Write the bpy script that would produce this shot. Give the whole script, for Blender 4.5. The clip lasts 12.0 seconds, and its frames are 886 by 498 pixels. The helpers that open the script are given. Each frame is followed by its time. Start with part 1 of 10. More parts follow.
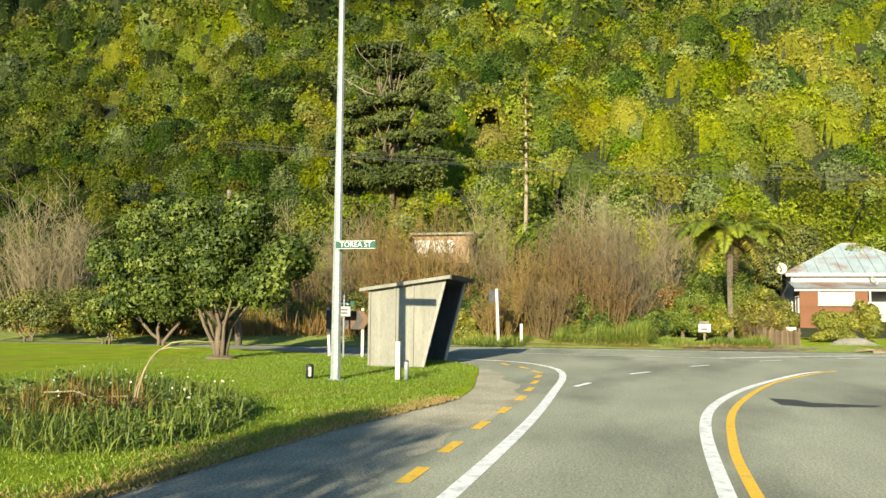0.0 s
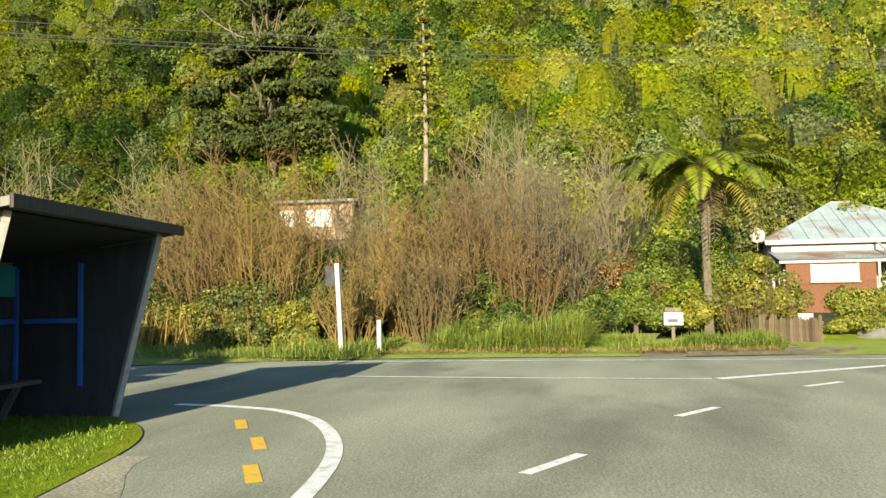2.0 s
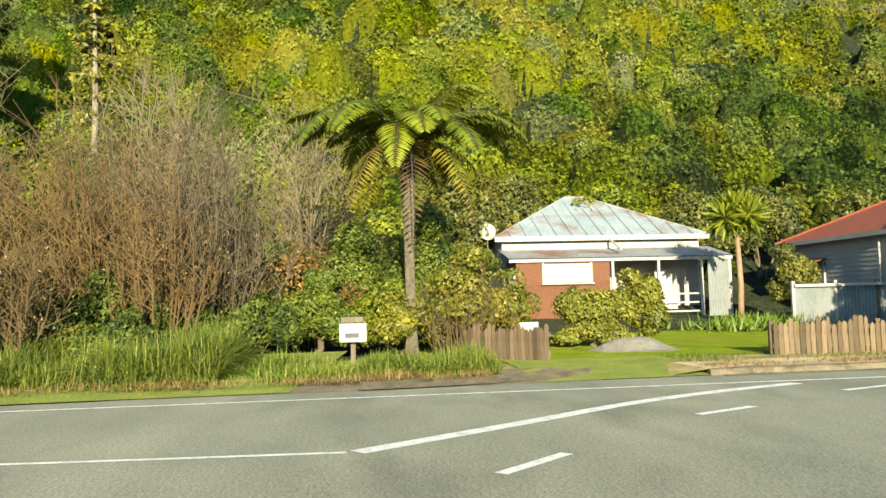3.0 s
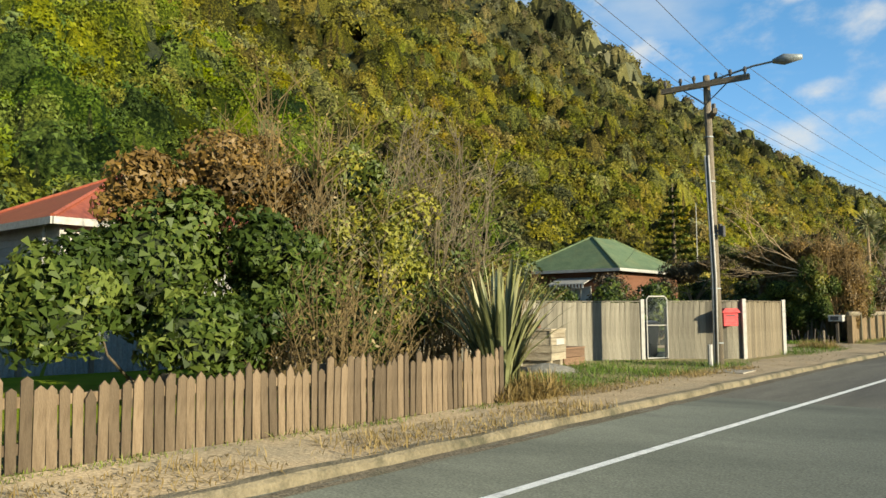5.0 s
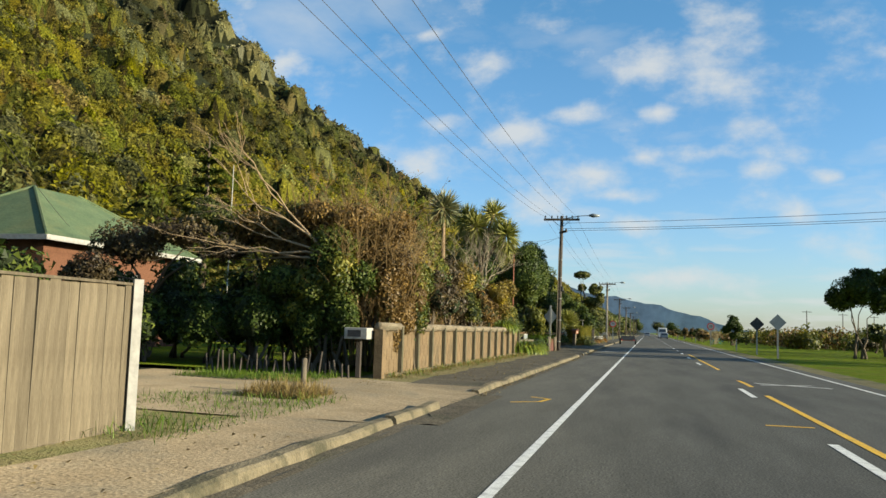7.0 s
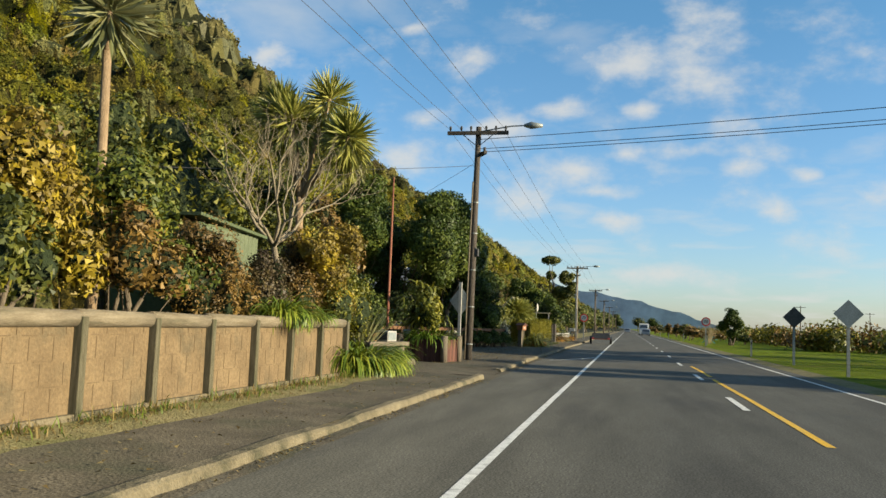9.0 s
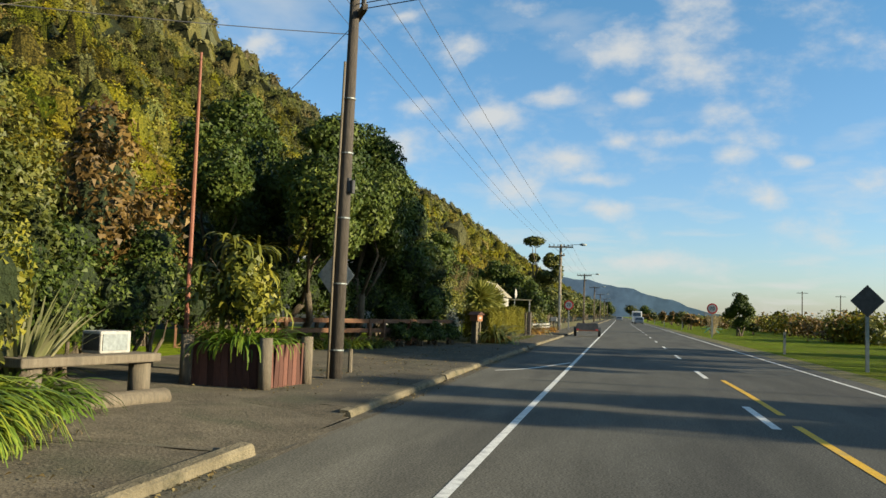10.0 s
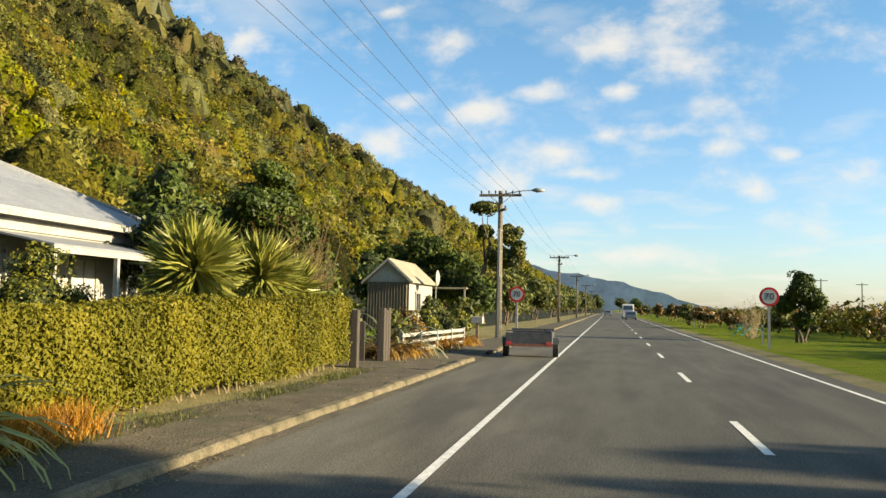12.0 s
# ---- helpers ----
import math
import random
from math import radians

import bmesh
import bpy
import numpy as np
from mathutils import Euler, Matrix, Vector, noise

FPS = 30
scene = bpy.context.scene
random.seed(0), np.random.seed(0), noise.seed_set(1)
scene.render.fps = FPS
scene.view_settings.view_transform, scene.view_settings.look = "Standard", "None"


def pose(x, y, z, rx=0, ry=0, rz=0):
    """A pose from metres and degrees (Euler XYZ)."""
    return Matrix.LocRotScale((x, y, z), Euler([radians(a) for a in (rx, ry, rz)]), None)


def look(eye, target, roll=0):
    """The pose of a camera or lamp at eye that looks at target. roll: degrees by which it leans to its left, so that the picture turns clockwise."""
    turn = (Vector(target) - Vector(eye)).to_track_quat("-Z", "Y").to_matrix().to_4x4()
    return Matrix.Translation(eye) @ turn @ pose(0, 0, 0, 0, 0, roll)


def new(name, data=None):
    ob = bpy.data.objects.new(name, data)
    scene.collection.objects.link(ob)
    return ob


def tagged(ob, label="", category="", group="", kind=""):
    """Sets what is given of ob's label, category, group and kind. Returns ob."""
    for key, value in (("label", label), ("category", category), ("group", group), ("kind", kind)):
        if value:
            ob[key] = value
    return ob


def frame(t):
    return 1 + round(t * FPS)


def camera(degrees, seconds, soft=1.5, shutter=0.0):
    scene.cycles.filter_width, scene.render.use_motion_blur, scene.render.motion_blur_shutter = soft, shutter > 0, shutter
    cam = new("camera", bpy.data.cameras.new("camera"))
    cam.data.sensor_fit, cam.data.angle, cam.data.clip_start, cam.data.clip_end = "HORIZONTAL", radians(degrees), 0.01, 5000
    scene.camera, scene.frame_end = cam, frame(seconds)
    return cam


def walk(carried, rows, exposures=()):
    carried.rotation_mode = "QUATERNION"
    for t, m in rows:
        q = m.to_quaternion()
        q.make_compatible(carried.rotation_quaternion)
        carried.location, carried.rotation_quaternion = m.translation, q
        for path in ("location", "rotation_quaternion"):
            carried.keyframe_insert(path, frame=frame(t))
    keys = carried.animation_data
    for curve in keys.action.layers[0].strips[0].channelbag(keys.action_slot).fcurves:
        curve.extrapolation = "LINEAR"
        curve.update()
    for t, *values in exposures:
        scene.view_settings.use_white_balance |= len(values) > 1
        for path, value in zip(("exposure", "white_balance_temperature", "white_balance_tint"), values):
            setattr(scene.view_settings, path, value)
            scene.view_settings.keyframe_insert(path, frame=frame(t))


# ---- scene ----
cam = camera(56.0, 12.0, soft=1.5)
PATH = [
    (0, (34.832, -34.997, 1.611), (32.893, -35.464, 1.754), 0.5),
    (0.5, (31.377, -35.034, 1.602), (29.440, -35.519, 1.717), -0.1),
    (1, (27.568, -35.258, 1.538), (25.630, -35.739, 1.653), -0.6),
    (1.5, (23.900, -35.177, 1.516), (21.961, -35.651, 1.640), -0.7),
    (2, (20.142, -34.806, 1.467), (18.173, -35.136, 1.591), -1.0),
    (2.5, (16.416, -33.983, 1.430), (14.421, -34.047, 1.549), -1.4),
    (3, (12.758, -32.617, 1.411), (10.776, -32.374, 1.538), -1.5),
    (3.5, (9.512, -30.692, 1.403), (7.603, -30.111, 1.537), -1.8),
    (3.7, (8.114, -29.737, 1.325), (6.253, -29.015, 1.464), -1.8),
    (5.3, (3.145, -20.109, 1.413), (2.055, -18.44, 1.57), 0.3),
    (5.5, (2.677, -18.421, 1.431), (1.687, -16.69, 1.588), 0.8),
    (6, (1.892, -14.15, 1.403), (1.124, -12.311, 1.572), 1.6),
    (6.5, (1.394, -9.293, 1.369), (0.805, -7.39, 1.544), 1.6),
    (7, (1.241, -4.192, 1.348), (0.763, -2.259, 1.533), 1.8),
    (7.5, (1.199, 1.202, 1.382), (0.756, 3.143, 1.57), 2.2),
    (7.7, (1.218, 3.409, 1.398), (0.777, 5.35, 1.585), 2.2),
    (9.3, (1.401, 22.264, 1.423), (0.968, 24.209, 1.593), 2.3),
    (9.5, (1.254, 24.945, 1.444), (0.835, 26.893, 1.612), 2.2),
    (10, (1.381, 31.621, 1.503), (0.963, 33.571, 1.65), 1.9),
    (10.5, (1.543, 39.424, 1.597), (1.129, 41.375, 1.739), 1.2),
    (11, (1.638, 46.895, 1.629), (1.234, 48.849, 1.772), 1.0),
    (11.5, (1.749, 55.031, 1.625), (1.353, 56.986, 1.767), 1.0),
    (12, (1.761, 63.46, 1.652), (1.367, 65.416, 1.789), 1.2),
]
walk(cam, [(t, look(eye, target, roll)) for t, eye, target, roll in PATH],
     exposures=[(0, 1.6, 6600, 5), (3.7, 1.55, 6600, 5), (5.3, 1.12, 6400, 6), (7.5, 1.07, 6450, 6), (9.0, 1.05, 6700, 7), (10.6, 1.12, 6700, 7), (11.6, 1.38, 7250, 9), (12, 1.42, 7350, 9)])

# ---- light ----
SUN_EL, SUN_AZ = radians(15.0), radians(-3.0)
to_sun = Vector((math.cos(SUN_EL) * math.cos(SUN_AZ), math.cos(SUN_EL) * math.sin(SUN_AZ), math.sin(SUN_EL)))
sun = new("sun", bpy.data.lights.new("sun", "SUN"))
sun.data.energy, sun.data.angle, sun.data.color = 5.3, radians(0.55), (1.0, 0.86, 0.62)
sun.rotation_mode = "QUATERNION"
sun.rotation_quaternion = to_sun.to_track_quat("Z", "Y")

world = bpy.data.worlds.new("sky")
scene.world = world
world.use_nodes = True
wn, wl = world.node_tree.nodes, world.node_tree.links
sky = wn.new("ShaderNodeTexSky")
sky.sky_type, sky.sun_disc = "NISHITA", False
sky.sun_elevation, sky.sun_rotation = SUN_EL, radians(93)
sky.air_density, sky.dust_density, sky.ozone_density = 1.0, 0.6, 2.5
coord = wn.new("ShaderNodeTexCoord")
split = wn.new("ShaderNodeSeparateXYZ")
wl.new(coord.outputs["Generated"], split.inputs[0])


def wmath(op, a, b):
    n = wn.new("ShaderNodeMath")
    n.operation = op
    for i, v in enumerate((a, b)):
        if isinstance(v, (int, float)):
            n.inputs[i].default_value = v
        else:
            wl.new(v, n.inputs[i])
    return n.outputs[0]


up = wmath("ADD", wmath("MAXIMUM", split.outputs[2], 0.0), 0.12)
flat = wn.new("ShaderNodeCombineXYZ")
wl.new(wmath("DIVIDE", split.outputs[0], up), flat.inputs[0])
wl.new(wmath("DIVIDE", split.outputs[1], up), flat.inputs[1])
cloud = wn.new("ShaderNodeTexNoise")
cloud.inputs["Scale"].default_value, cloud.inputs["Detail"].default_value = 2.1, 8.0
cloud.inputs["Roughness"].default_value, cloud.inputs["Distortion"].default_value = 0.52, 0.15
shift = wn.new("ShaderNodeMapping")
shift.inputs["Location"].default_value = (3.3, 1.7, 0.4)
wl.new(flat.outputs[0], shift.inputs[0])
wl.new(shift.outputs[0], cloud.inputs["Vector"])
# puffy clouds over the road ahead: place and half size in the plane one unit to the north
ahead = wmath("MAXIMUM", split.outputs[1], 0.05)
cu, cv = wmath("DIVIDE", split.outputs[0], ahead), wmath("DIVIDE", split.outputs[2], ahead)
plane = wn.new("ShaderNodeCombineXYZ")
wl.new(cu, plane.inputs[0])
wl.new(wmath("MULTIPLY", cv, 1.5), plane.inputs[1])
puff = wn.new("ShaderNodeTexNoise")
puff.inputs["Scale"].default_value, puff.inputs["Detail"].default_value, puff.inputs["Roughness"].default_value = 10.0, 8.0, 0.6
wl.new(plane.outputs[0], puff.inputs["Vector"])
PUFFS = [(0.067, 0.311, 0.083, 0.082), (-0.005, 0.324, 0.072, 0.056), (0.099, 0.242, 0.044, 0.023), (0.012, 0.261, 0.029, 0.017), (-0.195, 0.329, 0.06, 0.036), (-0.089, 0.263, 0.044, 0.017), (-0.158, 0.238, 0.059, 0.023), (-0.28, 0.205, 0.094, 0.037), (-0.064, 0.188, 0.07, 0.031), (-0.034, 0.161, 0.053, 0.014), (-0.008, 0.207, 0.036, 0.018), (0.061, 0.211, 0.054, 0.015), (0.124, 0.19, 0.034, 0.013), (0.195, 0.18, 0.024, 0.012), (0.261, 0.157, 0.05, 0.026), (0.164, 0.141, 0.031, 0.02), (-0.252, 0.252, 0.043, 0.018), (-0.136, 0.146, 0.065, 0.028), (-0.02, 0.127, 0.049, 0.019), (0.026, 0.064, 0.12, 0.017), (-0.277, 0.371, 0.037, 0.013), (-0.476, 0.344, 0.047, 0.034)]
near_puff = 0.0
for pu, pv, ru, rv in PUFFS:
    du, dv = wmath("DIVIDE", wmath("SUBTRACT", cu, pu), ru), wmath("DIVIDE", wmath("SUBTRACT", cv, pv), rv)
    near_puff = wmath("MAXIMUM", near_puff, wmath("SUBTRACT", 1.0, wmath("SQRT", wmath("ADD", wmath("MULTIPLY", du, du), wmath("MULTIPLY", dv, dv)), 0.0)))
shape_of = wmath("ADD", wmath("MULTIPLY", near_puff, 0.85), wmath("MULTIPLY", wmath("SUBTRACT", puff.outputs[0], 0.47), 3.4))
puff_cover = wn.new("ShaderNodeMapRange")
puff_cover.interpolation_type = "SMOOTHSTEP"
puff_cover.inputs["From Min"].default_value, puff_cover.inputs["From Max"].default_value = 0.0, 1.25
puff_cover.inputs["To Max"].default_value = 0.85
wl.new(shape_of, puff_cover.inputs["Value"])
cover = wn.new("ShaderNodeMapRange")
cover.inputs["From Min"].default_value, cover.inputs["From Max"].default_value = 0.54, 0.86
cover.inputs["To Max"].default_value = 0.7
low = wmath("MULTIPLY", wmath("MAXIMUM", wmath("SUBTRACT", 0.22, split.outputs[2]), 0.0), 0.30)
wl.new(wmath("ADD", cloud.outputs[0], low), cover.inputs["Value"])
cloudy = wmath("MAXIMUM", cover.outputs[0], puff_cover.outputs[0])
blue = wn.new("ShaderNodeMix")
blue.data_type, blue.blend_type = "RGBA", "MULTIPLY"
blue.inputs["Factor"].default_value = 1.0
wl.new(sky.outputs[0], blue.inputs["A"])
tint = wn.new("ShaderNodeMix")
tint.data_type = "RGBA"
wl.new(wmath("MINIMUM", wmath("MULTIPLY", wmath("MAXIMUM", split.outputs[2], 0.0), 2.6), 1.0), tint.inputs["Factor"])
tint.inputs["A"].default_value = (0.90, 0.97, 1.22, 1)
tint.inputs["B"].default_value = (0.68, 1.06, 1.20, 1)
wl.new(tint.outputs["Result"], blue.inputs["B"])
mixc = wn.new("ShaderNodeMix")
mixc.data_type = "RGBA"
wl.new(cloudy, mixc.inputs["Factor"])
wl.new(blue.outputs["Result"], mixc.inputs["A"])
mixc.inputs["B"].default_value = (4.1, 4.1, 4.1, 1)
wl.new(mixc.outputs["Result"], wn["Background"].inputs["Color"])
wn["Background"].inputs["Strength"].default_value = 0.085


# ---- materials ----
def rgb(c):
    return (*c, 1.0)


def surface(name, c1, c2, scale=6.0, rough=0.8, bump=0.3, metal=0.0, fine=60.0, c3=None, scale3=0.6, amount3=0.5, spec=0.3, randomise=0.0, stretch=(1, 1, 1), depth=0.02, coarse=0, speck=0.5):
    """Two colours mixed by noise, a third in large patches, fine relief."""
    m = bpy.data.materials.new(name)
    m.use_nodes = True
    n, l = m.node_tree.nodes, m.node_tree.links
    p = n["Principled BSDF"]
    tc = n.new("ShaderNodeTexCoord")
    mp = n.new("ShaderNodeMapping")
    mp.inputs["Scale"].default_value = stretch
    l.new(tc.outputs["Object"], mp.inputs[0])

    def tex(s, detail):
        t = n.new("ShaderNodeTexNoise")
        t.inputs["Scale"].default_value, t.inputs["Detail"].default_value = s, detail
        t.inputs["Roughness"].default_value = 0.6
        l.new(mp.outputs[0], t.inputs["Vector"])
        return t.outputs[0]

    def mix(f, a, b, blend="MIX"):
        x = n.new("ShaderNodeMix")
        x.data_type, x.blend_type = "RGBA", blend
        for sock, v in (("Factor", f), ("A", a), ("B", b)):
            if isinstance(v, (float, int, tuple)):
                x.inputs[sock].default_value = v
            else:
                l.new(v, x.inputs[sock])
        return x.outputs["Result"]

    def ramp(v, lo, hi):
        r = n.new("ShaderNodeMapRange")
        r.inputs["From Min"].default_value, r.inputs["From Max"].default_value = lo, hi
        l.new(v, r.inputs["Value"])
        return r.outputs[0]

    col = mix(ramp(tex(scale, 4), 0.32, 0.68), rgb(c1), rgb(c2))
    if c3:
        x = n.new("ShaderNodeMath")
        x.operation = "MULTIPLY"
        l.new(ramp(tex(scale3, 5), 0.5, 0.66), x.inputs[0])
        x.inputs[1].default_value = amount3
        col = mix(x.outputs[0], col, rgb(c3))
    grain = ramp(tex(fine, 3), 0.3, 0.7)
    g = n.new("ShaderNodeMapRange")
    g.inputs["To Min"].default_value, g.inputs["To Max"].default_value = 0.78, 1.15
    l.new(grain, g.inputs["Value"])
    gc = n.new("ShaderNodeCombineColor")
    for i in range(3):
        l.new(g.outputs[0], gc.inputs[i])
    col = mix(1.0, col, gc.outputs[0], "MULTIPLY")
    if coarse:
        free = n.new("ShaderNodeTexNoise")
        free.inputs["Scale"].default_value, free.inputs["Detail"].default_value = coarse, 2.0
        l.new(n["Texture Coordinate"].outputs["Object"], free.inputs["Vector"])
        g2 = n.new("ShaderNodeMapRange")
        g2.inputs["From Min"].default_value, g2.inputs["From Max"].default_value = 0.3, 0.7
        g2.inputs["To Min"].default_value, g2.inputs["To Max"].default_value = 1 - speck, 1 + speck
        l.new(free.outputs[0], g2.inputs["Value"])
        gc2 = n.new("ShaderNodeCombineColor")
        for i in range(3):
            l.new(g2.outputs[0], gc2.inputs[i])
        col = mix(1.0, col, gc2.outputs[0], "MULTIPLY")
    if randomise:
        oi = n.new("ShaderNodeObjectInfo")
        hs = n.new("ShaderNodeHueSaturation")
        r = n.new("ShaderNodeMapRange")
        r.inputs["To Min"].default_value, r.inputs["To Max"].default_value = 1 - randomise, 1 + randomise
        l.new(oi.outputs["Random"], r.inputs["Value"])
        l.new(r.outputs[0], hs.inputs["Value"])
        l.new(col, hs.inputs["Color"])
        col = hs.outputs[0]
    l.new(col, p.inputs["Base Color"])
    p.inputs["Roughness"].default_value, p.inputs["Metallic"].default_value = rough, metal
    p.inputs["Diffuse Roughness"].default_value = 0.8 if rough > 0.9 else 0.0
    p.inputs["Specular IOR Level"].default_value = spec
    if bump:
        b = n.new("ShaderNodeBump")
        b.inputs["Strength"].default_value, b.inputs["Distance"].default_value = bump, depth
        l.new(grain, b.inputs["Height"])
        l.new(b.outputs[0], p.inputs["Normal"])
    return m


def leafy(name, dark, mid, light, patch=0.25, rough=0.55, glow=0.25, spec=0.35, each=0.3, bump=0.0, species=False):
    """Leaves: tone per clump, a little change per leaf, larger patches by place; some light passes through."""
    m = bpy.data.materials.new(name)
    m.use_nodes = True
    n, l = m.node_tree.nodes, m.node_tree.links
    p, out = n["Principled BSDF"], n["Material Output"]
    at = n.new("ShaderNodeAttribute")
    at.attribute_name = "tone"
    geo = n.new("ShaderNodeNewGeometry")
    tc = n.new("ShaderNodeTexCoord")
    nz = n.new("ShaderNodeTexNoise")
    nz.inputs["Scale"].default_value, nz.inputs["Detail"].default_value = patch, 3.0
    l.new(tc.outputs["Object"], nz.inputs["Vector"])

    def calc(op, a, b):
        x = n.new("ShaderNodeMath")
        x.operation = op
        for i, v in enumerate((a, b)):
            if isinstance(v, (int, float)):
                x.inputs[i].default_value = v
            else:
                l.new(v, x.inputs[i])
        return x.outputs[0]

    v = calc("ADD", calc("MULTIPLY", at.outputs["Fac"], 0.55), calc("MULTIPLY", geo.outputs["Random Per Island"], each))
    v = calc("ADD", v, calc("MULTIPLY", calc("SUBTRACT", nz.outputs[0], 0.42), 0.9))
    r = n.new("ShaderNodeValToRGB")
    e = r.color_ramp.elements
    e[0].position, e[0].color = 0.05, rgb(dark)
    e[1].position, e[1].color = 0.95, rgb(light)
    k = e.new(0.45)
    k.color = rgb(mid)
    colour = r.outputs[0]
    if species:
        kind_at = n.new("ShaderNodeAttribute")
        kind_at.attribute_name = "species"
        sep = n.new("ShaderNodeSeparateXYZ")
        l.new(kind_at.outputs["Vector"], sep.inputs[0])
        hs = n.new("ShaderNodeHueSaturation")
        l.new(calc("ADD", sep.outputs[0], 0.5), hs.inputs["Hue"])
        l.new(calc("ADD", sep.outputs[1], 1.0), hs.inputs["Saturation"])
        l.new(calc("ADD", sep.outputs[2], 1.0), hs.inputs["Value"])
        l.new(colour, hs.inputs["Color"])
        colour = hs.outputs[0]
    l.new(v, r.inputs[0])
    l.new(colour, p.inputs["Base Color"])
    p.inputs["Roughness"].default_value = rough
    p.inputs["Specular IOR Level"].default_value = spec
    if bump:
        rough_nz = n.new("ShaderNodeTexNoise")
        rough_nz.inputs["Scale"].default_value, rough_nz.inputs["Detail"].default_value = 3.4, 5.0
        rough_nz.inputs["Roughness"].default_value = 0.75
        l.new(tc.outputs["Object"], rough_nz.inputs["Vector"])
        # the relief's noise also shifts the tone, so its hollows are darker
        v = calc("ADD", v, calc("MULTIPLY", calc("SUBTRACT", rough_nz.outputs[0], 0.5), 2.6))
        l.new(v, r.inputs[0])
        b = n.new("ShaderNodeBump")
        b.inputs["Strength"].default_value, b.inputs["Distance"].default_value = 1.0, bump
        l.new(rough_nz.outputs[0], b.inputs["Height"])
        l.new(b.outputs[0], p.inputs["Normal"])
    tr = n.new("ShaderNodeBsdfTranslucent")
    l.new(colour, tr.inputs["Color"])
    mx = n.new("ShaderNodeMixShader")
    mx.inputs[0].default_value = glow
    l.new(p.outputs[0], mx.inputs[1])
    l.new(tr.outputs[0], mx.inputs[2])
    l.new(mx.outputs[0], out.inputs["Surface"])
    return m


M_CHIP = surface("pale worn chipseal", (0.068, 0.075, 0.061), (0.106, 0.114, 0.094), 0.5, 0.95, 0.0, fine=26, c3=(0.045, 0.049, 0.041), scale3=0.35, amount3=0.85, depth=0.012, stretch=(0.4, 1, 1), coarse=45, speck=0.42)
M_ASPHALT = surface("chipseal", (0.060, 0.058, 0.047), (0.096, 0.092, 0.076), 1.3, 0.95, 0.0, fine=40, c3=(0.040, 0.039, 0.034), scale3=0.55, amount3=0.8, depth=0.012, stretch=(1, 0.16, 1), coarse=48, speck=0.7)
M_PATH = surface("gravelly footpath", (0.056, 0.047, 0.032), (0.098, 0.083, 0.057), 1.5, 0.95, 0.5, fine=30, c3=(0.048, 0.048, 0.028), scale3=0.7, amount3=0.8, depth=0.014, coarse=38, speck=0.55)
M_DIRT = surface("gravel and dirt", (0.185, 0.142, 0.086), (0.275, 0.218, 0.138), 1.2, 0.95, 0.5, fine=26, c3=(0.11, 0.098, 0.070), scale3=0.6, amount3=0.7, depth=0.012, coarse=30, speck=0.36)
M_KERB = surface("worn concrete kerb", (0.118, 0.098, 0.060), (0.185, 0.155, 0.098), 3, 0.9, 0.6, fine=30, c3=(0.055, 0.052, 0.030), scale3=2.1, amount3=0.9)
M_GRASS = surface("mown grass", (0.120, 0.180, 0.011), (0.195, 0.250, 0.018), 1.1, 0.95, 1.0, fine=40, c3=(0.20, 0.175, 0.035), scale3=0.35, amount3=0.6, depth=0.03, spec=0.04)
M_DRYGRASS = surface("dry verge grass", (0.17, 0.15, 0.06), (0.25, 0.21, 0.095), 1.6, 0.95, 1.0, fine=24, c3=(0.09, 0.115, 0.026), scale3=0.7, amount3=0.8, depth=0.025)
M_ROUGH = surface("rough green verge", (0.095, 0.135, 0.018), (0.16, 0.19, 0.03), 1.3, 0.95, 1.0, fine=24, c3=(0.17, 0.15, 0.05), scale3=0.5, amount3=0.5, depth=0.03)
# bush floor kept near black: shade under the crowns is put into its colour
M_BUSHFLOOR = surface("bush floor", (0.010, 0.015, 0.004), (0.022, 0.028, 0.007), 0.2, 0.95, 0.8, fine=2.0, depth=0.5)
M_LINE = surface("worn white road paint", (0.62, 0.62, 0.58), (0.74, 0.74, 0.70), 5, 0.8, 0.4, fine=70, c3=(0.34, 0.34, 0.32), scale3=6, amount3=0.7)
M_YELLOW = surface("worn yellow road paint", (0.66, 0.38, 0.03), (0.74, 0.46, 0.05), 5, 0.8, 0.4, fine=70, c3=(0.32, 0.24, 0.1), scale3=5, amount3=0.6)
M_WHITE = surface("weathered white paint", (0.31, 0.30, 0.27), (0.35, 0.34, 0.31), 1.5, 0.6, 0.06, fine=10, c3=(0.31, 0.29, 0.235), scale3=1.2, amount3=0.4)
M_POLEW = surface("weathered pole timber", (0.125, 0.102, 0.072), (0.19, 0.158, 0.112), 5, 0.85, 0.5, fine=40, stretch=(6, 6, 0.5), c3=(0.09, 0.08, 0.06), scale3=0.8)
M_POLED = surface("dark tarred pole timber", (0.05, 0.042, 0.035), (0.09, 0.075, 0.06), 5, 0.85, 0.5, fine=40, stretch=(6, 6, 0.5))
M_BOARD = surface("grey weathered fence timber", (0.110, 0.100, 0.074), (0.195, 0.178, 0.136), 3, 0.85, 0.4, fine=30, stretch=(8, 8, 0.6), c3=(0.060, 0.050, 0.036), scale3=1.5, amount3=0.85, randomise=0.42)
M_ENDBOARD = surface("browner fence timber", (0.100, 0.080, 0.050), (0.170, 0.140, 0.092), 3, 0.85, 0.4, fine=30, stretch=(8, 8, 0.6), c3=(0.08, 0.062, 0.04), scale3=1.0, amount3=0.6, randomise=0.22)
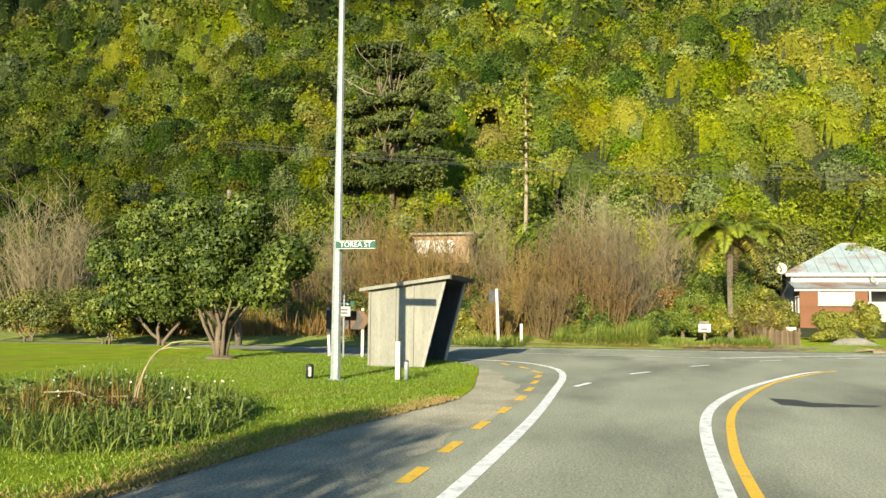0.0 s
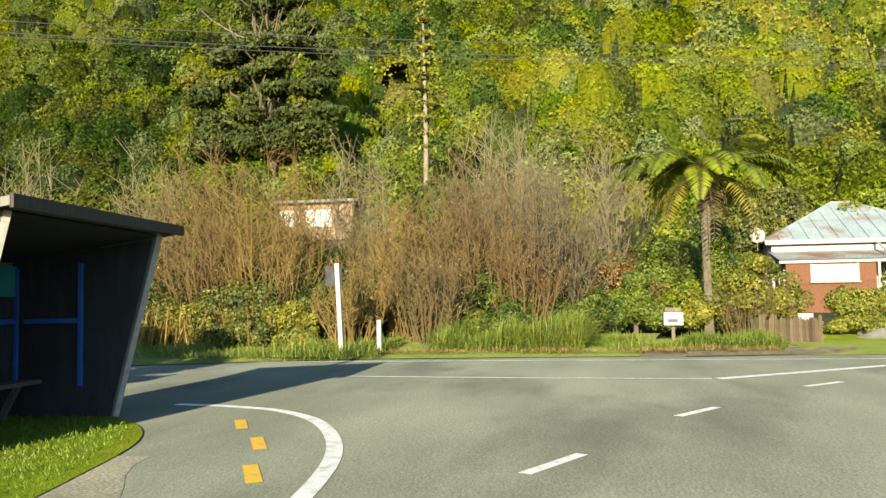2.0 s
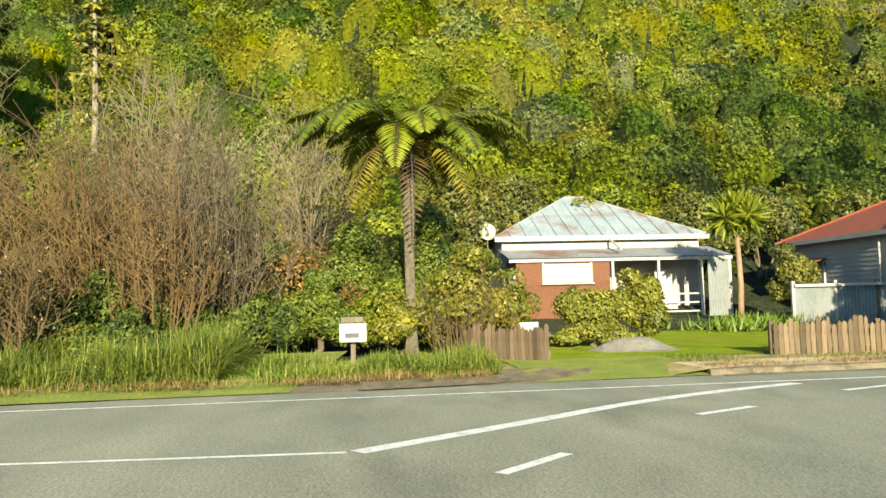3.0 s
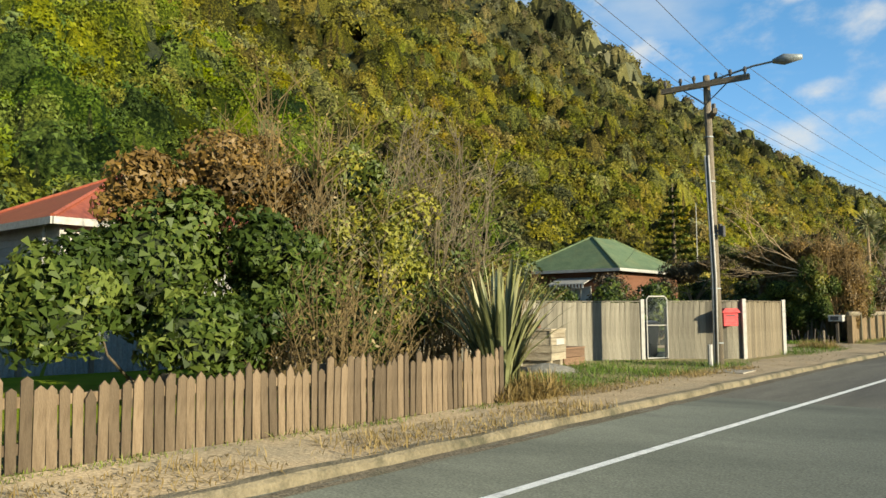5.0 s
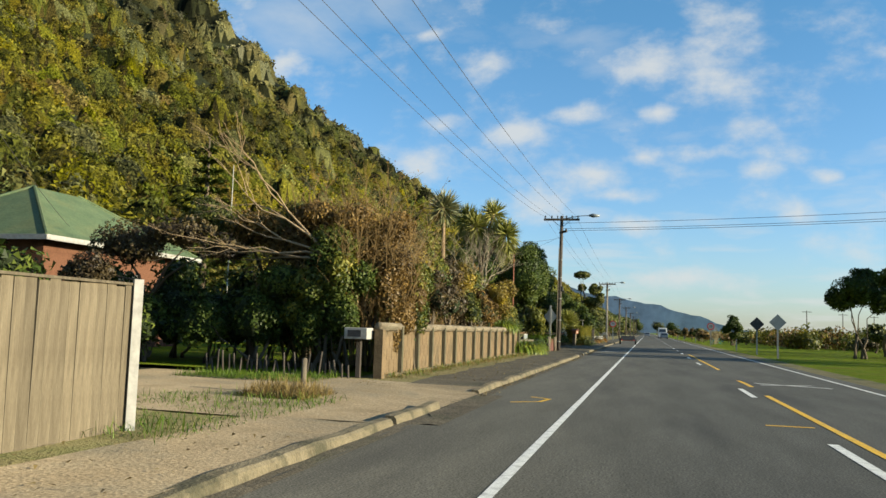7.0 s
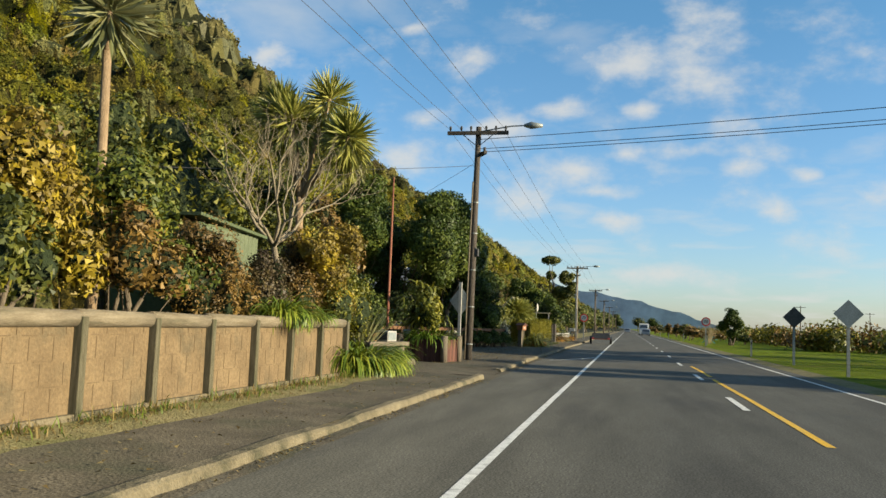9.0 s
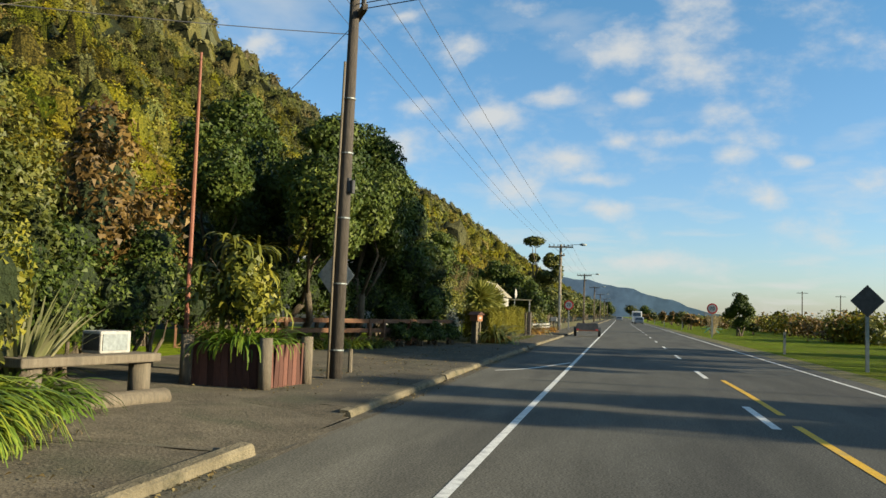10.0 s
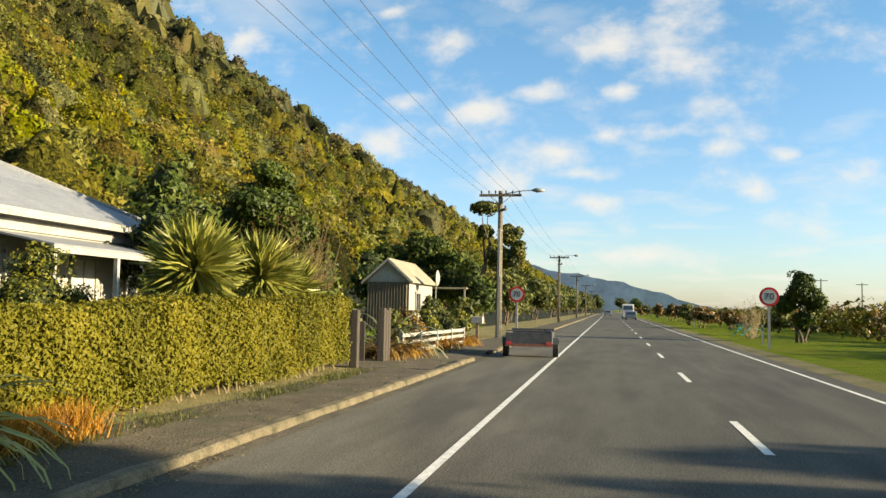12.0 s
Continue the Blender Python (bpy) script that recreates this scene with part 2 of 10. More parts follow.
M_PALE = surface("brown weathered paling timber", (0.092, 0.064, 0.036), (0.165, 0.122, 0.076), 4, 0.85, 0.4, fine=30, stretch=(8, 8, 0.8), c3=(0.07, 0.047, 0.027), scale3=1.8, amount3=0.75, randomise=0.45)
M_CORK = surface("tan corky trunk", (0.20, 0.135, 0.075), (0.30, 0.215, 0.13), 4, 0.9, 0.6, fine=25, stretch=(3, 3, 0.8))
M_BARK = surface("tree bark", (0.085, 0.066, 0.043), (0.145, 0.115, 0.078), 4, 0.9, 0.6, fine=25, stretch=(3, 3, 0.6))
M_PALEBARK = surface("pale tree bark", (0.17, 0.14, 0.095), (0.25, 0.21, 0.15), 4, 0.9, 0.5, fine=25, stretch=(3, 3, 0.6), c3=(0.2, 0.17, 0.11), scale3=1.0)
M_TWIGGREY = surface("grey-brown bare twigs", (0.10, 0.08, 0.05), (0.16, 0.13, 0.082), 0.8, 0.9, 0.0, fine=10)
M_TWIGGOLD = surface("golden bare twigs", (0.17, 0.115, 0.036), (0.25, 0.172, 0.056), 0.8, 0.9, 0.0, fine=10)
M_TWIG = surface("bare winter twigs", (0.11, 0.078, 0.034), (0.18, 0.128, 0.056), 0.8, 0.9, 0.0, fine=10)
M_TWIGRED = surface("reddish bare twigs", (0.125, 0.080, 0.031), (0.20, 0.133, 0.054), 0.8, 0.9, 0.0, fine=10)
M_TWIGPALE = surface("pale bare twigs", (0.17, 0.14, 0.076), (0.26, 0.215, 0.125), 0.8, 0.9, 0.0, fine=10)
M_STEEL = surface("galvanised steel", (0.19, 0.215, 0.215), (0.25, 0.275, 0.275), 2, 0.5, 0.1, metal=0.3, fine=20)
M_IRON = surface("dark fittings", (0.03, 0.03, 0.032), (0.06, 0.06, 0.062), 5, 0.5, 0.1, fine=30)
M_WIRE = surface("line wire", (0.05, 0.05, 0.055), (0.08, 0.08, 0.085), 5, 0.5, 0.0)
M_PLY = surface("grey weathered plywood", (0.135, 0.134, 0.113), (0.20, 0.197, 0.168), 1.8, 0.85, 0.25, fine=26, stretch=(3, 3, 0.35), c3=(0.08, 0.078, 0.064), scale3=0.9, amount3=0.75)

# near-black colour that paints the shade deep inside crowns
M_SHADECORE = surface("crown core painted dark for shade", (0.012, 0.020, 0.005), (0.022, 0.032, 0.008), 3, 0.9, 0.6, fine=9, depth=0.1)
L_FOREST = leafy("hill forest leaves", (0.032, 0.050, 0.005), (0.118, 0.145, 0.010), (0.205, 0.205, 0.014), 0.03, glow=0.16, each=0.14, spec=0.08, species=True)
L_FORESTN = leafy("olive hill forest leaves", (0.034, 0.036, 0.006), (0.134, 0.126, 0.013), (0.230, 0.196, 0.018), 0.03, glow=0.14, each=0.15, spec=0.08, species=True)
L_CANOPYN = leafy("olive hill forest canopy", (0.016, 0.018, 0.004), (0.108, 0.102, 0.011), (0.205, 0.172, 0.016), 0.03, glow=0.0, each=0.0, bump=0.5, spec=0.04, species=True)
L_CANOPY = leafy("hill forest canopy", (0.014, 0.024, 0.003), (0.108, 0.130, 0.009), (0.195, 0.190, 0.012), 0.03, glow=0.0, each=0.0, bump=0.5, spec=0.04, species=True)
L_DARK = leafy("dark glossy leaves", (0.011, 0.021, 0.004), (0.040, 0.062, 0.010), (0.125, 0.150, 0.028), 0.5, rough=0.5, glow=0.08, spec=0.16)
L_OLIVE = leafy("olive shrub leaves", (0.020, 0.028, 0.006), (0.070, 0.082, 0.013), (0.165, 0.155, 0.022), 0.6, glow=0.15)
L_YELLOW = leafy("yellow-green shrub leaves", (0.030, 0.042, 0.006), (0.110, 0.118, 0.012), (0.25, 0.22, 0.020), 0.7, glow=0.15)
L_HEDGE = leafy("clipped hedge leaves", (0.052, 0.054, 0.008), (0.125, 0.117, 0.013), (0.215, 0.178, 0.018), 0.8, glow=0.12, each=0.15, spec=0.1)
L_SPIKE = leafy("spiky palm-like blades", (0.07, 0.095, 0.014), (0.18, 0.19, 0.034), (0.34, 0.31, 0.08), 1.2, rough=0.45, glow=0.12)
L_SUNNY = leafy("sunlit mixed shrub leaves", (0.016, 0.030, 0.005), (0.066, 0.088, 0.010), (0.23, 0.20, 0.018), 0.9, glow=0.14)
L_RUST = leafy("rust-coloured shrub leaves", (0.045, 0.028, 0.008), (0.13, 0.078, 0.018), (0.25, 0.15, 0.03), 0.5, glow=0.15)
L_BRONZE = leafy("bronze and yellow shrub leaves", (0.045, 0.032, 0.008), (0.16, 0.115, 0.016), (0.36, 0.27, 0.016), 1.3, glow=0.15)
L_DOME = leafy("dense olive dome leaves", (0.055, 0.066, 0.009), (0.140, 0.150, 0.016), (0.230, 0.215, 0.026), 0.8, glow=0.14, each=0.2)
L_SILVER = leafy("silvery grey leaves", (0.10, 0.11, 0.085), (0.22, 0.235, 0.19), (0.36, 0.37, 0.32), 0.8)
L_MAROON = leafy("dark reddish shrub leaves", (0.020, 0.013, 0.007), (0.060, 0.042, 0.018), (0.125, 0.095, 0.03), 0.5, glow=0.12)
L_FLAX = leafy("flax blades", (0.04, 0.05, 0.018), (0.13, 0.138, 0.056), (0.30, 0.28, 0.15), 1.2, rough=0.45, glow=0.12)
L_FERN = leafy("fern fronds", (0.04, 0.06, 0.005), (0.125, 0.165, 0.010), (0.26, 0.265, 0.016), 0.8)
L_DEADFERN = leafy("dead brown fronds", (0.035, 0.02, 0.008), (0.10, 0.06, 0.02), (0.18, 0.115, 0.035), 0.8)
L_OLDFERN = leafy("yellowing old fronds", (0.07, 0.06, 0.008), (0.17, 0.145, 0.015), (0.26, 0.22, 0.025), 0.8)
L_GRASS = leafy("grass blades", (0.036, 0.068, 0.005), (0.080, 0.138, 0.010), (0.15, 0.205, 0.02), 0.3, glow=0.2)
L_LONG = leafy("long verge grass", (0.036, 0.066, 0.008), (0.098, 0.142, 0.015), (0.215, 0.225, 0.042), 0.5, glow=0.2, each=0.45)
L_FEATHER = leafy("feathery dark green sprays", (0.022, 0.040, 0.005), (0.072, 0.105, 0.010), (0.165, 0.185, 0.020), 0.6, glow=0.12)
L_STRAW = leafy("dry straw", (0.12, 0.08, 0.025), (0.22, 0.155, 0.05), (0.33, 0.25, 0.10), 0.7)
L_DRYLEAF = leafy("sparse dry leaves", (0.07, 0.05, 0.02), (0.17, 0.12, 0.045), (0.27, 0.21, 0.08), 0.4)
L_ORANGE = leafy("orange fern groundcover", (0.14, 0.055, 0.006), (0.30, 0.135, 0.010), (0.42, 0.23, 0.02), 1.0)


# ---- builders ----
class Shape:
    def __init__(self):
        self.v, self.f = [], []

    def add(self, verts, faces):
        k = len(self.v)
        self.v += [tuple(p) for p in verts]
        self.f += [tuple(i + k for i in q) for q in faces]
        return self

    def box(self, c, s, rz=0.0, tilt=0.0):
        m = Euler((radians(tilt), 0, radians(rz))).to_matrix()
        p = [Vector(c) + m @ Vector((s[0] * a / 2, s[1] * b / 2, s[2] * d / 2)) for d in (-1, 1) for a, b in ((-1, -1), (1, -1), (1, 1), (-1, 1))]
        return self.add(p, [(3, 2, 1, 0), (4, 5, 6, 7), (0, 1, 5, 4), (1, 2, 6, 5), (2, 3, 7, 6), (3, 0, 4, 7)])

    def prism(self, outline, lift):
        """A flat outline in space, thickened by the vector lift."""
        n = len(outline)
        a = [Vector(p) for p in outline]
        b = [p + Vector(lift) for p in a]
        return self.add(a + b, [tuple(range(n - 1, -1, -1)), tuple(range(n, 2 * n))] + [(i, (i + 1) % n, n + (i + 1) % n, n + i) for i in range(n)])

    def tube(self, pts, radii, n=8, cap=True):
        pts = [Vector(p) for p in pts]
        if not isinstance(radii, (list, tuple)):
            radii = [radii] * len(pts)
        rings, ref = [], None
        for i, p in enumerate(pts):
            d = (pts[min(i + 1, len(pts) - 1)] - pts[max(i - 1, 0)]).normalized()
            if ref is None:
                ref = Vector((1, 0, 0)) if abs(d.x) < 0.8 else Vector((0, 1, 0))
            u = (ref - d * ref.dot(d)).normalized()
            w = d.cross(u)
            ref = u
            rings.append([p + radii[i] * (math.cos(2 * math.pi * k / n) * u + math.sin(2 * math.pi * k / n) * w) for k in range(n)])
        faces = [(j * n + k, j * n + (k + 1) % n, (j + 1) * n + (k + 1) % n, (j + 1) * n + k) for j in range(len(pts) - 1) for k in range(n)]
        if cap:
            faces += [tuple(range(n - 1, -1, -1)), tuple(range((len(pts) - 1) * n, len(pts) * n))]
        return self.add([p for r in rings for p in r], faces)

    def data(self, name, material, smooth=False):
        me = bpy.data.meshes.new(name)
        me.from_pydata(self.v, [], self.f)
        me.materials.append(material)
        if smooth:
            me.polygons.foreach_set("use_smooth", [True] * len(me.polygons))
        me.update()
        return me


def thing(name, x=0.0, y=0.0, z=0.0, rz=0.0, label="", category="", group="", kind=""):
    ob = new(name)
    ob.matrix_basis = pose(x, y, z, 0, 0, rz)
    return tagged(ob, label, category, group, kind)


def part(name, shape, material, parent=None, label="", bevel=0.0, smooth=False):
    me = shape if isinstance(shape, bpy.types.Mesh) else shape.data(name, material, smooth)
    ob = new(name, me)
    ob.parent = parent
    if bevel:
        b = ob.modifiers.new("bevel", "BEVEL")
        b.width, b.segments, b.limit_method = bevel, 2, "ANGLE"
    return tagged(ob, label)


def one(name, shape, material, label, category, group="", kind="", at=(0, 0, 0), bevel=0.0, smooth=False):
    """A thing that is one plain mesh."""
    ob = part(name, shape, material, None, label, bevel, smooth)
    ob.location = at
    return tagged(ob, label, category, group, kind)


rng = np.random.default_rng(7)


def unit(a):
    return a / np.maximum(np.linalg.norm(a, axis=1, keepdims=True), 1e-9)


def leaf_mesh(name, c, nrm, length, width, tone, material, along=None, corners=4):
    """Leaves as small folded blades: centres, normals, half lengths, half widths."""
    n = len(c)
    nrm = unit(nrm)
    t = along if along is not None else rng.normal(size=(n, 3))
    t = unit(t - nrm * np.sum(t * nrm, 1, keepdims=True))
    b = np.cross(nrm, t)
    lg, wd = (np.broadcast_to(np.asarray(a, float).reshape(-1, 1), (n, 1)) for a in (length, width))
    skew = rng.uniform(-0.3, 0.3, (n, 1))
    v = np.empty((n, 4, 3))
    v[:, 0], v[:, 2] = c - t * lg, c + t * lg - nrm * lg * 0.25
    v[:, 1], v[:, 3] = c + b * wd + t * lg * skew + nrm * wd * 0.3, c - b * wd + t * lg * skew + nrm * wd * 0.3
    me = bpy.data.meshes.new(name)
    if corners == 3:
        v[:, 0] = c - t * lg * 0.7 + b * wd
        v[:, 1] = c - t * lg * 0.7 - b * wd
        v = v[:, :3]
    k = corners
    me.vertices.add(k * n)
    me.vertices.foreach_set("co", v.ravel())
    me.loops.add(k * n)
    me.loops.foreach_set("vertex_index", np.arange(k * n, dtype=np.int32))
    me.polygons.add(n)
    me.polygons.foreach_set("loop_start", np.arange(0, k * n, k, dtype=np.int32))
    me.update(calc_edges=True)
    me.attributes.new("tone", "FLOAT", "FACE").data.foreach_set("value", np.broadcast_to(np.asarray(tone, float), (n,)).astype(np.float32))
    me.materials.append(material)
    return me


def crown(blobs, count, sub=16, lump=0.42):
    """Points, normals and tones over lumpy blobs (x, y, z, rx, ry, rz): each blob carries smaller clumps."""
    blobs = np.array(blobs, float)
    w = (blobs[:, 3] * blobs[:, 4] * blobs[:, 5]) ** (2 / 3)
    which = rng.choice(len(blobs), count, p=w / w.sum())
    d = unit(rng.normal(size=(len(blobs), sub, 3)))
    d[:, :, 2] = np.where(d[:, :, 2] < -0.45, -d[:, :, 2], d[:, :, 2])
    cen = blobs[:, None, :3] + d * blobs[:, None, 3:] * rng.uniform(0.66, 0.92, (len(blobs), sub, 1))
    size = lump * rng.uniform(0.65, 1.25, (len(blobs), sub))
    tone = rng.uniform(0, 1, (len(blobs), sub))
    k = rng.integers(0, sub, count)
    out = unit(rng.normal(size=(count, 3)) + 0.9 * d[which, k] + np.array([0, 0, 0.25]))
    p = cen[which, k] + out * blobs[which, 3:] * size[which, k][:, None] * rng.uniform(0.7, 1.05, (count, 1))
    nrm = out + rng.normal(size=(count, 3)) * 0.45
    return p, nrm, tone[which, k]


def branchwork(base, tips, r0, bend=0.12, n=7, fork=0.35):
    """A trunk that parts into limbs which reach towards the tips."""
    s = Shape()
    base = Vector(base)
    mean = sum((Vector(t) for t in tips), Vector()) / len(tips)
    knot = base + (mean - base) * fork
    knot.z = base.z + (mean.z - base.z) * fork
    mid = (base + knot) / 2 + Vector((random.uniform(-1, 1), random.uniform(-1, 1), 0)) * bend * (knot - base).length
    s.tube([base - Vector((0, 0, 0.1)), base + Vector((0, 0, 0.15)), mid, knot], [r0 * 1.4, r0 * 1.05, r0 * 0.85, r0 * 0.75], n)
    for t in tips:
        t = Vector(t)
        k = (t - knot).length
        a = knot.lerp(t, 0.35) + Vector((random.uniform(-1, 1), random.uniform(-1, 1), random.uniform(0, 1))) * bend * k
        b = knot.lerp(t, 0.7) + Vector((random.uniform(-1, 1), random.uniform(-1, 1), random.uniform(-0.3, 0.6))) * bend * k
        s.tube([knot - (a - knot) * 0.05, a, b, t], [r0 * 0.42, r0 * 0.3, r0 * 0.17, r0 * 0.05], 5)
    return s


def tree(name, x, y, z, blobs, leaves, size, mat_leaf, label, trunk=0.15, bark=None, category="tree", sub=16, lump=0.42, slim=0.5, group="", fork=0.35, stems=1, core=0.42):
    """A tree or shrub: trunk and limbs, and a crown of many leaves. Blobs are relative to the base."""
    ob = thing(name, x, y, z, 0, label, category, group)
    for k in range(stems):
        off = Vector((random.uniform(-1, 1), random.uniform(-1, 1), 0)) * trunk * 2.2 * (stems > 1)
        tips = [(b[0] + random.uniform(-0.3, 0.3) * b[3], b[1] + random.uniform(-0.3, 0.3) * b[4], b[2] + b[5] * random.uniform(-0.1, 0.45)) for b in blobs[k::stems] or blobs]
        part("trunk", branchwork(off, tips, trunk / max(1, stems) ** 0.5, fork=fork), bark or M_BARK, ob, smooth=True)
    c, nrm, tone = crown(blobs, leaves, sub, lump)
    keep = c[:, 2] > 0.02
    c, nrm, tone = c[keep], nrm[keep], tone[keep]
    s = size * rng.uniform(0.6, 1.3, len(c))
    part("crown", leaf_mesh("crown", c, nrm, s, s * slim * 1.15, tone, mat_leaf, None, 3), mat_leaf, ob)
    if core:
        part("inner_foliage", heart(blobs, core), M_SHADECORE, ob)
    return ob


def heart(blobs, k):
    """Uneven dark masses inside a crown; the inner shade is put into their colour."""
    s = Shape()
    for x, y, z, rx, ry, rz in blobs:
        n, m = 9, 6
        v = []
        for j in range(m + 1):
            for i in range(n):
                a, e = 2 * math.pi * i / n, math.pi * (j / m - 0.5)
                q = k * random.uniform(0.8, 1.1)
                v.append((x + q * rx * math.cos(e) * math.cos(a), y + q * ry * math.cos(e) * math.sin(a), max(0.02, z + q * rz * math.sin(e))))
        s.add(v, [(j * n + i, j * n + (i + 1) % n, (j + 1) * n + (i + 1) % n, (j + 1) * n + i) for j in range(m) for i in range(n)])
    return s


def twigs(x, y, z, h, spread, stems, mat_twig, label, name="bare_shrub", lean=0.0, r=0.016, side=9, fuzz=None, fine=0.4):
    """A leafless shrub: upright stems, each with forking side twigs, and a few dry leaves."""
    ob = thing(name, x, y, z, 0, label, "shrub")
    ends = []
    stem_s, twig_s = Shape(), Shape()
    for _ in range(stems):
        a, q = random.uniform(0, 2 * math.pi), random.random() ** 0.5
        foot = Vector((math.cos(a), math.sin(a), 0)) * spread * 0.45 * q
        tip = Vector((math.cos(a), math.sin(a), 0)) * spread * q * random.uniform(0.8, 1.25) + Vector((lean * h, 0, h * random.uniform(0.55, 1.05) * (1.05 - 0.35 * q * q)))
        mid = foot.lerp(tip, 0.5) + Vector((random.gauss(0, 0.09), random.gauss(0, 0.09), 0)) * h * 0.5
        stem_s.tube([foot, mid, tip], [r, r * 0.6, r * 0.15], 3, False)
        for _ in range(side):
            f = random.uniform(0.3, 0.97)
            p = foot.lerp(mid, f * 2) if f < 0.5 else mid.lerp(tip, f * 2 - 1)
            d = Vector((random.gauss(0, 0.6), random.gauss(0, 0.6), random.uniform(0.5, 1.3))) * h * random.uniform(0.07, 0.16)
            e = p + d
            twig_s.tube([p, e], [r * fine, r * 0.14], 3, False)
            g = p + d * 0.5
            e2 = g + Vector((random.gauss(0, 0.5), random.gauss(0, 0.5), random.uniform(0.3, 0.9))) * d.length * 0.6
            twig_s.tube([g, e2], [r * fine * 0.7, r * 0.12], 3, False)
            ends += [e, e2]
    part("stem", stem_s, mat_twig, ob)
    part("twig", twig_s, mat_twig, ob)
    pts = np.array([tuple(p) for p in ends])
    pts = pts + rng.normal(0, 0.06, pts.shape)
    k = rng.choice(len(pts), min(len(pts), int(len(pts) * 0.4)), False)
    if fuzz is None:
        fuzz = L_DRYLEAF
    tagged(part("dry_leaf", leaf_mesh("dry_leaf", pts[k], rng.normal(size=(len(k), 3)), 0.045, 0.02, rng.random(len(k)), fuzz), fuzz, ob), kind="stuff")
    return ob


def blades(name, pts, h, w, mat_leaf, lean=0.35, tone=None):
    """Grass-like upright blades standing at the points."""
    n = len(pts)
    hh = h * rng.uniform(0.5, 1.2, n)
    along = unit(np.column_stack([rng.normal(0, lean, n), rng.normal(0, lean, n), np.ones(n)]))
    nrm = rng.normal(size=(n, 3)) * np.array([1, 1, 0.2])
    return leaf_mesh(name, pts + along * hh[:, None] * 0.5, nrm, hh * 0.55, np.full(n, w), rng.uniform(0, 1, n) if tone is None else tone, mat_leaf, along, 3)


def straps(name, base, turn, length, width, lift, bend, tone, material, seg=5):
    """Blades that rise at an angle from their foot and arch over: feet, directions, lengths, half widths, angles."""
    n = len(base)
    t = np.linspace(0, 1, seg + 1)
    lift, bend, turn, length = (np.broadcast_to(np.asarray(a, float), (n,)) for a in (lift, bend, turn, length))
    e = lift[:, None] - bend[:, None] * t[None, :] ** 1.3
    run = np.cumsum(np.cos(e), axis=1) / seg * length[:, None]
    up = np.cumsum(np.sin(e), axis=1) / seg * length[:, None]
    run, up = run - run[:, :1], up - up[:, :1]
    mid = np.asarray(base)[:, None, :] + np.stack([run * np.cos(turn)[:, None], run * np.sin(turn)[:, None], up], 2)
    side = np.column_stack([-np.sin(turn), np.cos(turn), rng.normal(0, 0.25, n)])[:, None, :]
    half = np.broadcast_to(np.asarray(width, float).reshape(-1, 1), (n, 1)) * (0.25 + 0.75 * np.sin(math.pi * np.clip(0.2 + 0.8 * t, 0, 1)) ** 0.7)[None, :]
    v = np.stack([mid + side * half[:, :, None], mid - side * half[:, :, None]], 2).reshape(-1, 3)
    k = (np.arange(n)[:, None] * (seg + 1) + np.arange(seg)[None, :]).ravel() * 2
    f = np.column_stack([k, k + 1, k + 3, k + 2]).astype(np.int32)
    me = bpy.data.meshes.new(name)
    me.vertices.add(len(v))
    me.vertices.foreach_set("co", v.ravel())
    me.loops.add(f.size)
    me.loops.foreach_set("vertex_index", f.ravel())
    me.polygons.add(len(f))
    me.polygons.foreach_set("loop_start", np.arange(0, f.size, 4, dtype=np.int32))
    me.update(calc_edges=True)
    me.attributes.new("tone", "FLOAT", "FACE").data.foreach_set("value", np.repeat(np.broadcast_to(np.asarray(tone, float), (n,)), seg).astype(np.float32))
    me.materials.append(material)
    return me


def tuft(name, pts, h, w, material, seg=3, droop=1.9):
    """Loose grass: blades of uneven length that bend over in all directions."""
    n = len(pts)
    return straps(name, pts, rng.uniform(0, 6.283, n), h * rng.uniform(0.55, 1.35, n), w, rng.normal(1.25, 0.3, n), np.abs(rng.normal(droop * 0.6, droop * 0.45, n)), rng.random(n), material, seg)


# ---- land ----
def step(v, a, b):
    k = np.clip((v - a) / (b - a), 0, 1)
    return k * k * (3 - 2 * k)


def ridge(y):
    return np.interp(y, [-400, 300, 420, 500, 560, 640, 760, 950, 1300, 1800], [228, 208, 198, 178, 150, 136, 132, 128, 124, 20])


def land(x, y):
    """Height of the ground: flat by the road, a steep bush-clad hill to the west."""
    d = -x - 24 - 4 * np.sin(y * 0.03)
    d = np.where(d > -8, (np.sqrt(d * d + 36) + d) / 2, 0) * (d > -8)
    z = 0.5 * d + 0.00105 * d * d
    z = z * (1 - 0.05 * step(y, 450, 540) + 0.07 * np.sin(y * 0.045 + 1.0) * step(d, 15, 80) * (1 - 0.9 * step(y, 450, 540)) + 0.05 * np.sin(y * 0.11 + x * 0.03) * step(d, 15, 80))
    top = ridge(y) * (1 + 0.02 * np.sin(y * 0.06))
    z = np.where(z > top - 12, top - 12 * np.exp(-(z - top + 12) / 12), z)
    return np.where(x < -4.2, 0.09, -0.05) + z * step(-x, 9, 30)


def sheet(name, xs, ys, fn, material):
    gx, gy = np.meshgrid(xs, ys)
    v = np.column_stack([gx.ravel(), gy.ravel(), fn(gx, gy).ravel()])
    k, n = len(xs), len(ys)
    f = [(j * k + i, j * k + i + 1, (j + 1) * k + i + 1, (j + 1) * k + i) for j in range(n - 1) for i in range(k - 1)]
    me = bpy.data.meshes.new(name)
    me.from_pydata(v.tolist(), [], f)
    me.materials.append(material)
    me.polygons.foreach_set("use_smooth", [True] * len(f))
    me.update()
    return me


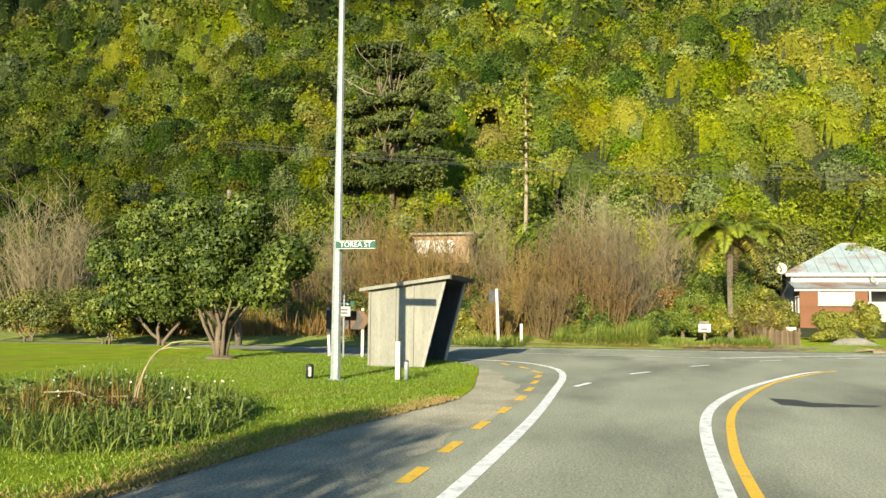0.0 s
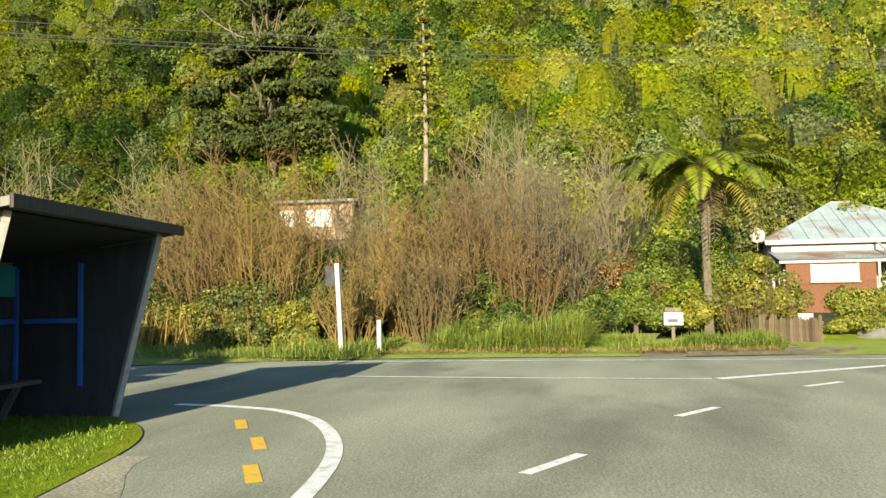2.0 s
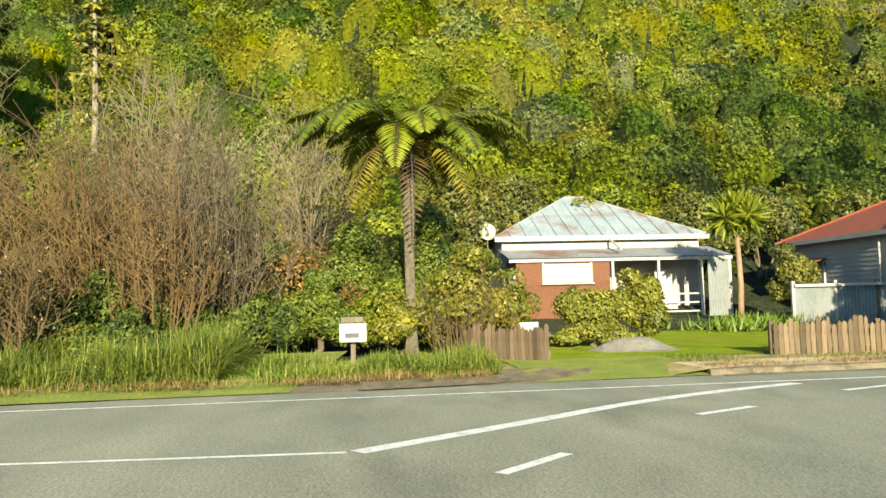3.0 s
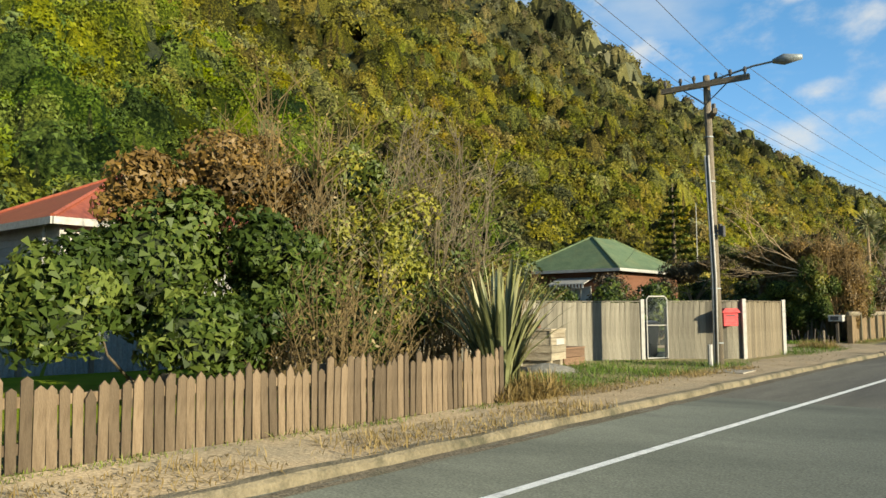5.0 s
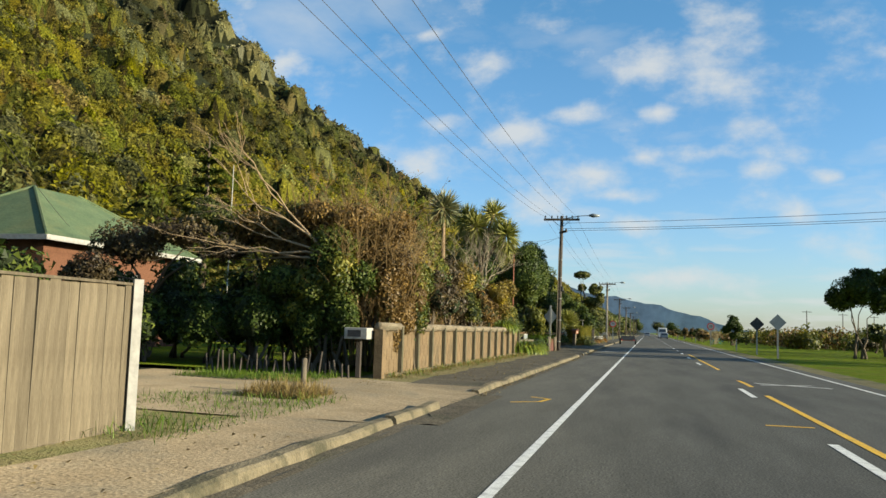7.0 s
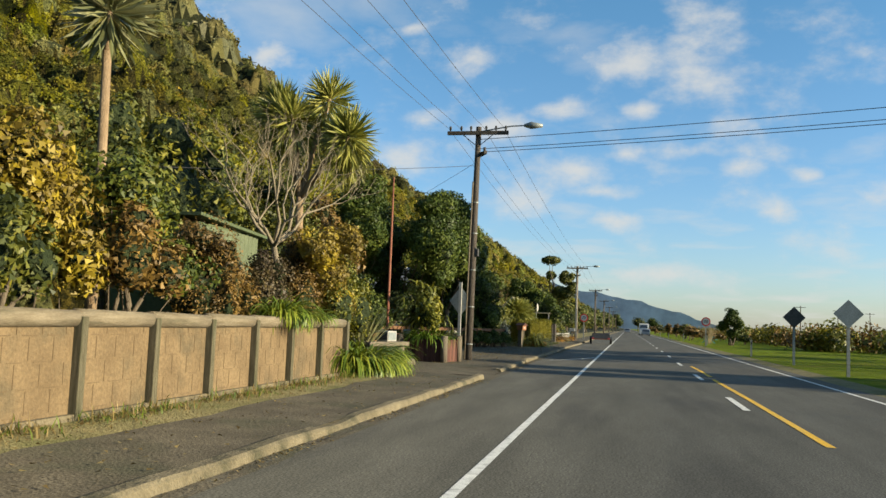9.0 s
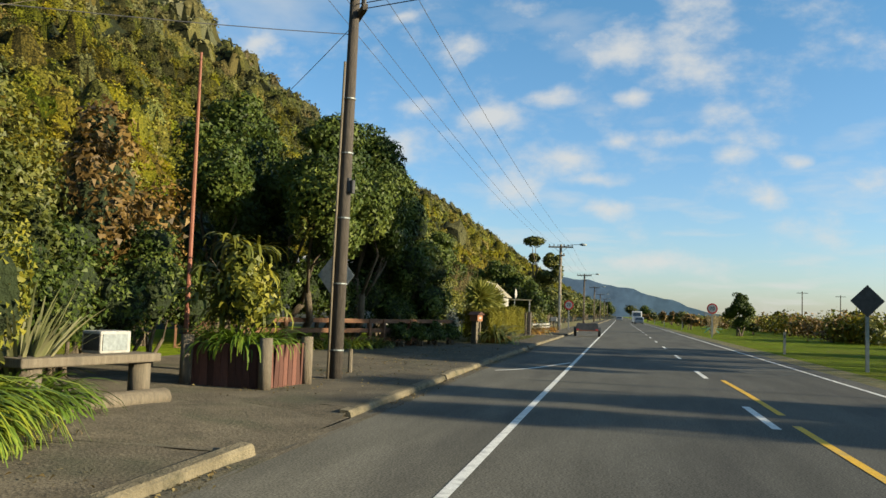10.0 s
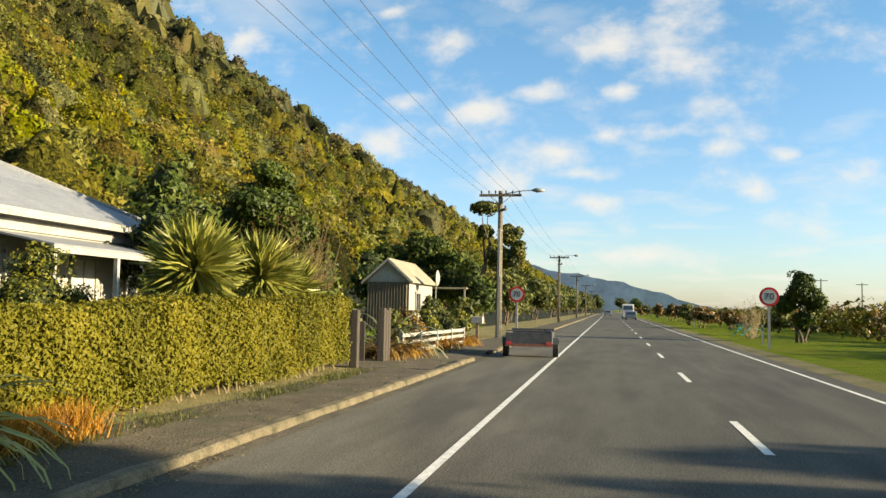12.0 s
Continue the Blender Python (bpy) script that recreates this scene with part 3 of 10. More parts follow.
xs = np.concatenate([np.linspace(-700, -250, 10), np.linspace(-235, -30, 52), np.linspace(-27, -4.6, 14), [-4.4, -4.0], np.linspace(0, 60, 8), [100, 200, 400, 900, 2500]])
ys = np.concatenate([[-2500, -1200, -600, -400], np.linspace(-300, 300, 121), np.linspace(310, 1800, 120), [2200, 3000, 4400]])
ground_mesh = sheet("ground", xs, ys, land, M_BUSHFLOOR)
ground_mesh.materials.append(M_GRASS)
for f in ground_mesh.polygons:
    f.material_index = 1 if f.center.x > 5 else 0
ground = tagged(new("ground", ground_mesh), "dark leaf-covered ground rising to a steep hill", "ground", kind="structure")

# forest over the hill
def species_of(n, seed_mix):
    """Hue, saturation and value shifts for each tree: green, olive, grey-green, rusty and dark kinds."""
    kinds = np.array([(0.0, 0.0, 0.0), (0.022, -0.04, -0.12), (-0.012, 0.0, 0.08), (0.015, -0.25, 0.05), (-0.028, -0.05, 0.0), (0.035, -0.08, -0.45), (0.01, -0.12, 0.12)])
    k = rng.choice(len(kinds), n, p=seed_mix)
    return kinds[k] + rng.normal(0, 1, (n, 3)) * np.array([0.008, 0.05, 0.10])


def forest(name, y0, y1, gap, leaves, leaf, label, x1=-27, x0=-276, leaf_mat=None, under=None, cell=1.0, lumps=11):
    """Crowns side by side on the slope, each a dome of rounded lumps with leaves standing off it."""
    ny, nx = int((y1 - y0) / gap), int((x1 - x0) / gap)
    gy, gx = np.meshgrid(np.linspace(y0, y1, ny), np.linspace(x0, x1, nx))
    n = gx.size
    x = gx.ravel() + rng.uniform(-0.5, 0.5, n) * gap
    y = gy.ravel() + rng.uniform(-0.5, 0.5, n) * gap
    z = land(x, y)
    keep = (x < np.where(y < -33, -14, np.where(y < -15, -26.5, -25.0))) & (z < ridge(y) * 1.03) & (y > -45 - 1.05 * (40 - x))
    x, y, z = x[keep], y[keep], z[keep]
    n = len(x)
    r = gap * rng.uniform(0.40, 0.70, n) * np.where(rng.random(n) < 0.12, 1.35, 1.0)
    h = r * rng.uniform(0.8, 1.6, n) * np.where(rng.random(n) < 0.06, 1.4, 1.0)
    tone = np.clip(rng.normal(0.5, 0.2, n), 0.0, 1.0)
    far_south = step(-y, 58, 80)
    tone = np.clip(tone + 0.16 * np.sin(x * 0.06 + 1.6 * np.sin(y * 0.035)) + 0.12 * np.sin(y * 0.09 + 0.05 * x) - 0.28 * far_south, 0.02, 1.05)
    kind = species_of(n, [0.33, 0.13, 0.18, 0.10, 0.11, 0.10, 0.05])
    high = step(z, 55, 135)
    # duller, darker crowns high up, with some distance haze put into the colour
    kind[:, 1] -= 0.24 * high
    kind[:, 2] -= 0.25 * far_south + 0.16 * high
    # lumps over each dome
    d = unit(rng.normal(size=(n * lumps, 3))).reshape(n, lumps, 3)
    d[:, :, 2] = np.abs(d[:, :, 2])
    d[:, :, 0] = np.where(rng.random((n, lumps)) < 0.35, np.abs(d[:, :, 0]), d[:, :, 0])
    base = np.stack([x, y, z + 0.15 * h], 1)
    cen = base[:, None, :] + d * np.stack([r, r, h], 1)[:, None, :] * rng.uniform(0.6, 0.85, (n, lumps, 1))
    lr = r[:, None] * rng.uniform(0.26, 0.46, (n, lumps))
    clump = rng.random((n, lumps))
    # leaves standing on the lumps
    m = n * leaves
    i = np.repeat(np.arange(n), leaves)
    k = rng.integers(0, lumps, m)
    out = unit(rng.normal(size=(m, 3)) + 0.8 * d[i, k] + np.array([0.25, 0, 0.25]))
    p = cen[i, k] + out * (lr[i, k] * rng.uniform(0.72, 1.5, m))[:, None]
    nrm = out + rng.normal(size=(m, 3)) * 0.55
    s = leaf * rng.uniform(0.5, 1.4, m)
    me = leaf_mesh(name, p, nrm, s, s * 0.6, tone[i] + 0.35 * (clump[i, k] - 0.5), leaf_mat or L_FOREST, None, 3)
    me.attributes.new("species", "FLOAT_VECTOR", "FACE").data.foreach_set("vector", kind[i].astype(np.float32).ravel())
    # the closed canopy of the same lumps beneath the leaves
    cx, cy = np.arange(x0 - gap, x1 + gap, cell), np.arange(y0 - gap, y1 + gap, cell)
    gx, gy = np.meshgrid(cx, cy)
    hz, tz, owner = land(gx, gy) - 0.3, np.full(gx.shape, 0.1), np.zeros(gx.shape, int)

    def raise_dome(px, py, foot, q, up, tn, a):
        i0, i1 = np.searchsorted(cx, (px - q, px + q))
        j0, j1 = np.searchsorted(cy, (py - q, py + q))
        if i0 == i1 or j0 == j1:
            return
        w = hz[j0:j1, i0:i1]
        u = (cx[None, i0:i1] - px) ** 2 + (cy[j0:j1, None] - py) ** 2
        top = np.where(u < q * q, foot + up * np.sqrt(np.maximum(0, 1 - u / (q * q))), -99)
        win = top > w
        tz[j0:j1, i0:i1][win] = tn
        owner[j0:j1, i0:i1][win] = a
        w[win] = top[win]

    # base domes are toned darker than lumps, painting the shade between them
    for a in range(n):
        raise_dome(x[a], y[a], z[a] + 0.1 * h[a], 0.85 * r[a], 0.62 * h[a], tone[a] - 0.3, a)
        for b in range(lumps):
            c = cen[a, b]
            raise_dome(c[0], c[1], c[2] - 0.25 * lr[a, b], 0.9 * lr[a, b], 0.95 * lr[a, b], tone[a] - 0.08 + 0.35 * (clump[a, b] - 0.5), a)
    hz = hz + rng.normal(0, 0.22 * cell, hz.shape)
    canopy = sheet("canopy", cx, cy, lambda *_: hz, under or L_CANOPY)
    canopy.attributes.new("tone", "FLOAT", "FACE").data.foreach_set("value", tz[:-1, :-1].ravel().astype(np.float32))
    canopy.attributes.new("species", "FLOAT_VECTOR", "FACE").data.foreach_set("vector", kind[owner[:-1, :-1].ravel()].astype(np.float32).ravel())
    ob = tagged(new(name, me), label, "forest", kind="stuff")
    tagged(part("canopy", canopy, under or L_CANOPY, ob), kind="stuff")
    return ob


forest("hill_forest", -120, 40, 3.3, 560, 0.145, "dense evergreen bush covering the lower hillside in sunlight", x0=-64, x1=-14, cell=0.5, lumps=14)
forest("hill_forest", -160, 40, 4.0, 290, 0.24, "dense evergreen bush covering the middle of the hillside", x0=-112, x1=-62, cell=0.8, lumps=12)
forest("hill_forest", -230, 40, 5.2, 90, 0.52, "dense evergreen bush on the upper hillside", x1=-110, cell=1.5)
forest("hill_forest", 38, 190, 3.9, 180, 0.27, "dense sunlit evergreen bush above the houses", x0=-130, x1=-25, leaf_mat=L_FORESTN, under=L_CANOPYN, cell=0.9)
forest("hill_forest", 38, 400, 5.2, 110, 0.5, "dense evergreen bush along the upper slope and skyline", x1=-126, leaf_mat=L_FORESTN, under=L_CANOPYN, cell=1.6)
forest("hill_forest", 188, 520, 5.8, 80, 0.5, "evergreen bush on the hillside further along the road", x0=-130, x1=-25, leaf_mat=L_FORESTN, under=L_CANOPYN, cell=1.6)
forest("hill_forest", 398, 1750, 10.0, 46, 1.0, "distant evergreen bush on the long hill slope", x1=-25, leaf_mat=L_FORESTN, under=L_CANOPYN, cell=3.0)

# far mountains
far_x = np.linspace(-1500, 700, 60)
hgt = np.interp(far_x, [-1500, -626, -335, -222, -53, 85, 194, 328, 435, 566, 816], [423, 303, 202, 186, 160, 131, 102, 65, 29, 4, 0]) + 5 * np.sin(far_x * 0.031) + 3 * np.sin(far_x * 0.11)
mt = Shape()
mt.add([(x, 4300, -20) for x in far_x] + [(x, 4300 + 0.2 * h, h) for x, h in zip(far_x, hgt)] + [(x, 4600, -20) for x in far_x],
       [(i, i + 1, i + 61, i + 60) for i in range(59)] + [(i + 60, i + 61, i + 121, i + 120) for i in range(59)])
# base colour with the blue of distance haze painted in
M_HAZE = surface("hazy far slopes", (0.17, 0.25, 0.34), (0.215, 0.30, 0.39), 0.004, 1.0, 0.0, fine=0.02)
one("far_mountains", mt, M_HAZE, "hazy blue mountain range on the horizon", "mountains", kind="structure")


# ---- road ----
def strip(left, right, z):
    s = Shape()
    n = len(left)
    s.add([(*p, z) for p in left] + [(*p, z) for p in right], [(i, n + i, n + i + 1, i + 1) for i in range(n - 1)])
    return s


def bow(pts, n):
    """Points along a smooth curve through the given ones."""
    pts = [Vector((*p, 0)) for p in pts]
    out = []
    for i in range(len(pts) - 1):
        a, b, c, d = pts[max(i - 1, 0)], pts[i], pts[i + 1], pts[min(i + 2, len(pts) - 1)]
        for k in range(n):
            t = k / n
            q = 0.5 * (2 * b + (c - a) * t + (2 * a - 5 * b + 4 * c - d) * t * t + (3 * b - a - 3 * c + d) * t ** 3)
            out.append((q.x, q.y))
    return out + [(pts[-1].x, pts[-1].y)]


def along(pts, off):
    out = []
    for i, p in enumerate(pts):
        a, b = pts[max(i - 1, 0)], pts[min(i + 1, len(pts) - 1)]
        d = Vector((b[0] - a[0], b[1] - a[1])).normalized()
        out.append((p[0] - d.y * off, p[1] + d.x * off))
    return out


def band(pts, w, z):
    return strip(along(pts, w / 2), along(pts, -w / 2), z)


KERB = [(-1.0, -36), (-1.05, -33), (-1.15, -31), (-1.35, -26), (-1.5, -18), (-1.68, -12), (-1.85, -6), (-2.0, 0), (-2.05, 8), (-2.12, 30), (-2.2, 44), (-2.33, 54), (-2.33, 66), (-2.42, 71), (-2.36, 80), (-2.32, 90), (-2.4, 160), (-2.4, 400), (-2.4, 1500)]
kerb_line = bow(KERB, 6)
east_edge = bow([(90, -31), (70, -30.8), (54, -30.6), (43, -30.4), (34, -30.0), (25, -28.4), (18, -24.5), (13, -17.5), (9.8, -8), (8.0, 3), (7.5, 14), (7.45, 28), (7.45, 50), (7.45, 90), (7.45, 180), (7.45, 400), (7.45, 900), (7.45, 1500)], 5)
south_edge = bow([(90, -41.5), (70, -41.2), (54, -40.8), (43, -40.5), (34, -39.9), (28.4, -39.4), (24.5, -39.0), (20.4, -38.3), (18, -38.4), (15.6, -38.8), (13.8, -39.1), (11.7, -39.6), (10.3, -40.5), (9.4, -42.0), (9.0, -45), (9.1, -50), (9.8, -58), (12, -80)], 5)
west_edge = bow([(4, -80), (3.0, -60), (2.2, -50), (1.0, -45.5), (0.0, -42.8), (-0.6, -40.4), (-0.8, -38.4), (-0.9, -36.5)], 5)
outline = east_edge + list(reversed(kerb_line)) + list(reversed(west_edge)) + list(reversed(south_edge))
bm = bmesh.new()
face = bm.faces.new([bm.verts.new((p[0], p[1], 0.0)) for p in outline])
bmesh.ops.triangulate(bm, faces=bm.faces[:])
if sum(f.normal.z for f in bm.faces) < 0:
    bmesh.ops.reverse_faces(bm, faces=bm.faces[:])
me = bpy.data.meshes.new("road")
bmesh.ops.bisect_plane(bm, geom=bm.verts[:] + bm.edges[:] + bm.faces[:], plane_co=(0, -9, 0), plane_no=(0.12, 1, 0))
for f in bm.faces:
    c = f.calc_center_median()
    f.material_index = 1 if c.y + 0.12 * c.x > -9 else 0
bm.to_mesh(me)
bm.free()
me.materials.append(M_CHIP)
me.materials.append(M_ASPHALT)
tagged(new("road", me), "worn grey chipseal highway bending through a junction", "road", kind="structure")

# gravelly shoulder between the edge line and the lawn
M_SHOULDER = surface("pale gritty shoulder", (0.105, 0.102, 0.082), (0.155, 0.148, 0.116), 0.9, 0.95, 0.4, fine=30, c3=(0.075, 0.075, 0.055), scale3=0.8, amount3=0.7, depth=0.012, coarse=34, speck=0.5)
sh_line = [p for p in south_edge if 12.5 < p[0] < 60]
tagged(new("shoulder", strip(sh_line, [(x, y + min(1.9, 0.35 + 0.10 * abs(x - 12)) + 0.12 * math.sin(x * 2.3)) for x, y in sh_line], 0.003).data("shoulder", M_SHOULDER)), "pale gritty shoulder between road and lawn", "shoulder", kind="structure")

# painted lines, 4 mm over the road
ZL = 0.005
W = "worn white line painted on the road"


def line(shape, label=W, mat_line=None, name="road_line"):
    return one(name, shape, mat_line or M_LINE, label, "road marking", kind="structure")


line(band(bow([(0, -48), (0, -30), (0, 0), (0, 60), (0, 200), (0, 700)], 6), 0.11, ZL), "thin white edge line along the highway")
line(band(bow([(6.85, -2), (6.85, 60), (6.85, 200), (6.85, 700)], 6), 0.11, ZL), "thin white edge line on the seaward side")
line(band(bow([(4.0, -39.5), (4.4, -36), (4.65, -32.6)], 6), 0.10, ZL), "thin white line across the side street")
line(band(bow([(4.66, -32.5), (3.2, -30.5), (2.0, -28.9), (1.1, -27.3), (0.4, -25.6)], 6), 0.24, ZL), "broad white line merging into the edge line")
line(band(bow([(60, -36.9), (50, -36.85), (42, -36.77), (34, -36.75), (24, -36.6), (17.6, -36.75), (14.5, -36.9), (12.2, -37.25), (10.3, -38.0), (9.2, -38.9), (8.7, -39.9), (8.5, -40.8)], 6), 0.17, ZL), "white edge line curving into the side street")
line(band(bow([(60, -34.5), (50, -34.45), (42, -34.32), (34, -34.3), (27, -34.3), (22.2, -34.15), (19, -33.68), (15.5, -32.68), (11.6, -31.1), (10.4, -30.35)], 6), 0.16, ZL), "broad white centre line through the bend")
line(band(bow([(60, -34.25), (50, -34.20), (42, -34.07), (34, -34.05), (27, -34.05), (23.7, -33.93), (19.8, -33.48), (14.9, -32.25), (11.4, -30.75), (10.0, -29.9)], 6), 0.12, ZL), "yellow no-overtaking line beside the centre line", M_YELLOW)


def dash(x, y, length, w, a, mat_line, label, group):
    s = Shape().add([(-w / 2, -length / 2, 0), (w / 2, -length / 2, 0), (w / 2, length / 2, 0), (-w / 2, length / 2, 0)], [(0, 1, 2, 3)])
    ob = one("road_dash", s, mat_line, label, "road marking", group, "structure")
    ob.matrix_basis = pose(x, y, ZL, 0, 0, a)
    return ob


for (x, y), (u, v) in (((16.47, -36.29), (1.0, 0.24)), ((12.55, -35.1), (0.9, 0.46)), ((9.04, -33.41), (0.92, 0.62)), ((5.6, -30.98), (0.7, 0.72)), ((2.97, -27.98), (0.43, 0.84)), ((1.31, -25.0), (0.32, 0.84)), ((0.62, -21.2), (0.15, 0.9))):
    dash(x, y, 1.05, 0.13, math.degrees(math.atan2(-u, -v)), M_LINE, "short white dash through the junction", "junction dashes")
for x, y in ((28.8, -36.95), (26.9, -36.9), (25.2, -36.92), (23.3, -36.93), (21.5, -36.9), (19.6, -36.9), (17.9, -36.98), (16.2, -37.08), (14.6, -37.2), (13.2, -37.4), (11.7, -37.95), (10.4, -38.7)):
    dash(x, y - 0.28, 0.8, 0.14, 90 if x > 14 else 115, M_YELLOW, "yellow no-stopping dash beside the edge line", "no-stopping dashes")
for k in range(36):
    y = 65.35 + 10 * k
    dash(3.6, y, 3.0, 0.12, 0, M_LINE, "white centre line dash on the highway", "centre line dashes")
for y in (-14, -4, 6, 17.0, 36.2, 45.6, 55.35):
    dash(3.55, y, 3.0, 0.13, 0, M_LINE, "white centre line dash on the highway", "centre line dashes")
for y0, y1 in ((-12, 16.3), (30, 44.6), (19.5, 22.5), (46, 53.5)):
    line(band([(3.95, y0), (3.95, (y0 + y1) / 2), (3.9, y1)], 0.12, ZL), "yellow no-overtaking line on the highway", M_YELLOW)
line(band([(4.3, 20.6), (5.8, 21.4)], 0.12, ZL).add([(4.2, 21.3, ZL + 0.004), (4.25, 21.45, ZL + 0.004), (6.1, 20.3, ZL + 0.004), (6.05, 20.15, ZL + 0.004)], [(0, 1, 2, 3)]), "white crossed survey mark sprayed on the road")
line(band([(-1.2, 11.2), (-0.7, 11.6), (-0.6, 12.3), (-1.0, 12.6)], 0.09, ZL), "yellow hooked survey mark sprayed on the road", M_YELLOW)
line(band([(3.0, 9.5), (3.7, 9.5)], 0.1, ZL), "short yellow survey mark sprayed on the road", M_YELLOW)
line(band(bow([(-1.75, 53.2), (-1.0, 54.6), (-0.1, 58.2)], 4), 0.12, ZL), "white line joining a driveway to the edge line")


def kerbs(y0, y1):
    """A run of kerb between two places along the road."""
    pts = [p for p in kerb_line if y0 - 2 < p[1] < y1 + 2]
    ysq = np.linspace(y0, y1, max(4, int((y1 - y0) / 0.8)))
    px = np.interp(ysq, [p[1] for p in kerb_line], [p[0] for p in kerb_line])
    wob = rng.normal(0, 0.012, len(ysq))
    prof = [(0.03, -0.05), (0.0, 0.075), (-0.03, 0.105), (-0.15, 0.115), (-0.16, -0.05)]
    v, f = [], []
    for x, y, w in zip(px, ysq, wob):
        v += [(x + a, y, b + w * (b > 0)) for a, b in prof]
    for j in range(len(ysq) - 1):
        f += [(j * 5 + i, j * 5 + i + 1, j * 5 + 6 + i, j * 5 + 5 + i) for i in range(4)]
    f += [(4, 3, 2, 1, 0), tuple(range(len(v) - 5, len(v)))]
    s = Shape().add(v, f)
    return one("kerb", s, M_KERB, "worn yellowish concrete kerb beside the road", "kerb", "kerb runs", "structure")


for a, b in ((-26.2, -3.31), (-3.29, 6.6), (6.75, 9.2), (12.6, 39.5), (42.6, 49.3), (49.5, 66.5), (67, 89), (93, 160), (160, 400)):
    kerbs(a, b)


def over(name, inner, outer, z0, z1, material, label, category):
    """A ground strip between two curves of equal length, from height z0 to z1, in several rows."""
    n, rows = len(inner), 5
    s = Shape()
    for r in range(rows):
        t = r / (rows - 1)
        s.add([(a[0] + (b[0] - a[0]) * t, a[1] + (b[1] - a[1]) * t, z0 + (z1 - z0) * t + (0.012 * math.sin(i * 1.7 + r * 2.1) if 0 < r < rows - 1 else 0)) for i, (a, b) in enumerate(zip(inner, outer))], [])
    s.f = [(r * n + i, r * n + i + 1, (r + 1) * n + i + 1, (r + 1) * n + i) for r in range(rows - 1) for i in range(n - 1)]
    return one(name, s, material, label, category, kind="structure", smooth=True)


ky = np.concatenate([np.arange(-40, 130, 1.0), np.arange(130, 420, 10)])
kx = np.interp(ky, [p[1] for p in kerb_line], [p[0] for p in kerb_line])
path_y = ky[(ky > -33) & (ky < 400)]
path_x = np.interp(path_y, ky, kx)
lower = lambda y: -0.16 * ((-29 < y < -26.2) or (9.2 < y < 12.6) or (39.5 < y < 42.6))
def kpt(y, off):
    return (float(np.interp(y, ky, kx)) - off, float(y))


def bank(name, y0, y1, o0, o1, z0, z1, material, label, category, n=None, wave=0.0):
    """A strip behind the kerb between two places along the road and two distances from the kerb."""
    yy = np.linspace(y0, y1, n or max(3, int((y1 - y0) / 1.0)))
    return over(name, [kpt(y, o0) for y in yy], [kpt(y, o1 + wave * math.sin(y * 1.3) + wave * math.sin(y * 3.1)) for y in yy], z0, z1, material, label, category)


GR = "gravelly footpath behind the kerb"
for a, b, m in ((-26.2, 6.0, M_DIRT), (13.2, 39.0, M_PATH), (43.0, 83.5, M_PATH), (92.0, 400, M_PATH)):
    bank("footpath", a, b, 0.1, 1.75, 0.105, 0.112, m, ("tan " if m == M_DIRT else "worn grey ") + GR, "footpath", wave=0.08)
DRY = "dry and green grass verge before the fences"
for a, b, m, lab in ((-33, -29.0, M_DRYGRASS, DRY), (-26.2, 6.0, M_DRYGRASS, DRY), (13.2, 39.0, M_DRYGRASS, DRY), (43.0, 67.5, M_PATH, "grey gravel strip with leaf litter before the rail fence"), (67.5, 83.5, M_DRYGRASS, DRY), (92, 400, M_DRYGRASS, DRY)):
    bank("verge", a, b, 1.68, 5.4 if b != 67.5 else 7.5, 0.104, 0.135, m, lab, "verge")
for a, b, o, m, lab in ((-29.3, -25.9, 3.2, M_ROUGH, "worn grassy driveway crossing"), (5.8, 13.5, 8.0, M_DIRT, "wide pale gravel and dirt driveway"), (38.7, 43.3, 4.5, M_PATH, "grey gravel driveway entrance"), (83.2, 92.3, 4.0, M_PATH, "grey gravel driveway entrance")):
    bank("driveway", a, b, 0.0, 1.8, 0.012, 0.118, m, lab, "driveway", 12)
    bank("driveway", a, b, 1.78, o, 0.117, 0.15, m, lab, "driveway", 12)
bank("driveway", 7.0, 12.4, -0.55, 0.0, 0.006, 0.013, M_PATH, "grit tracked onto the road by the drive", "driveway", 60, 0.16)
bank("verge", -37, -28.2, -0.05, 1.75, 0.006, 0.112, M_PATH, "worn grey gravel shoulder at the road's edge", "verge", 26, 0.12)
apron = [(-0.86, -32.4), (-0.9, -31.6), (-1.02, -30.8), (-1.2, -30.0), (-1.45, -29.2), (-1.85, -28.4), (-2.35, -27.9)]
over("kerb", apron, [(x - 0.5 + 0.04 * math.sin(7 * y), y + 0.12) for x, y in apron], 0.03, 0.115, M_KERB, "low worn kerb curving into the driveway", "kerb")
for y0, y1, m in ((6.0, 6.9, M_DIRT), (13.2, 12.3, M_DIRT), (39.0, 39.8, M_PATH), (43.0, 42.2, M_PATH), (83.5, 84.3, M_PATH), (92.0, 91.2, M_PATH), (-26.2, -27.0, M_DRYGRASS)):
    q = [kpt(y0, 0.06), kpt(y0, 5.45), kpt(y1, 5.45), kpt(y1, 0.06)]
    zs = (0.108, 0.137, 0.09, 0.008)
    a, b = (q, zs) if y1 < y0 else (q[::-1], zs[::-1])
    one("footpath_ramp", Shape().add([(x, y, z) for (x, y), z in zip(a, b)], [(0, 1, 2, 3)]), m, "worn ramp from the footpath down to the drive", "footpath", kind="structure")
bank("gutter", -26, 160, -0.24, 0.0, 0.004, 0.01, M_PATH, "strip of grit and leaf litter in the gutter", "gutter", 240, 0.03)
wy = [p for p in west_edge if p[1] > -79] + [(-1.0, -33.5)]
over("verge", [(x - 0.0, y) for x, y in wy], [(x - 5.5, y + 1.0) for x, y in wy], 0.02, 0.35, M_ROUGH, "rough grass verge along the junction", "verge")
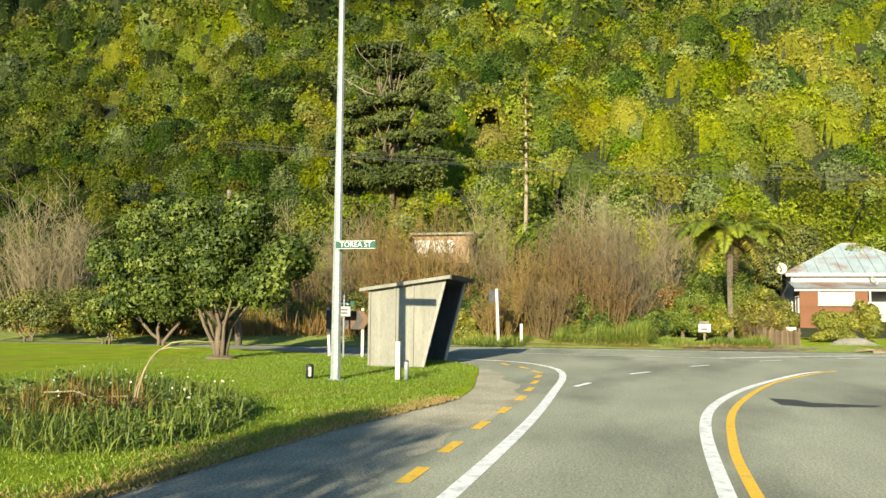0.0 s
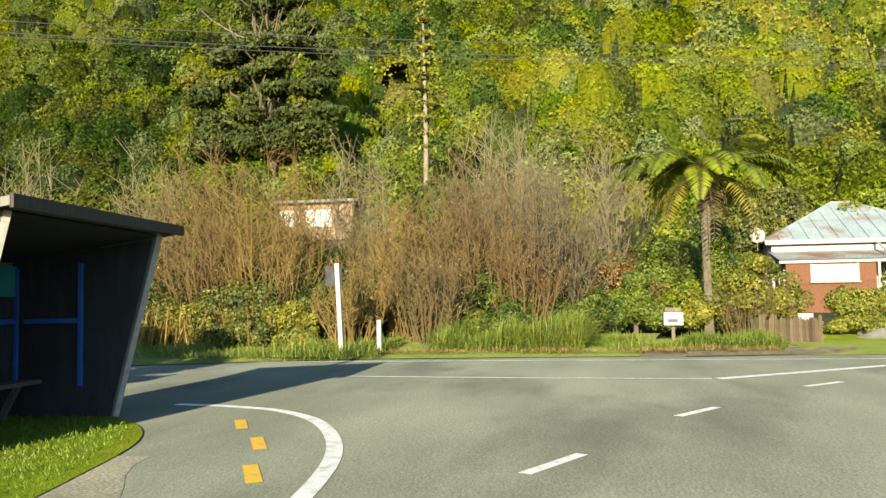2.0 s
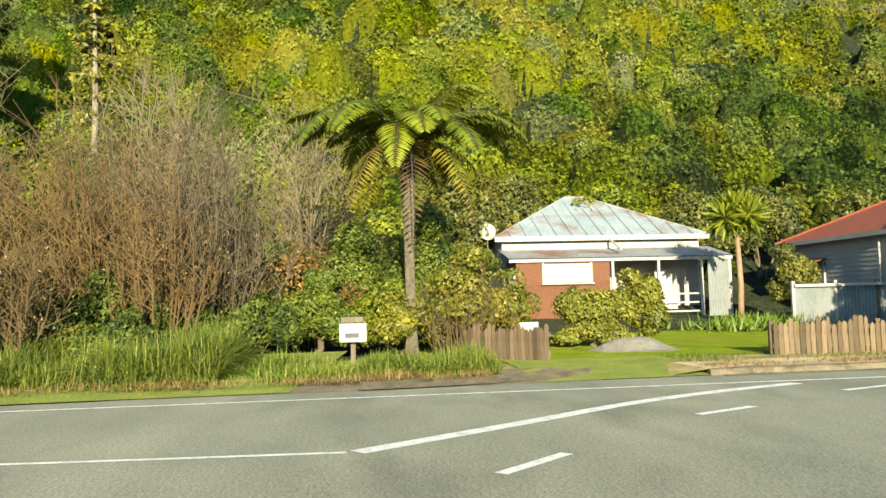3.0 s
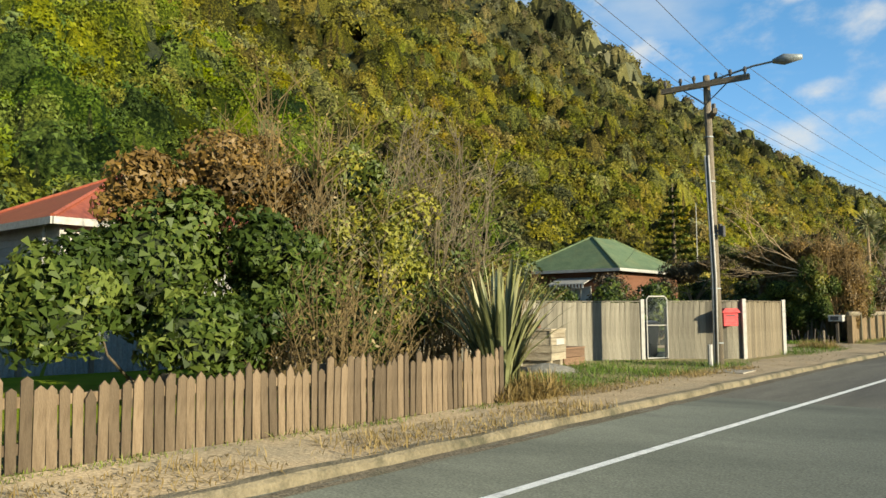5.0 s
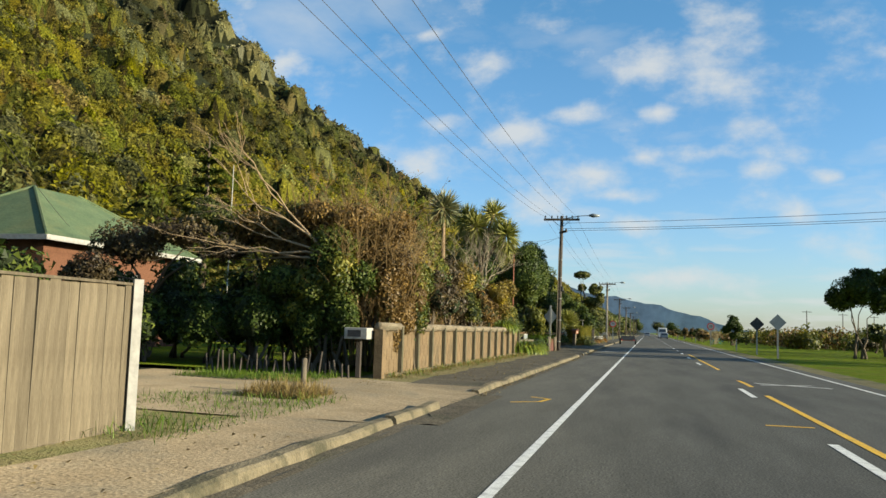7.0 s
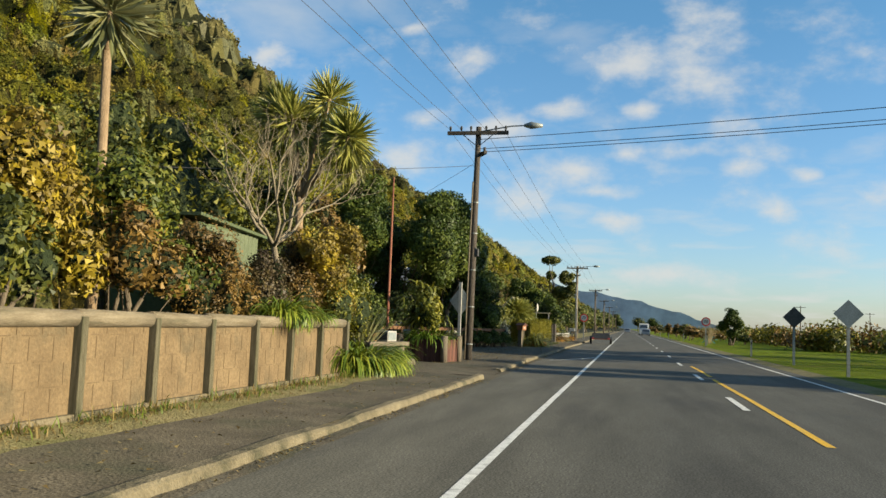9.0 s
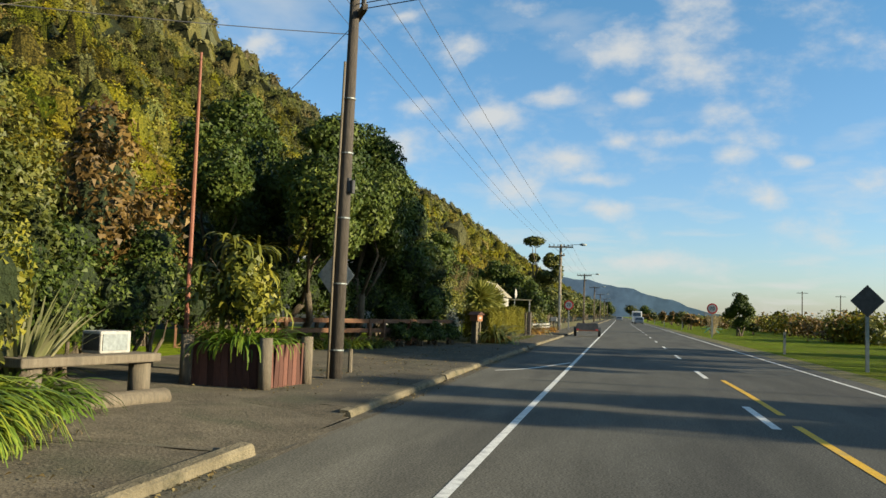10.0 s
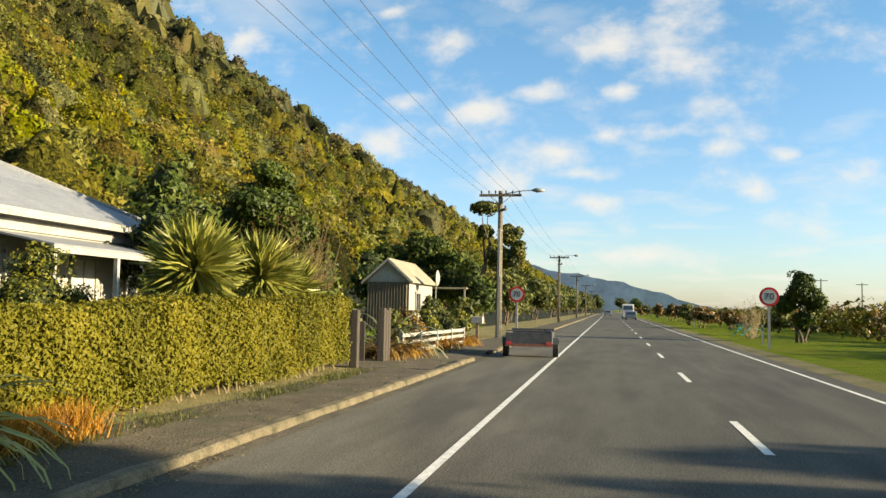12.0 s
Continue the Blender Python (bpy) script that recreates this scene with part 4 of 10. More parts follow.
over("lawn", [(x, y - 0.0) for x, y in south_edge if x < 80 and y > -46], [(x - 3 if x < 10 else x, y - 9) for x, y in south_edge if x < 80 and y > -46], 0.012, 0.10, M_GRASS, "mown green lawn beside the bus shelter", "lawn")
over("lawn", [(x - 3 if x < 10 else x, y - 8.95) for x, y in south_edge if x < 80 and y > -46], [(x - 5 if x < 10 else x, y - 60) for x, y in south_edge if x < 80 and y > -46], 0.095, 0.12, M_GRASS, "mown green lawn by the side street", "lawn")
over("lawn", [(x, y) for x, y in reversed(east_edge) if y < 900], [(x + 0.8, y + 0.4) for x, y in reversed(east_edge) if y < 900], -0.005, 0.03, M_DRYGRASS, "dry grass edge along the seaward side", "verge")
over("lawn", [(x + 0.78, y + 0.4) for x, y in reversed(east_edge) if y < 900], [(x + 60, y + 40) for x, y in reversed(east_edge) if y < 900], 0.028, 0.15, M_GRASS, "mown green grass reserve beside the highway", "lawn")
for y0, y1, x0 in ((-31, -12, -4.4), (-12, 5.5, -7.9), (14.4, 38, -5.3), (43, 67.5, -9.6), (67.5, 130, -7.6)):
    yy = np.linspace(y0, y1, int(y1 - y0))
    over("lawn", [(x0, y) for y in yy], [(-27.0, y) for y in yy], 0.128, 0.3, M_GRASS, "rough green house lawn", "lawn")


# ---- bus shelter and signs at the junction ----
M_TEAL = surface("teal paint", (0.03, 0.20, 0.19), (0.04, 0.26, 0.24), 3, 0.6, 0.1)
M_BLUE = surface("blue painted frame", (0.03, 0.10, 0.36), (0.04, 0.14, 0.45), 3, 0.5, 0.1)
M_GREENSIGN = surface("green sign face", (0.0, 0.045, 0.026), (0.002, 0.058, 0.034), 3, 0.5, 0.0, spec=0.2)
M_SIGNWHITE = surface("white sign lettering", (0.40, 0.40, 0.39), (0.46, 0.46, 0.45), 3, 0.4, 0.0)
M_BLACK = surface("black paint", (0.012, 0.012, 0.013), (0.022, 0.022, 0.024), 5, 0.5, 0.1)
M_ORANGESIGN = surface("chevron yellow", (0.060, 0.026, 0.006), (0.085, 0.037, 0.008), 3, 0.5, 0.0)
M_RED = surface("faded red paint", (0.42, 0.035, 0.04), (0.52, 0.06, 0.06), 4, 0.55, 0.2, c3=(0.55, 0.14, 0.12), scale3=3)

shelter = thing("bus_shelter", 11.55, -41.28, 0.04, 2, "weathered grey plywood bus shelter with slanting sides on the lawn", "bus shelter")
side = [(0, -1.05, 0), (0, 0.42, 0), (0, 1.02, 2.36), (0, -1.05, 2.06)]
for x0, nm in ((1.50, "side_wall"), (-1.58, "side_wall")):
    w = part(nm, Shape().prism([(x0, y, z) for _, y, z in side], (0.08, 0, 0)), M_PLY, shelter)
    for y in (-1.03, -0.32, 0.18):
        part("batten", Shape().box((x0 + (0.10 if x0 > 0 else -0.02), y, 1.03 + (y + 1.03) * 0.07), (0.03, 0.06, 2.05 + (y + 1.03) * 0.14)), M_PLY, w)
    part("edge_trim", Shape().tube([(x0 + 0.04, 0.44, 0), (x0 + 0.04, 1.04, 2.36)], 0.05, 4), M_WHITE, w)
part("back_wall", Shape().box((0, -1.02, 1.03), (3.0, 0.06, 2.06)), M_PLY, shelter, "shaded plywood back wall")
part("upper_panel", Shape().box((0, -0.94, 1.78), (2.9, 0.03, 0.4)), M_TEAL, shelter, "teal-painted band inside")
# near-black sheets added on the inner faces to paint the shade in there
M_SHADEBOARD = surface("near-black shelter inside painted for shade", (0.022, 0.024, 0.026), (0.038, 0.04, 0.042), 3, 0.85, 0.3, fine=22, stretch=(3, 3, 0.6))
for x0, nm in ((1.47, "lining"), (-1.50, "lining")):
    part(nm, Shape().prism([(x0, -0.99, 0), (x0, 0.40, 0), (x0, 0.98, 2.30), (x0, -0.99, 2.03)], (0.03, 0, 0)), M_SHADEBOARD, shelter, "dark sheet painted for the shade inside the shelter")
part("lining", Shape().box((0, -0.975, 0.98), (2.9, 0.03, 1.95)), M_SHADEBOARD, shelter, "dark sheet painted for the shade inside the shelter")
part("ceiling", Shape().prism([(-1.5, -1.0, 2.03), (1.5, -1.0, 2.03), (1.5, 1.0, 2.33), (-1.5, 1.0, 2.33)], (0, 0, 0.03)), M_SHADEBOARD, shelter, "dark sheet painted for the shade under the roof")
part("roof", Shape().prism([(-1.75, -1.25, 2.06), (1.75, -1.25, 2.06), (1.75, 1.22, 2.42), (-1.75, 1.22, 2.42)], (0, 0, 0.05)), M_PLY, shelter, bevel=0.01)
for x in (1.74, -1.78):
    part("fascia", Shape().prism([(x, -1.27, 2.02), (x, 1.24, 2.38), (x, 1.24, 2.47), (x, -1.27, 2.11)], (0.04, 0, 0)), M_PLY, shelter, "worn white fascia board")
part("fascia", Shape().box((0, 1.25, 2.42), (3.56, 0.04, 0.13)), M_POLED, shelter, "grey front fascia board")
for x in (-1.45, -0.55):
    part("window_frame", Shape().box((x, -0.92, 1.2), (0.05, 0.05, 1.5)), M_BLUE, shelter, "blue window bar")
part("window_frame", Shape().box((-1.0, -0.92, 1.25), (0.9, 0.05, 0.06)), M_BLUE, shelter, "blue window bar")
part("window_frame", Shape().box((-1.44, 0.0, 1.2), (0.05, 0.05, 1.6)).box((-1.44, -0.4, 1.25), (0.05, 0.8, 0.06)), M_BLUE, shelter, "blue window bar")
bench = part("bench", Shape().box((0, -0.72, 0.46), (2.9, 0.36, 0.05)), M_POLEW, shelter, "plain timber bench inside")
for x in (-1.1, 1.1):
    part("bench_leg", Shape().prism([(x, -0.9, 0), (x, -0.82, 0), (x, -0.58, 0.44), (x, -0.66, 0.44)], (0.06, 0, 0)), M_POLEW, bench)

pole = thing("street_lamp", 17.5, -41.57, 0.03, 0, "tall tapered galvanised steel street lamp post", "street lamp")
part("post", Shape().tube([(0, 0, 0), (0, 0, 0.02), (0, 0, 9.6)], [0.14, 0.115, 0.06], 8), M_STEEL, pole)
part("base_plate", Shape().tube([(0, 0, 0), (0, 0, 0.03)], 0.2, 8), M_STEEL, pole)
part("arm", Shape().tube([(0, 0, 9.5), (0, 0.5, 9.9), (0, 1.7, 10.1)], 0.035, 6), M_STEEL, pole)
part("lamp_head", Shape().box((0, 2.0, 10.08), (0.24, 0.7, 0.13)), M_STEEL, pole, bevel=0.04)


def lettering(text, size, at, rx, rz, material, parent, name="lettering", depth=0.004):
    """Words as flat mesh letters from the built-in typeface."""
    cu = bpy.data.curves.new(name, "FONT")
    cu.body, cu.size, cu.align_x, cu.align_y, cu.extrude = text, size, "CENTER", "CENTER", depth / 2
    tmp = bpy.data.objects.new("tmp", cu)
    scene.collection.objects.link(tmp)
    me = bpy.data.meshes.new_from_object(tmp.evaluated_get(bpy.context.evaluated_depsgraph_get()))
    bpy.data.objects.remove(tmp)
    me.transform(pose(*at, rx, 0, rz))
    me.materials.clear()
    me.materials.append(material)
    return part(name, me, material, parent)


plate = thing("street_sign", 17.5, -41.1, 2.99, 0, "green street name sign reading TOREA ST on the lamp post", "sign")
part("plate", Shape().box((0.13, 0, 0), (0.025, 0.92, 0.19)), M_GREENSIGN, plate, bevel=0.006)
part("border", Shape().box((0.144, 0, 0.083), (0.004, 0.9, 0.01)).box((0.144, 0, -0.083), (0.004, 0.9, 0.01)), M_SIGNWHITE, plate)
lettering("TOREA ST", 0.16, (0.146, 0.0, 0), 90, 90, M_SIGNWHITE, plate)
part("bracket", Shape().box((0.06, -0.40, 0), (0.14, 0.06, 0.22)), M_STEEL, plate)

chev = thing("chevron_sign", 9.3, -44.75, 0.0, 0, "black and yellow chevron board on white posts behind the shelter", "road sign")
part("post", Shape().prism([(0, -0.16, 0), (0, -0.07, 0), (0, -0.16, 1.62), (0, -0.25, 1.62)], (0.09, 0, 0)), M_WHITE, chev)
part("post", Shape().box((0.05, 1.0, 0.8), (0.09, 0.09, 1.6)), M_WHITE, chev)
bd = part("board", Shape().box((0.11, 0.42, 1.23), (0.02, 1.3, 0.6)), M_BLACK, chev)
for k in range(3):
    y = 0.0 + k * 0.42
    part("chevron", Shape().prism([(0.122, y, 0.94), (0.122, y + 0.2, 1.23), (0.122, y, 1.52), (0.122, y + 0.2, 1.52), (0.122, y + 0.4, 1.23), (0.122, y + 0.2, 0.94)], (0.004, 0, 0)), M_ORANGESIGN, bd)
sg = thing("street_sign", 9.4, -44.5, 1.75, 0, "small green and white sign blade above the chevron board", "sign")
part("plate", Shape().box((0.05, 0.1, 0), (0.02, 0.75, 0.16)), M_GREENSIGN, sg)
part("lettering", Shape().box((0.063, 0.1, 0), (0.004, 0.5, 0.06)), M_SIGNWHITE, sg)
part("bracket", Shape().box((0.02, 0.1, -0.1), (0.03, 0.05, 0.3)), M_STEEL, sg)
bp = thing("notice_sign", 9.9, -44.2, 0.0, 0, "small white notice on a slim steel post", "sign")
part("post", Shape().tube([(0, 0, 0), (0, 0, 2.1)], 0.03, 6), M_STEEL, bp)
part("plate", Shape().box((0.04, 0, 1.5), (0.02, 0.45, 0.3)), M_WHITE, bp)
part("bars", Shape().box((0.053, 0, 1.55), (0.004, 0.3, 0.05)).box((0.053, 0, 1.45), (0.004, 0.3, 0.05)), M_BLACK, bp)

mp = thing("marker_post", 17.0, -40.29, 0.04, 0, "square white timber marker post on the lawn", "marker post")
part("post", Shape().box((0, 0, 0.42), (0.11, 0.11, 0.84)), M_WHITE, mp, bevel=0.012)
part("reflector", Shape().box((0.058, 0, 0.7), (0.006, 0.06, 0.12)), M_STEEL, mp)
mp = thing("bollard", 17.0, -40.1, 0.04, 0, "short grey round bollard beside the white post", "bollard")
part("post", Shape().tube([(0, 0, 0), (0, 0, 0.38), (0, 0, 0.43)], [0.055, 0.055, 0.03], 12), M_STEEL, mp, smooth=True)
part("cap", Shape().tube([(0, 0, 0.40), (0, 0, 0.435)], [0.058, 0.03], 12), M_IRON, mp)
mp = thing("bollard", 17.55, -42.15, 0.04, 0, "short black and white bollard on the lawn", "bollard")
part("post", Shape().tube([(0, 0, 0), (0, 0, 0.3), (0, 0, 0.33)], [0.085, 0.085, 0.06], 12), M_BLACK, mp, smooth=True)
part("band", Shape().box((0.075, 0.04, 0.17), (0.03, 0.06, 0.2)), M_WHITE, mp)

wp = thing("sign_post", -1.3, -41.15, 0.1, 0, "leaning white sign post with a narrow dark plate seen edge-on", "sign")
part("post", Shape().prism([(0, -0.06, -0.05), (0, 0.06, -0.05), (0.06, -0.03, 2.4), (0.06, -0.15, 2.4)], (0.11, 0, 0)), M_WHITE, wp, bevel=0.01)
part("plate", Shape().box((0.0, -0.22, 2.08), (0.5, 0.025, 0.55), 75), M_IRON, wp)
mp = thing("marker_post", -1.55, -40.2, 0.14, 0, "grey-white marker post at the roadside", "marker post")
part("post", Shape().box((0, 0, 0.42), (0.12, 0.12, 0.86)), M_WHITE, mp, bevel=0.012)
part("foot", Shape().box((0, 0, 0.0), (0.16, 0.16, 0.1)), M_KERB, mp)

# pohutukawa trees on the lawn
tree("pohutukawa_tree", 12.2, -47.2, 0.05, [(0.2, 0.1, 3.3, 2.2, 2.4, 1.6), (0.2, -2.1, 3.0, 1.4, 1.5, 1.2), (0.3, 2.2, 2.9, 1.5, 1.4, 1.2), (0.5, 1.0, 4.2, 1.3, 1.4, 1.0), (0.4, -1.0, 4.2, 1.3, 1.4, 1.0), (0.8, 1.5, 2.1, 1.2, 1.5, 0.9), (0.8, -1.5, 2.0, 1.2, 1.5, 0.9), (0.2, 0, 2.0, 1.5, 1.8, 0.8), (0.9, 0.1, 2.7, 1.1, 1.4, 1.0)], 62000, 0.085, L_DARK,
     "rounded dark green coastal tree with gnarled stems on the lawn", 0.13, sub=40, lump=0.38, fork=0.3, core=0.36)
poh = bpy.data.objects["pohutukawa_tree"]
for k in range(8):
    a = k * 0.785 + random.uniform(-0.3, 0.3)
    o_ = Vector((math.cos(a), math.sin(a), 0))
    part("stem", Shape().tube([o_ * 0.12 + Vector((0, 0, -0.08)), o_ * 0.2 + Vector((0, 0, 0.4)), o_ * random.uniform(0.25, 0.5) + Vector((random.uniform(-0.1, 0.1), random.uniform(-0.1, 0.1), 1.0)), o_ * random.uniform(0.8, 1.2) + Vector((0, 0, 2.1))], [0.075, 0.06, 0.05, 0.03], 7), M_BARK, poh, smooth=True)
tree("pohutukawa_tree", 4.5, -54.0, 0.05, [(0, 0, 4.9, 2.4, 2.6, 1.9), (0, 2.2, 3.6, 1.7, 1.8, 1.5), (0, -2.4, 3.2, 1.8, 1.8, 1.6), (0.5, 0.5, 2.0, 2.0, 2.6, 1.6), (0.5, 2.6, 1.5, 1.5, 1.5, 1.3), (0.6, -1.8, 1.6, 1.5, 1.6, 1.4)], 36000, 0.10, L_DARK,
     "dark green coastal tree behind the lawn", 0.13, sub=22, lump=0.32, stems=3)
for x_, y_, r_, h_, m_ in ((1.5, -58.5, 1.7, 3.0, L_SUNNY), (-0.5, -56.2, 1.6, 2.6, L_SUNNY), (3.0, -61.5, 1.7, 2.6, L_OLIVE), (-1.5, -60.5, 2.0, 3.4, L_OLIVE), (4.0, -56.8, 1.2, 1.9, L_SUNNY)):
    tree("shrub", x_, y_, 0.06, [(0, 0, h_ * 0.5, r_, r_, h_ * 0.45), (0.5, r_ * 0.7, h_ * 0.4, r_ * 0.7, r_ * 0.7, h_ * 0.4), (0.5, -r_ * 0.7, h_ * 0.4, r_ * 0.7, r_ * 0.7, h_ * 0.4)], 11000, 0.065, m_, "green leafy shrub behind the lawn", 0.08, category="shrub", stems=3)
one("tree_mulch", Shape().tube([(0, 0, -0.02), (0, 0, 0.10), (0, 0, 0.13)], [0.55, 0.42, 0.2], 14), M_BARK, "brown mound of litter round the trunks", "mulch", at=(12.2, -47.2, 0.05), smooth=True)

# rough island of weeds on the lawn
L_WEED = leafy("weed leaves", (0.020, 0.040, 0.005), (0.058, 0.094, 0.011), (0.150, 0.165, 0.028), 1.1, glow=0.2)


def island(n, k=1.0):
    """Points spread over the weedy oval."""
    a, q = rng.uniform(0, 6.283, n), rng.random(n) ** 0.5
    u, v = 4.1 * k * q * np.cos(a), 2.1 * k * q * np.sin(a)
    return np.column_stack([23.5 + 0.828 * u - 0.56 * v, -43.05 + 0.56 * u + 0.828 * v, np.full(n, 0.03)])


pts = island(9500)
tagged(new("weeds", tuft("weeds", pts, 0.30 + 0.13 * np.sin(pts[:, 0] * 2.1) * np.sin(pts[:, 1] * 1.7), 0.008, L_WEED)), "tangled green weeds on the lawn", "weeds", kind="stuff")
pts = island(2600, 1.04)
tagged(new("weeds", tuft("weeds", pts, 0.30, 0.007, L_LONG)), "long unmown grass among the weeds", "weeds", kind="stuff")
c, nr, tn = crown([(p[0], p[1], 0.08, random.uniform(0.35, 0.7), random.uniform(0.35, 0.7), random.uniform(0.2, 0.4)) for p in island(26, 0.9)], 15000, 12)
keep = c[:, 2] > 0.02
tagged(new("weeds", leaf_mesh("weeds", c[keep], nr[keep], 0.045, 0.024, tn[keep], L_WEED, None, 3)), "leafy green weeds on the lawn", "weeds", kind="stuff")
n_ = 900
pts = np.column_stack([rng.normal(24.6, 0.55, n_), rng.normal(-42.8, 0.45, n_), np.full(n_, 0.06)])
tagged(new("weeds", tuft("weeds", pts, 0.55, 0.006, L_RUST, 4, 2.4)), "brown dead tangle among the weeds", "weeds", kind="stuff")
L_HEAD = leafy("pale seed heads", (0.30, 0.29, 0.22), (0.42, 0.41, 0.33), (0.55, 0.54, 0.45), 1.0)
pts = island(70, 0.9) + np.column_stack([np.zeros(70), np.zeros(70), rng.uniform(0.32, 0.5, 70)])
tagged(new("seed_heads", leaf_mesh("seed_heads", pts, rng.normal(size=(70, 3)), 0.022, 0.018, rng.random(70), L_HEAD)), "small pale seed heads above the weeds", "weeds", kind="stuff")
canes = thing("dry_canes", 0, 0, 0, 0, "two arching dry canes over the weeds", "canes")
for k, (reach, top) in enumerate(((1.25, 1.02), (0.75, 0.92))):
    b = Vector((24.1, -42.15 + 0.05 * k, 0.1))
    d_ = Vector((-0.28, 0.96, 0))
    part("cane", Shape().tube([b + d_ * (reach * f ** 1.7) + Vector((0, 0, top * math.sin(min(1.0, f * 1.25) * 1.75))) for f in (0, 0.15, 0.3, 0.45, 0.6, 0.75, 0.88, 1.0)], [0.014, 0.013, 0.012, 0.011, 0.01, 0.008, 0.006, 0.004], 5), M_TWIGPALE, canes, smooth=True)
for k in range(2):
    b = Vector((24.9 - 0.5 * k, -43.0 + 0.3 * k, 0.42 - 0.1 * k))
    part("cane", Shape().tube([b, b + Vector((-0.1, 0.4 + 0.2 * k, 0.02)), b + Vector((-0.3 + 0.6 * k, 0.9, -0.18 - 0.1 * k))], [0.011, 0.009, 0.005], 4), M_TWIGPALE, canes)

# grass blades on the lawn near the road
pts = np.column_stack([rng.uniform(9, 30, 80000), rng.uniform(-49, -38.6, 80000), np.full(80000, 0.03)])
edge_y = np.interp(pts[:, 0], [p[0] for p in reversed(south_edge[:66])], [p[1] for p in reversed(south_edge[:66])])
pts = pts[pts[:, 1] < edge_y - 0.05 - 0.35 * rng.random(len(pts))]
pts[:, 2] += 0.05 * np.clip((edge_y[: len(pts)] - pts[:, 1]) / 9, 0, 1)
tagged(new("lawn_grass", blades("lawn_grass", pts, 0.05, 0.007, L_GRASS, 0.5)), "short green grass of the lawn", "grass", kind="stuff")

# tall palms behind the camera's start, whose shadows fall on the road
def cabbage(x, y, z, h, heads, label, r=0.85, n=150, name="cabbage_tree", mat_leaf=None, thick=0.09, width=0.026, droop=0.12):
    """A cabbage tree: forking pale trunk and round heads of narrow blades."""
    ob = thing(name, x, y, z, 0, label, "tree")
    s = Shape()
    s.tube([(0, 0, -0.1), (0.05, 0.05, h * 0.4), (0, 0, h)], [thick * 1.3, thick, thick * 0.85], 8)
    for dx, dy, dz in heads:
        s.tube([(0, 0, h - 0.05), (dx * 0.5, dy * 0.5, h + dz * 0.55), (dx, dy, h + dz)], [thick * 0.8, thick * 0.65, thick * 0.5], 7)
    part("trunk", s, M_CORK, ob, smooth=True)
    for dx, dy, dz in heads:
        d = unit(rng.normal(size=(n, 3)) + np.array([0, 0, 0.25]))
        c = np.array([dx, dy, h + dz]) + d * r * 0.55
        c[:, 2] -= droop * r * (1 - d[:, 2]) * 0.6
        d = unit(d - np.array([0, 0, 1.0]) * (droop * 0.9 * (1 - d[:, 2:3])))
        lg = r * rng.uniform(0.42, 0.6, n)
        part("head", leaf_mesh("head", c, np.cross(d, rng.normal(size=(n, 3))), lg, np.full(n, width), rng.uniform(0.2, 1, n), mat_leaf or L_FLAX, d), mat_leaf or L_FLAX, ob)
    return ob


cabbage(40.5, -38.9, 0, 3.0, [(0, 0.1, 0.8), (0.3, -0.6, 0.4), (1.0, 0.4, 0.2)], "cabbage tree beside the road behind the start", 0.9, 200)
cabbage(36.8, -39.9, 0, 2.5, [(0, 0, 0.7), (0.5, 0.3, 0.6), (-0.8, 0.2, 0.6)], "low cabbage tree beside the road behind the start", 0.8, 200)
# flat dark polygon that paints a cast shadow onto the road
one("road_patch", Shape().add([(18.2, -32.75, 0.004), (19.3, -32.7, 0.004), (19.5, -32.2, 0.004), (19.2, -31.2, 0.004), (18.9, -31.0, 0.004), (18.75, -32.1, 0.004), (18.3, -32.3, 0.004)], [(0, 1, 2, 3, 4, 5, 6)]), surface("painted shadow colour", (0.03, 0.032, 0.033), (0.05, 0.052, 0.053), 4, 0.8, 0.4, fine=40), "dark patch painted as a cast shadow on the pale chipseal", "road patch", kind="structure")

# thickets west of the junction
BARE = "leafless reddish-brown thicket of upright stems behind the verge"
for x, y, h, sp_, n, tw_ in ((-7.5, -47.8, 7.2, 2.0, 58, M_TWIGRED), (-7.4, -45.4, 7.0, 1.8, 58, M_TWIGGOLD), (-9.5, -42.4, 5.4, 1.6, 50, M_TWIG), (-6.6, -40.6, 4.4, 1.3, 50, M_TWIGGOLD), (-8.5, -38.4, 6.8, 1.9, 66, M_TWIGRED), (-8.0, -35.8, 6.4, 1.7, 60, M_TWIGGREY), (-11, -49.5, 7.8, 2.2, 50, M_TWIGGOLD), (-11.5, -46.0, 6.8, 1.5, 50, M_TWIGRED), (-10.5, -36.8, 7.6, 2.0, 56, M_TWIGPALE),
                              (-5.5, -51.5, 5.0, 2.2, 56, M_TWIG), (-12.5, -39.6, 7.2, 2.0, 46, M_TWIGGREY), (-4.6, -41.8, 2.9, 1.3, 46, M_TWIGGOLD), (-4.4, -39.4, 3.4, 1.3, 50, M_TWIG), (-6.4, -36.6, 4.6, 1.2, 44, M_TWIGRED), (-9.0, -40.6, 6.2, 1.3, 44, M_TWIGRED)):
    twigs(x, y, float(land(np.array(x), np.array(y))), h, sp_, n, tw_, BARE, r=0.03, side=10, fine=0.5)
